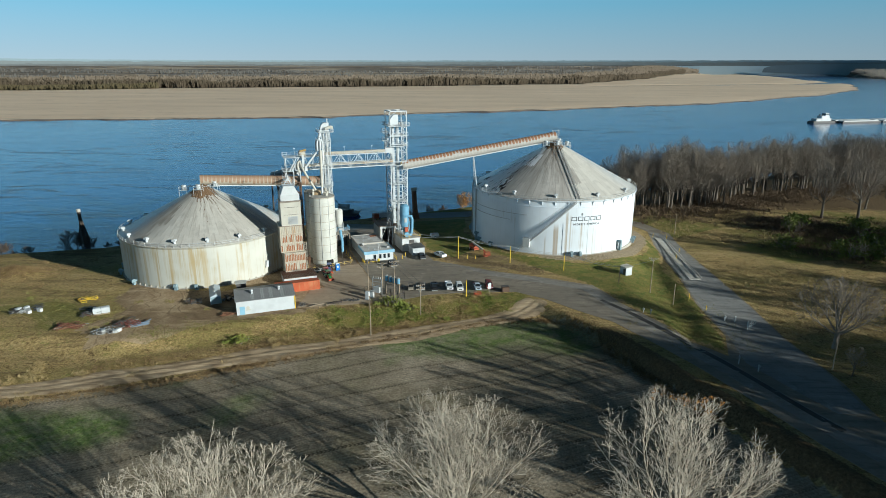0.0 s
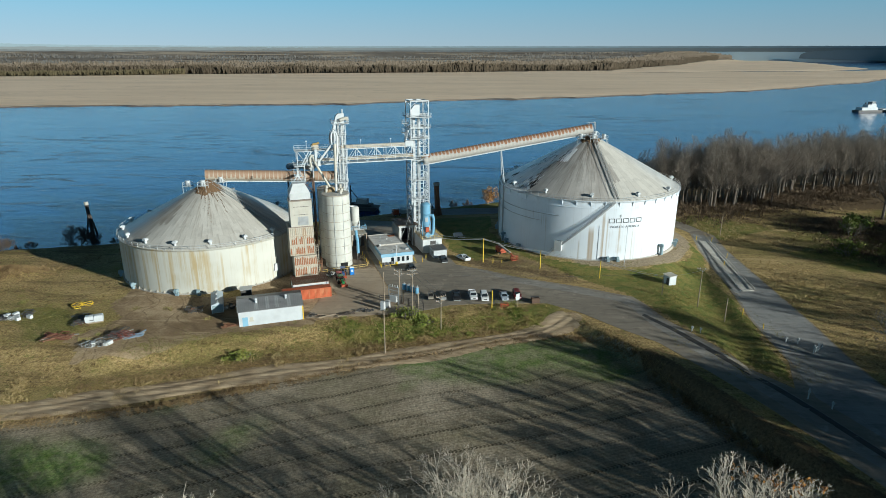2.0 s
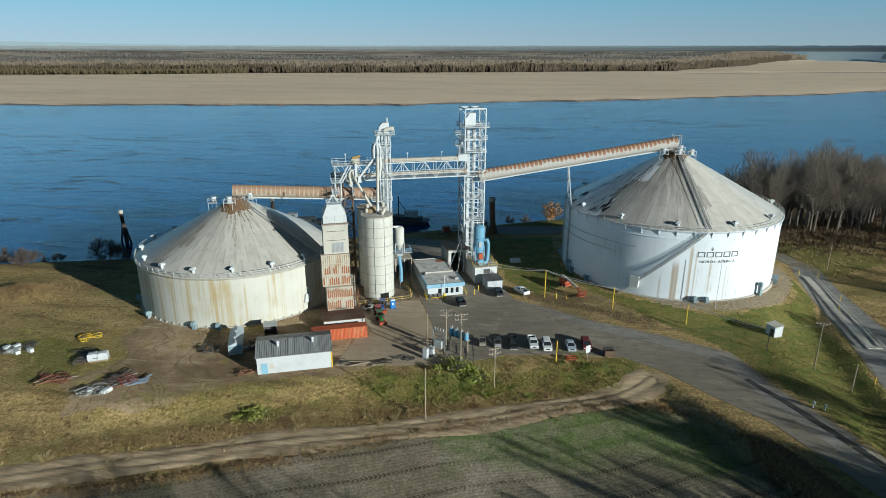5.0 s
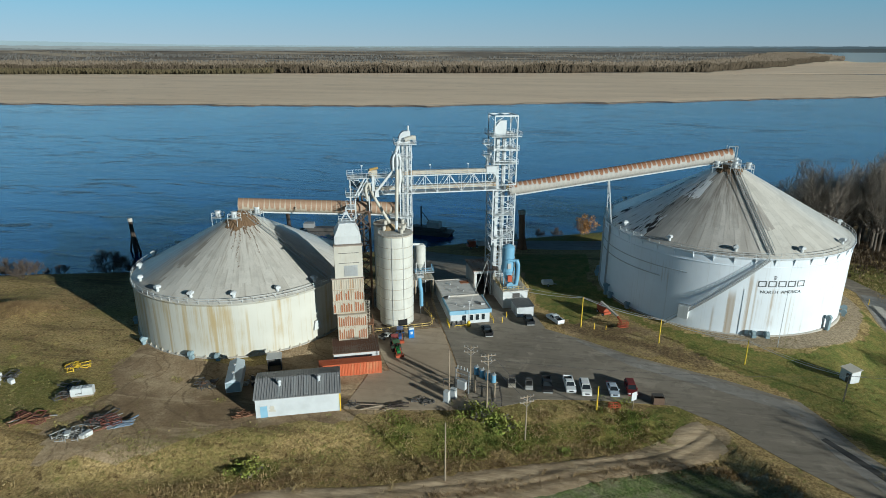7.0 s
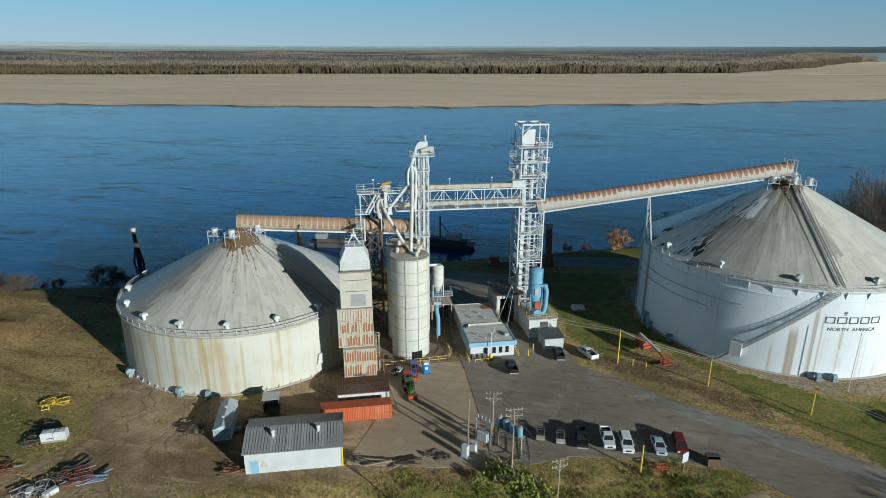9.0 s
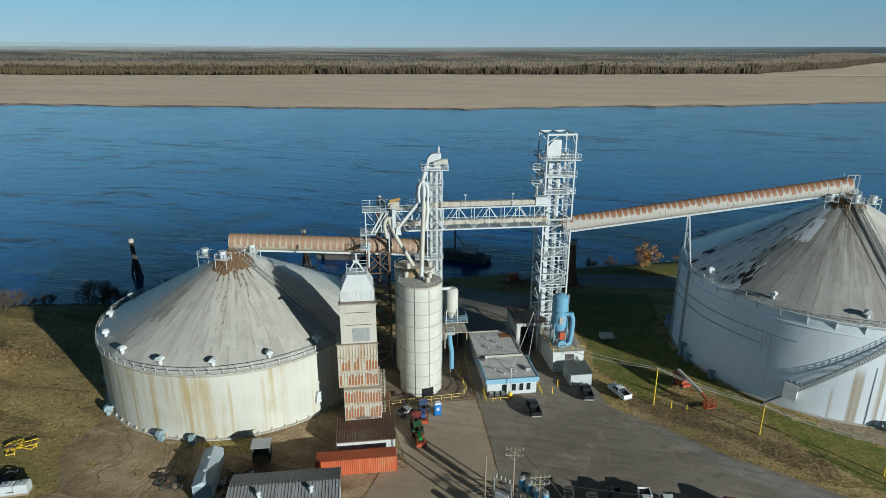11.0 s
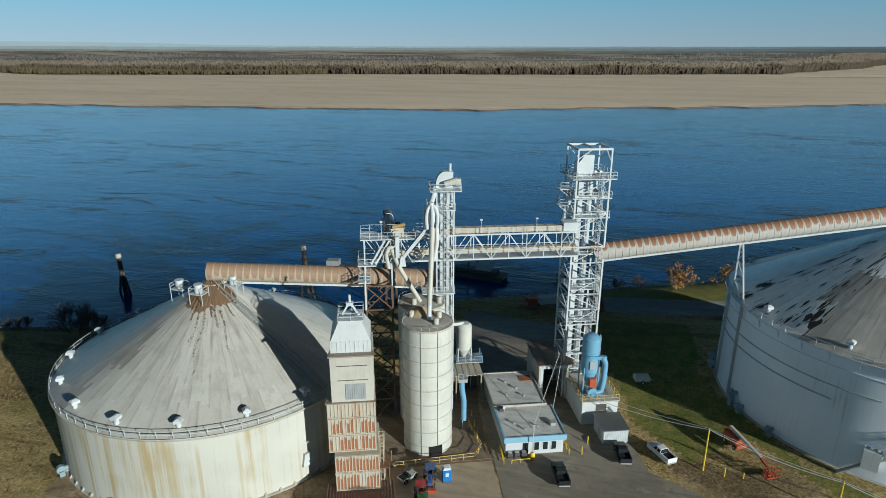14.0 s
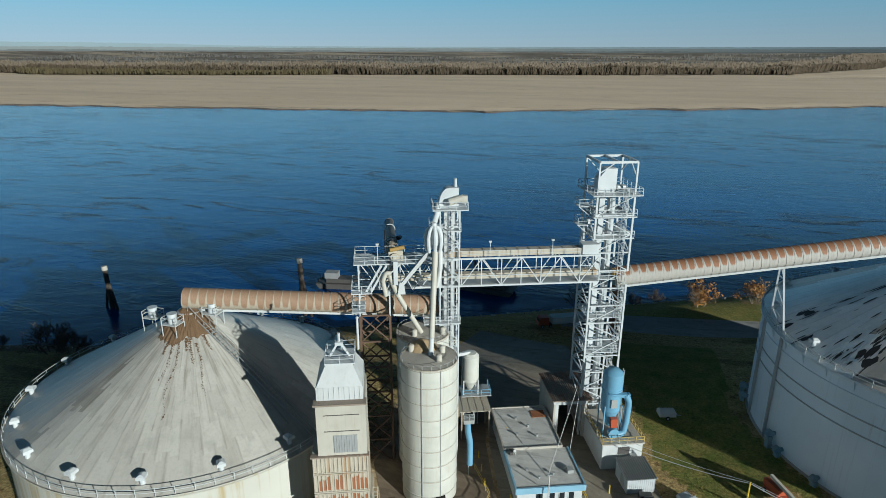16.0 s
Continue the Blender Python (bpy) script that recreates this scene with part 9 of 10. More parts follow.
# ---- poles, wires, fences ----
def pole(x, y, tall, label, arms=0, turn=0.0, colour=None, r=0.14, category="utility pole", sleeve=None):
    z = height(x, y)
    p = thing("utility_pole" if category == "utility pole" else "marker_post", x, y, z, turn, label, category, "poles" if category == "utility pole" else "marker posts")
    m = colour or TIMBER
    part("shaft", Geo().tube((0, 0, -0.5), (0, 0, tall), r, r * 0.7, 8), m, p, smooth=True)
    if sleeve:
        part("sleeve", Geo().tube((0, 0, 0), (0, 0, sleeve), r * 1.25, n=8), YELLOW, p, "yellow plastic guy marker")
    for i in range(arms):
        zz = tall - 0.35 - 1.0 * i
        a = part("crossarm", Geo().box(-1.25, 1.25, -0.06, 0.06, zz - 0.07, zz + 0.07), TIMBER, p)
        for xx in (-1.15, -0.55, 0.55, 1.15):
            part("insulator", Geo().tube((xx, 0, zz + 0.07), (xx, 0, zz + 0.32), 0.07, 0.05, 6), GALV, a)
        part("arm_brace", Geo().beam((0.8, -0.08, zz), (0, -0.1, zz - 0.7), 0.05).beam((-0.8, -0.08, zz), (0, -0.1, zz - 0.7), 0.05), GALV, a)
    return p


pole(-17.1, 132.5, 10.2, "tall bare timber utility pole by the dirt track")
pole(-20.1, 154.2, 8.6, "bare timber pole by the transformers")
pole(-16.6, 157.2, 8.4, "timber utility pole with crossarms at the transformer bank", 2, 10)
pole(-12.5, 147.6, 12.2, "timber utility pole with crossarms above the scrub", 2, 20)
pole(-5.7, 144.7, 8.6, "timber utility pole with crossarm on the bank", 2, 30)
pole(57.8, 159.0, 10.4, "timber utility pole with crossarm on the grass", 1, -10)
pole(87.4, 221.6, 8.0, "bare timber pole beside the road")
pole(61.8, 152.1, 6.0, "short yellowish timber pole on the grass")
pole(50.3, 163.8, 5.2, "pale post with meter boxes by the hut")
pole(81.7, 114.8, 8.5, "timber pole beside the road and tree")
pole(45.0, 182.4, 12.9, "slim white flagpole in front of the bin", r=0.07, colour=WHITE_CLEAN)
for x, y, h in ((4.9, 187.0, 7.4), (21.0, 181.2, 5.6), (36.6, 174.8, 5.4), (6.3, 153.0, 4.7)):
    pole(x, y, h, "tall yellow marker post on the grass", colour=YELLOW, r=0.13, category="post")
for x, y, h in ((7.8, 186.4, 1.5), (10.4, 186.5, 1.0), (76.6, 190.5, 1.6), (80.4, 198, 1.6), (81.9, 214.5, 1.6), (77.0, 215, 1.6), (66.9, 154.4, 1.7), (68.5, 147, 1.3), (-13.0, 186.2, 1.4), (-12.2, 189.2, 1.4), (-29.7, 186, 1.3), (-30.8, 189, 1.3), (-31.9, 192, 1.3), (-28.3, 196.0, 3.6)):
    pole(x, y, h, "short yellow steel bollard", colour=YELLOW, r=0.11, category="post")
LPX, LPY = site(46.6, 178.2)
LP = thing("lamp_post", LPX, LPY, 0.05, GRID, "slim white lamp post on a yellow foot", "lamp post")
part("foot", Geo().lathe([(0.4, 0), (0.4, 0.9), (0.2, 1.2)], 14), YELLOW, LP, "yellow concrete foot")
part("shaft", Geo().tube((0, 0, 1.0), (0, 0, 6.0), 0.07, n=8), WHITE_CLEAN, LP)
part("lamp_head", Geo().box(-0.3, 0.3, -0.15, 0.15, 6.0, 6.15), GALV, LP)


def wire(points, sag, label, material=None, r=0.035):
    g = Geo()
    line = [Vector(points[0])]
    for p, q in zip(points, points[1:]):
        p, q = Vector(p), Vector(q)
        line = line + [p.lerp(q, i / 12) - Vector((0, 0, sag * 4 * (i / 12) * (1 - i / 12))) for i in range(1, 13)]
    g.pipe(line, r, 4)
    whole("power_line", g, material or CABLE, label=label, category="cable")


def at(x, y, h):
    return (x, y, height(x, y) + h)


for o in (-0.9, 0.9):
    wire([at(-16.6 + o, 157.2, 8.2), at(-12.5 + o, 147.6, 12.0), at(-5.7 + o, 144.7, 8.4)], 0.3, "dark power line between timber poles")
FX, FY = site(57.0, 186.1)
wire([(FX, FY, 6.0), at(4.9, 187.0, 7.2), at(21.0, 181.2, 5.4), at(36.6, 174.8, 5.2), at(50.3, 163.8, 5.0)], 0.7, "pale sagging cable strung over yellow posts", CABLE_PALE, 0.06)
wire([(FX + 0.3, FY, 6.8), at(4.9, 187.0, 7.4), at(21.0, 181.2, 5.6), at(36.6, 174.8, 5.4), at(50.3, 163.8, 5.2), at(57.8, 159.0, 9.8)], 0.45, "pale sagging cable strung over yellow posts", CABLE_PALE, 0.035)
wire([at(-12.5, 147.6, 11.2), at(57.8, 159.0, 10.0)], 1.5, "thin dark power line over the yard road", CABLE, 0.02)
for i, x in enumerate((-15.2, -14.1, -13.0, -11.9)):
    y = 154.8 - 0.75 * i
    z = height(x, y)
    tr = thing("transformer", x, y, z + 4.0, 0, "blue-grey pole transformer on a timber rack", "transformer", "transformers")
    part("tank", Geo().tube((0, 0, 0), (0, 0, 1.45), 0.47, n=14), BLUE_PALE, tr, smooth=True)
    part("lid", Geo().lathe([(0.49, 1.45), (0.33, 1.58), (0.01, 1.62)], 14), GALV, tr)
    part("bushing", Geo().tube((0.15, 0, 1.5), (0.2, 0, 1.9), 0.06, n=6), WHITE, tr)
RK = thing("transformer_rack", -13.55, 153.7, height(-13.55, 153.7), -34, "timber rack that carries the transformers", "rack")
part("platform", Geo().box(-2.6, 2.6, -0.5, 0.5, 3.85, 4.0), TIMBER, RK)
for x in (-2.3, 2.3):
    part("post", Geo().beam((x, 0, -0.4), (x, 0, 4.5), 0.26), TIMBER, RK)
for i, (x, y, h) in enumerate(((-20.0, 150.9, 2.3), (-19.0, 152.5, 2.0))):
    b = thing("electrical_cabinet", x, y, height(x, y), -20, "pale grey electrical cabinet on a slab", "cabinet")
    part("case", Geo().box(-0.5, 0.5, -0.4, 0.4, 0.15, h), WHITE, b)
    part("slab", Geo().box(-0.7, 0.7, -0.6, 0.6, -0.2, 0.15), CONCRETE, b)
    part("door", Geo().box(-0.42, 0.42, -0.43, -0.4, 0.3, h - 0.15), WHITE_CLEAN, b)
SX = thing("switch_frame", -17.8, 154.9, height(-17.8, 154.9), -25, "grey steel switch frame with insulators", "switchgear")
for x in (-1.4, 1.4):
    part("post", Geo().beam((x, 0, 0), (x, 0, 4.6), 0.14), GALV, SX)
for z in (2.6, 3.6, 4.5):
    part("bar", Geo().beam((-1.6, 0, z), (1.6, 0, z), 0.12), GALV, SX)
for x in (-1.0, -0.3, 0.4, 1.1):
    part("insulator", Geo().tube((x, 0, 4.5), (x, 0, 5.1), 0.09, n=6), WHITE, SX)
part("switch_box", Geo().box(-1.0, 0.8, -0.35, 0.35, 0.6, 2.2), WHITE, SX)


def fence(pts, material, label, high=1.1, gap=1.8, rails=2, name="pipe_fence", mesh=False):
    x0, y0 = pts[0]
    z0 = height(x0, y0)
    f = thing(name, x0, y0, z0, 0, label, "fence", "fences")
    for (ax, ay), (bx, by) in zip(pts, pts[1:]):
        n = max(1, round(math.hypot(bx - ax, by - ay) / gap))
        P = [(ax + (bx - ax) * i / n, ay + (by - ay) * i / n) for i in range(n + 1)]
        Q = [Vector((x - x0, y - y0, height(x, y) - z0)) for x, y in P]
        for q in Q:
            part("post", Geo().beam(q - Vector((0, 0, 0.2)), q + Vector((0, 0, high)), 0.09), material, f)
        for k in range(rails):
            h = high * (k + 1) / rails - 0.05
            part("rail", Geo().beam(Q[0] + Vector((0, 0, h)), Q[-1] + Vector((0, 0, h)), 0.08), material, f)


fence([site(24.9, 181.0), site(24.8, 178.2), site(37.8, 179.2), site(39.2, 181.6), site(38.0, 188.0)], OCHRE_RAIL, "yellow pipe guard rail round the silo foot")
fence([site(42.0, 177.6), site(42.0, 180.8)], YELLOW, "yellow pipe guard rail at the office corner", rails=3, gap=1.0)
fence([site(43.2, 177.4), site(46.0, 177.5)], YELLOW, "low yellow guard rail before the office", 0.7, 1.4, 1)
fence([site(52.6, 178.6), site(52.6, 184.0)], YELLOW, "yellow pipe guard rail beside the office", rails=2, gap=1.3)
fence([(-21.5, 156.0), (-11.0, 156.2), (-10.2, 151.4), (-12.0, 150.6)], DARK_STEEL, "dark wire fence round the transformer yard", 1.8, 2.0, 3, "wire_fence")
fence([(73.2, 170.5), (74.6, 184)], WHITE, "low white rail along the scale deck", 0.8, 2.2, 1)

# ---- yard clutter ----
HB = thing("meter_hut", 54.9, 172.6, height(54.9, 172.6), 32, "small white meter hut on the grass", "hut")
part("wall", Geo().box(-1.3, 1.3, -1.1, 1.1, -0.2, 2.4), WHITE_CLEAN, HB)
part("roof", Geo().add([(-1.5, -1.3, 2.4), (1.5, -1.3, 2.4), (1.5, 1.3, 2.6), (-1.5, 1.3, 2.6), (-1.5, -1.3, 2.5), (1.5, -1.3, 2.5), (1.5, 1.3, 2.7), (-1.5, 1.3, 2.7)], [(3, 2, 1, 0), (4, 5, 6, 7), (0, 1, 5, 4), (1, 2, 6, 5), (2, 3, 7, 6), (3, 0, 4, 7)]), CREAM, HB)
part("door", Geo().box(-1.35, -1.3, -0.9, -0.1, 0, 2.0), DARK_STEEL, HB, "dark door")
SG = thing("sign_board", 12.6, 154.4, height(12.6, 154.4), 40, "white sign board on a leaning post, seen from behind", "sign")
part("board", Geo().box(-0.6, 0.6, -0.03, 0.03, 1.8, 3.4), WHITE_CLEAN, SG)
part("post", Geo().beam((0, 0.06, -0.3), (0, 0.06, 3.0), 0.1), TIMBER, SG)
SK = thing("waste_skip", 17.2, 157.3, height(17.2, 157.3) + 0.05, 8, "dark grey steel waste skip at the yard edge", "skip")
for a in ((-0.95, 0.95, -0.8, -0.74), (-0.95, 0.95, 0.74, 0.8), (-0.95, -0.89, -0.74, 0.74), (0.89, 0.95, -0.74, 0.74)):
    part("side", Geo().box(*a, 0.1, 1.35), OLD_STEEL, SK)
part("floor", Geo().box(-0.95, 0.95, -0.8, 0.8, 0, 0.1), OLD_STEEL, SK)
part("lid", Geo().box(-0.98, 0.98, -0.1, 0.84, 1.35, 1.42), DARK_STEEL, SK, "closed half of the dark lid")
RT = thing("orange_frame", 9.4, 154.2, height(9.4, 154.2), 15, "small orange tubular barrier frame", "barrier")
part("frame", railing(Geo(), [(-0.9, -0.4), (0.9, -0.4), (0.9, 0.4), (-0.9, 0.4), (-0.9, -0.4)], 0, 0.9, 0.9, 0.1), RED_LIFT, RT)

PT2 = thing("box_trailer", -60.0, 149.9, height(-60.0, 149.9), 112, "pale blue-grey box trailer with a ridged roof, parked in the shade", "trailer")
PT2.scale = (0.85, 1, 1)
part("body", Geo().box(-4.9, 4.9, -1.35, 1.35, 0.7, 2.7), PALE_TANK, PT2)
part("roof", Geo().add([(-5.0, -1.42, 2.7), (5.0, -1.42, 2.7), (5.0, 1.42, 2.7), (-5.0, 1.42, 2.7), (-4.6, 0, 3.15), (5.3, 0, 3.15)], [(0, 1, 5, 4), (2, 3, 4, 5), (1, 2, 5), (3, 0, 4), (0, 3, 2, 1)]), PALE_TANK, PT2, "low ridged roof")
part("end_panel", Geo().box(-4.98, -4.9, -1.2, 1.2, 0.85, 2.6), BLOWER, PT2, "duller blue-grey end panel")
for x in (-1.6, 1.9):
    part("hatch", Geo().tube((x, 0.2, 3.0), (x, 0.2, 3.45), 0.24, n=10), GALV, PT2)
for x in (-2.6, -1.5):
    for y in (-1.1, 1.1):
        part("tyre", TYRE, None, PT2, at=pose(x, y, 0.42, 90, 0, 0))
part("drawbar", Geo().beam((4.9, -0.6, 0.7), (6.3, 0, 0.55), 0.12).beam((4.9, 0.6, 0.7), (6.3, 0, 0.55), 0.12).beam((4.6, 0, 0.0), (4.6, 0, 0.7), 0.14), DARK_STEEL, PT2)
CT = thing("open_shelter", -55.3, 156.6, height(-55.3, 156.6), 20, "small grey open-fronted shelter behind the workshop", "shelter")
for x in (-1.3, 1.22):
    part("side_panel", Geo().box(x, x + 0.08, -0.9, 0.9, -0.2, 2.5), DARK_STEEL, CT)
part("back_panel", Geo().box(-1.22, 1.22, 0.82, 0.9, -0.2, 2.5), DARK_STEEL, CT)
part("roof", Geo().add([(-1.45, -1.15, 2.5), (1.45, -1.15, 2.5), (1.45, 1.05, 2.75), (-1.45, 1.05, 2.75), (-1.45, -1.15, 2.6), (1.45, -1.15, 2.6), (1.45, 1.05, 2.85), (-1.45, 1.05, 2.85)],
                      [(3, 2, 1, 0), (4, 5, 6, 7), (0, 1, 5, 4), (1, 2, 6, 5), (2, 3, 7, 6), (3, 0, 4, 7)]), GALV, CT, "pale sloping sheet roof")


def scrap(name, x, y, turn, spread_x, spread_y, kinds, count, seed, label, category="scrap"):
    """A heap of old beams, boxes, drums and plates, each a piece of its own."""
    s = thing(name, x, y, height(x, y), turn, label, category, "scrap heaps")
    rnd = random.Random(seed)
    for i in range(int(count * 1.7)):
        px, py = rnd.uniform(-spread_x, spread_x), rnd.uniform(-spread_y, spread_y)
        k, m = kinds[rnd.randrange(len(kinds))]
        a = rnd.uniform(0, 180) if k != "bar" else rnd.gauss(10, 16)
        z = rnd.uniform(0, 0.35)
        if k == "bar":
            L = rnd.uniform(1.0, 3.0)
            g = Geo().beam((-L, 0, 0.15), (L, 0, 0.15 + rnd.uniform(0, 0.35)), rnd.uniform(0.15, 0.35), 0.16)
        elif k == "plate":
            g = Geo().box(-rnd.uniform(0.5, 1.2), rnd.uniform(0.5, 1.2), -0.5, 0.5, 0.05, 0.16).box(-0.5, 0.5, -0.06, 0.06, 0.16, 0.5)
        elif k == "box":
            w, h = rnd.uniform(0.4, 0.9), rnd.uniform(0.5, 1.1)
            g = Geo().box(-w, w, -0.5, 0.5, 0, h).box(-w * 1.05, w * 1.05, -0.54, 0.54, h, h + 0.07)
        elif k == "drum":
            g = Geo().tube((-0.45, 0, 0.32), (0.45, 0, 0.32), 0.3, n=12).tube((-0.05, 0, 0.32), (0.05, 0, 0.32), 0.33, n=12)
        elif k == "frame":
            L, w = rnd.uniform(1.2, 2.4), rnd.uniform(0.5, 0.9)
            g = Geo().beam((-L, -w, 0.4), (L, -w, 0.5), 0.14).beam((-L, w, 0.4), (L, w, 0.5), 0.14).beam((-L, -w, 0.4), (-L, w, 0.4), 0.12).beam((L, -w, 0.5), (L, w, 0.5), 0.12).beam((0, -w, 0.45), (0.4, w, 0.45), 0.1).beam((-L, -w, 0), (-L, -w, 0.9), 0.1)
        else:
            g = Geo().pipe([(rnd.gauss(0, 0.6), rnd.gauss(0, 0.6), rnd.uniform(0.1, 0.8)) for j in range(11)], 0.06, 5)
        part(k + "_piece", g, m, s, at=pose(px, py, z * (k not in ("box", "drum")), 0, 0, a) @ Matrix.Scale(rnd.uniform(0.55, 0.95), 4))
    return s


GREY_SCRAP = paint("grey_scrap_steel", (0.27, 0.265, 0.25), 0.6, (0.2, 0.12, 0.07), 0.5)
RED_SCRAP = paint("faded_red_scrap", (0.17, 0.055, 0.038), 0.7, (0.12, 0.06, 0.04), 0.5)
BLUE_SCRAP = paint("faded_blue_scrap", (0.17, 0.22, 0.29), 0.6, (0.15, 0.12, 0.1), 0.4)
scrap("scrap_heap", -105.2, 143.0, 20, 3.2, 1.8, (("plate", GREY_SCRAP), ("box", WHITE), ("frame", DARK_STEEL), ("tangle", DARK_STEEL)), 16, 1, "heap of grey and white scrap on rough grass")
scrap("old_implement", -94.0, 149.6, 25, 1.5, 0.7, (("frame", YELLOW), ("bar", YELLOW), ("tangle", DARK_STEEL)), 9, 2, "yellow farm implement frame standing on the grass", "implement")
scrap("scrap_heap", -88.6, 141.6, -65, 2.4, 0.9, (("bar", GREY_SCRAP), ("frame", DARK_STEEL), ("bar", RUST_STEEL)), 12, 3, "stack of grey steel sections and rusty bars")
for i, (x, y) in enumerate(((-86.4, 141.0), (-84.7, 141.8))):
    t = thing("tote_tank", x, y, height(x, y) + 0.3, 25, "white plastic tote tank in a cage, on scrap", "tank", "tote tanks")
    part("bottle", Geo().box(-0.9, 0.9, -0.75, 0.75, 0.0, 1.25).frustum((-0.9, 0.9, -0.75, 0.75), 1.25, (-0.75, 0.75, -0.6, 0.6), 1.4), WHITE_CLEAN, t)
    part("pallet", Geo().box(-0.95, 0.95, -0.8, 0.8, -0.3, 0.0), TIMBER, t)
    part("lid", Geo().tube((0, 0, 1.4), (0, 0, 1.5), 0.25, n=10), GALV, t)
scrap("scrap_heap", -88.6, 132.6, 10, 2.4, 1.3, (("frame", RED_SCRAP), ("frame", RUST_STEEL), ("plate", RED_SCRAP), ("bar", RUST_STEEL), ("bar", GREY_SCRAP)), 14, 4, "heap of rusty red machine parts")
scrap("scrap_heap", -75.4, 134.6, 18, 2.6, 1.2, (("frame", RED_SCRAP), ("frame", DARK_STEEL), ("tangle", DARK_STEEL), ("bar", RED_SCRAP), ("bar", GREY_SCRAP)), 15, 5, "heap of red and black machine scrap")
scrap("pipe_stack", -72.4, 133.8, 22, 1.2, 0.8, (("bar", BLUE_SCRAP), ("bar", BLUE_SCRAP), ("bar", GREY_SCRAP)), 9, 6, "stack of blue-grey steel sections")
scrap("scrap_heap", -78.2, 130.2, 14, 2.4, 0.8, (("frame", GREY_SCRAP), ("bar", GREY_SCRAP), ("drum", DARK_STEEL), ("box", WHITE)), 14, 7, "row of grey scrap frames and old tanks")
scrap("scrap_heap", -64.6, 148.6, 60, 1.6, 1.0, (("tangle", RUST_STEEL), ("frame", DARK_STEEL), ("tangle", GREY_SCRAP)), 9, 8, "tangle of rusty hose and frames by the box trailer")
scrap("scrap_heap", -56.6, 150.8, 10, 2.6, 1.8, (("drum", GREY_SCRAP), ("box", DARK_STEEL), ("tangle", DARK_STEEL), ("plate", WHITE)), 12, 9, "oddments and drums behind the workshop")
scrap("scrap_heap", -53.8, 140.6, 30, 1.4, 0.6, (("tangle", RUST_STEEL), ("plate", RUST_STEEL)), 6, 10, "coils of rusty hose at the workshop corner")
scrap("trailer_frame", -24.2, 150.2, -6, 1.8, 0.5, (("frame", DARK_STEEL), ("bar", GREY_SCRAP), ("drum", DARK_STEEL)), 6, 11, "low flat trailer frame at the yard edge", "trailer")
scrap("scrap_heap", -36.2, 146.6, 20, 1.2, 0.6, (("frame", DARK_STEEL), ("tangle", DARK_STEEL)), 4, 12, "dark steel rack beside the workshop")
scrap("timber_pile", -31.0, 147.0, 8, 4.0, 0.7, (("bar", TIMBER), ("bar", DARK_TIMBER)), 8, 13, "old timbers along the yard edge", "timber")
scrap("scrap_heap", -88.0, 168.5, 70, 3.5, 0.8, (("box", GREY_SCRAP), ("frame", GALV), ("drum", BLUE_PALE)), 10, 14, "grey machine parts in the bin's shade")

# road junction gear
for i, (x, y, h) in enumerate(((70.4, 140.3, 1.4), (72.6, 139.6, 1.6), (73.6, 135.2, 2.2), (75.0, 136.2, 2.2), (62.6, 116.2, 2.2), (65.4, 113.4, 1.6), (50.6, 142.4, 1.3), (52.2, 141.6, 1.3))):
    g = thing("gate_post", x, y, height(x, y), i * 20, "pale gate post with keypad box at the road", "gate post", "gate posts")
    part("post", Geo().beam((0, 0, -0.3), (0, 0, h), 0.16), WHITE, g)
    part("box", Geo().box(-0.22, 0.22, -0.2, 0.12, h * 0.65, h * 0.65 + 0.4), GALV, g)
GT = thing("swing_gate", 74.2, 135.6, height(74.2, 135.6), 40, "open pale pipe swing gate at the scale road", "gate")
part("frame", Geo().beam((0, 0, 0.4), (3.4, 0, 0.4), 0.08).beam((0, 0, 1.3), (3.4, 0, 1.3), 0.08).beam((3.4, 0, 0.4), (3.4, 0, 1.3), 0.08).beam((0, 0, 0.0), (0, 0, 1.4), 0.12).beam((0, 0, 0.4), (3.4, 0, 1.3), 0.06), WHITE, GT)
SC = thing("scale_rail", 77.8, 214, height(77.8, 214), 0, "low concrete edge rails of the truck scale", "rail")
for dx in (-0.3, 3.2):
    part("edge_rail", Geo().beam((dx, 0, 0.36), (dx - 4.1, -43.4, 0.36), 0.2, 0.2), CONCRETE, SC)


# ---- the river's edge ----
def dolphin(x, y, top, label, r=0.75, material=None):
    d = thing("mooring_dolphin", x, y, WATER_Z - 3, 0, label, "mooring pile", "mooring piles")
    m = material or DARK_TIMBER
    part("timber_post", Geo().tube((0, 0, -1), (-1.0, 0.3, top - WATER_Z + 3), r, r * 0.85, 12), m, d, smooth=True)
    part("raker", Geo().tube((3.0, -0.8, -1), (-0.6, 0.2, (top - WATER_Z) * 0.72 + 3), 0.4, n=8), m, d)
    part("raker", Geo().tube((-3.6, 0.6, -1), (-0.9, 0.3, (top - WATER_Z) * 0.6 + 3), 0.35, n=8), m, d)
    part("cap", Geo().tube((-0.9, 0.28, top - WATER_Z + 1.9), (-1.02, 0.31, top - WATER_Z + 3.1), r * 1.05, n=12), CONCRETE, d, "worn pale pile head")


dolphin(-147.5, 241.2, 3.2, "dark leaning mooring pile cluster with pale head")
dolphin(-93.0, 251.5, 7.1, "dark mooring pile cluster with pale head")
dolphin(-11.2, 250.0, 10.4, "tall rust-brown mooring pile behind the tower", 1.15, RUST_STEEL)


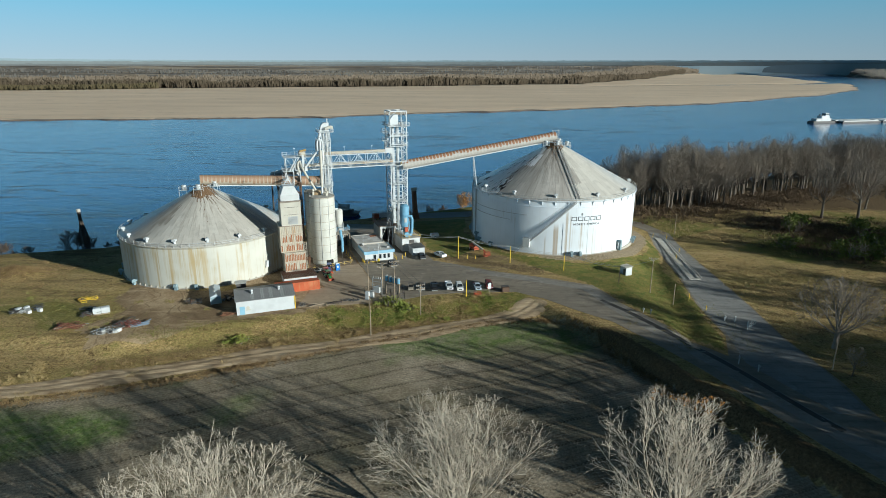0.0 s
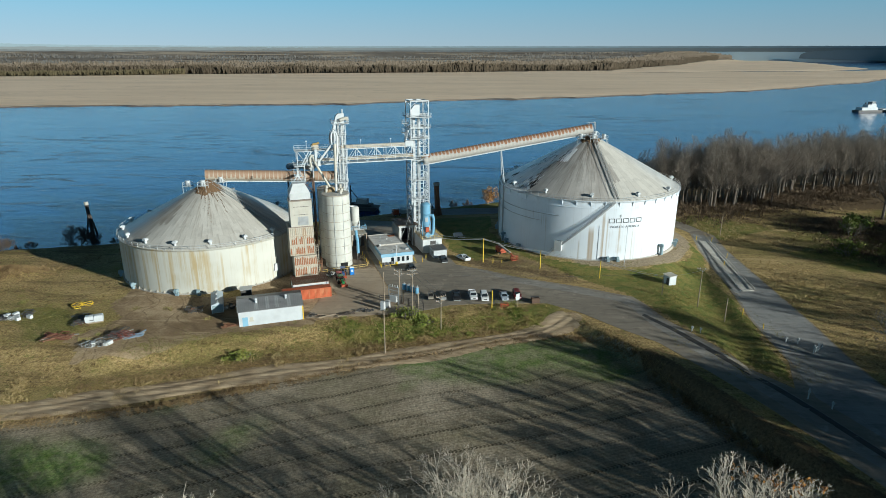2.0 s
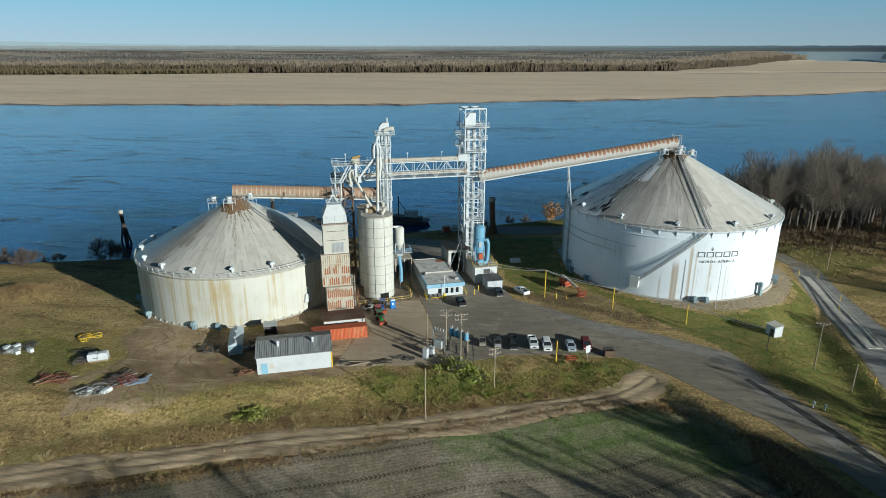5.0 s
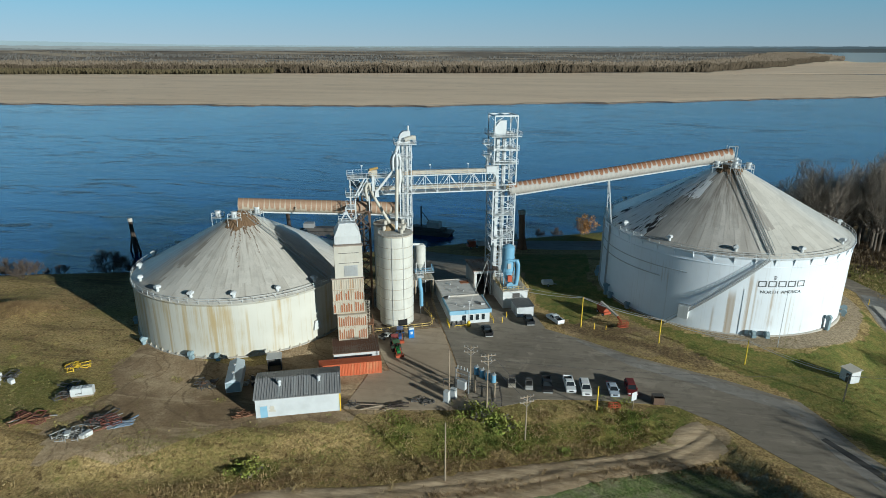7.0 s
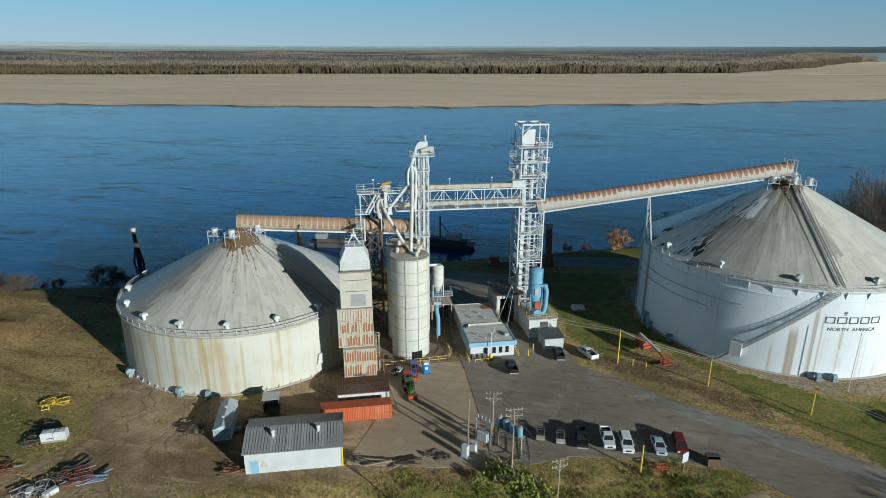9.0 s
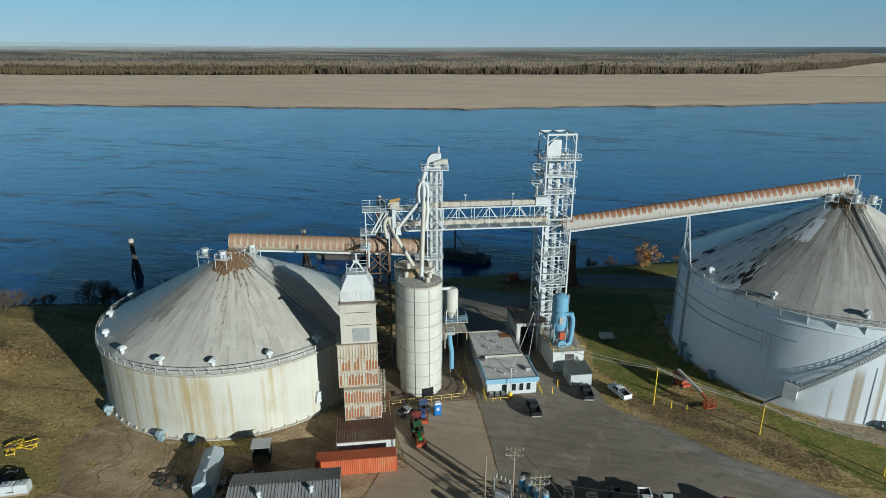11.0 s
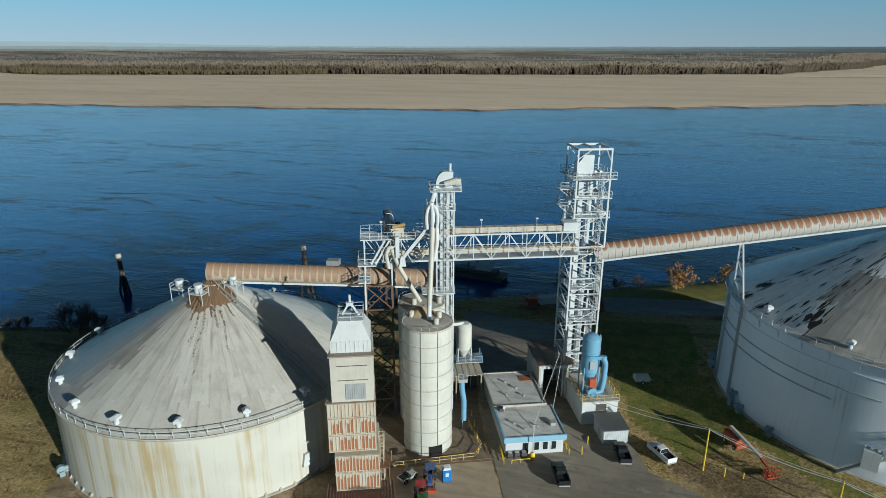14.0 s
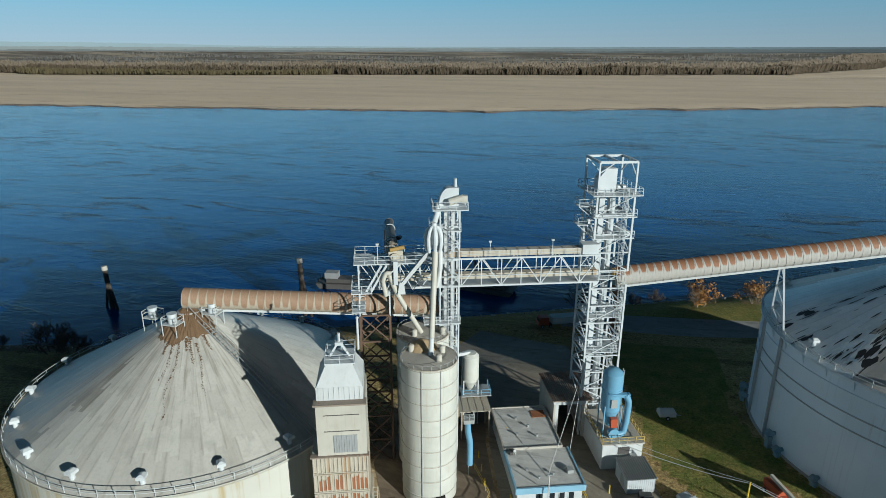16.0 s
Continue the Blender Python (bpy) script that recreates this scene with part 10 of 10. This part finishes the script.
def barge(name, x, y, turn, length, width, label, deck_mat, category="barge"):
    b = thing(name, x, y, WATER_Z, turn, label, category)
    L, W = length / 2, width / 2
    part("hull", Geo().add([(-L, -W, 1.6), (L, -W, 1.6), (L, W, 1.6), (-L, W, 1.6), (-L + 2, -W, -1.5), (L - 2, -W, -1.5), (L - 2, W, -1.5), (-L + 2, W, -1.5)],
                           [(0, 1, 2, 3), (7, 6, 5, 4), (0, 4, 5, 1), (1, 5, 6, 2), (2, 6, 7, 3), (3, 7, 4, 0)]), DARK_STEEL, b)
    part("coaming", Geo().box(-L + 3, L - 3, -W + 1.2, W - 1.2, 1.6, 2.8), deck_mat, b)
    return b


x, y = site(13, 289)
b = barge("work_barge", x, y, 10, 17, 6, "dark moored work barge with clutter on deck", DARK_STEEL)
part("deck_house", Geo().box(-6, -2, -1.5, 1.5, 2.8, 4.6), ROOF_GREY, b)
x, y = site(55, 282)
b = barge("work_barge", x, y, -8, 20, 6, "dark moored work boat with a mast", DARK_STEEL)
part("mast", Geo().tube((-3, 0, 2.8), (-3, 0, 11), 0.3, n=8).beam((-3, 0, 9), (2, 0, 3), 0.25), DARK_STEEL, b)
part("deck_house", Geo().box(0, 5, -1.6, 1.6, 2.8, 5.0), WHITE, b)
TB = thing("towboat", 467, 765, WATER_Z, 14, "white river towboat pushing barges", "towboat")
part("hull", Geo().box(-16, 16, -5, 5, -1, 2.4), DARK_STEEL, TB)
part("lower_house", Geo().box(-12, 10, -4.4, 4.4, 2.4, 5.6), WHITE_CLEAN, TB)
part("upper_house", Geo().box(-4, 8, -3.6, 3.6, 5.6, 8.8), WHITE_CLEAN, TB)
part("wheelhouse", Geo().box(2, 7, -2.8, 2.8, 8.8, 12.0), WHITE_CLEAN, TB)
part("window_band", Geo().box(1.95, 7.05, -2.85, 2.85, 10.0, 11.2), GLASS_DARK, TB)
part("funnel", Geo().tube((-2, 2, 5.6), (-2, 2, 11), 0.7, n=10).tube((-2, -2, 5.6), (-2, -2, 11), 0.7, n=10), DARK_STEEL, TB)
for i in range(3):
    for j in (-1, 1):
        a = radians(14)
        d, s = 50 + 61 * i, 6.0 * j
        b = barge("hopper_barge", 467 + d * math.cos(a) - s * math.sin(a), 765 + d * math.sin(a) + s * math.cos(a), 14, 59, 10.6, "river hopper barge with pale covers", WHITE)
TR = thing("cargo_truck", -22.6, 250.6, height(-22.6, 250.6), 25, "low white semi-trailer truck with red cab on the river road", "truck")
part("trailer_body", Geo().box(-4.2, 5.9, -1.2, 1.2, 0.95, 2.5), WHITE_CLEAN, TR)
part("trailer_rail", Geo().box(-4.3, 6.0, -1.26, 1.26, 2.5, 2.62), GALV, TR)
part("cab", Geo().frustum((-7.6, -5.0, -1.1, 1.1), 0.8, (-7.2, -5.0, -1.0, 1.0), 2.7), RED_LIFT, TR, "red cab")
part("windscreen", Geo().box(-7.52, -7.4, -0.9, 0.9, 1.7, 2.3), GLASS_DARK, TR)
part("chassis", Geo().box(-7.4, 5.8, -0.5, 0.5, 0.55, 0.95), DARK_STEEL, TR)
wheels(TR, (-6.6, -4.6, 3.6, 4.8), 1.05, r=0.5)
rip = Geo()
rnd = random.Random(17)
for i in range(700):
    u = rnd.uniform(-130, 40) if i < 480 else rnd.uniform(40, 160)
    x, y = site(u, float(shore_v(np.array(u))) - 8 + rnd.gauss(0, 2.2))
    s = rnd.uniform(0.2, 0.6)
    z = height(x, y)
    pts = [(x + s * rnd.uniform(0.6, 1.2) * math.cos(a), y + s * rnd.uniform(0.6, 1.2) * math.sin(a), z - 0.1) for a in (0.2, 1.4, 2.7, 3.9, 5.2)]
    rip.add(pts + [(x + rnd.gauss(0, s * 0.3), y + rnd.gauss(0, s * 0.3), z + s * 0.8)], [(0, 1, 5), (1, 2, 5), (2, 3, 5), (3, 4, 5), (4, 0, 5)])
whole("bank_stones", rip, CONCRETE, label="grey riprap stones along the river bank", category="stones", kind="stuff")
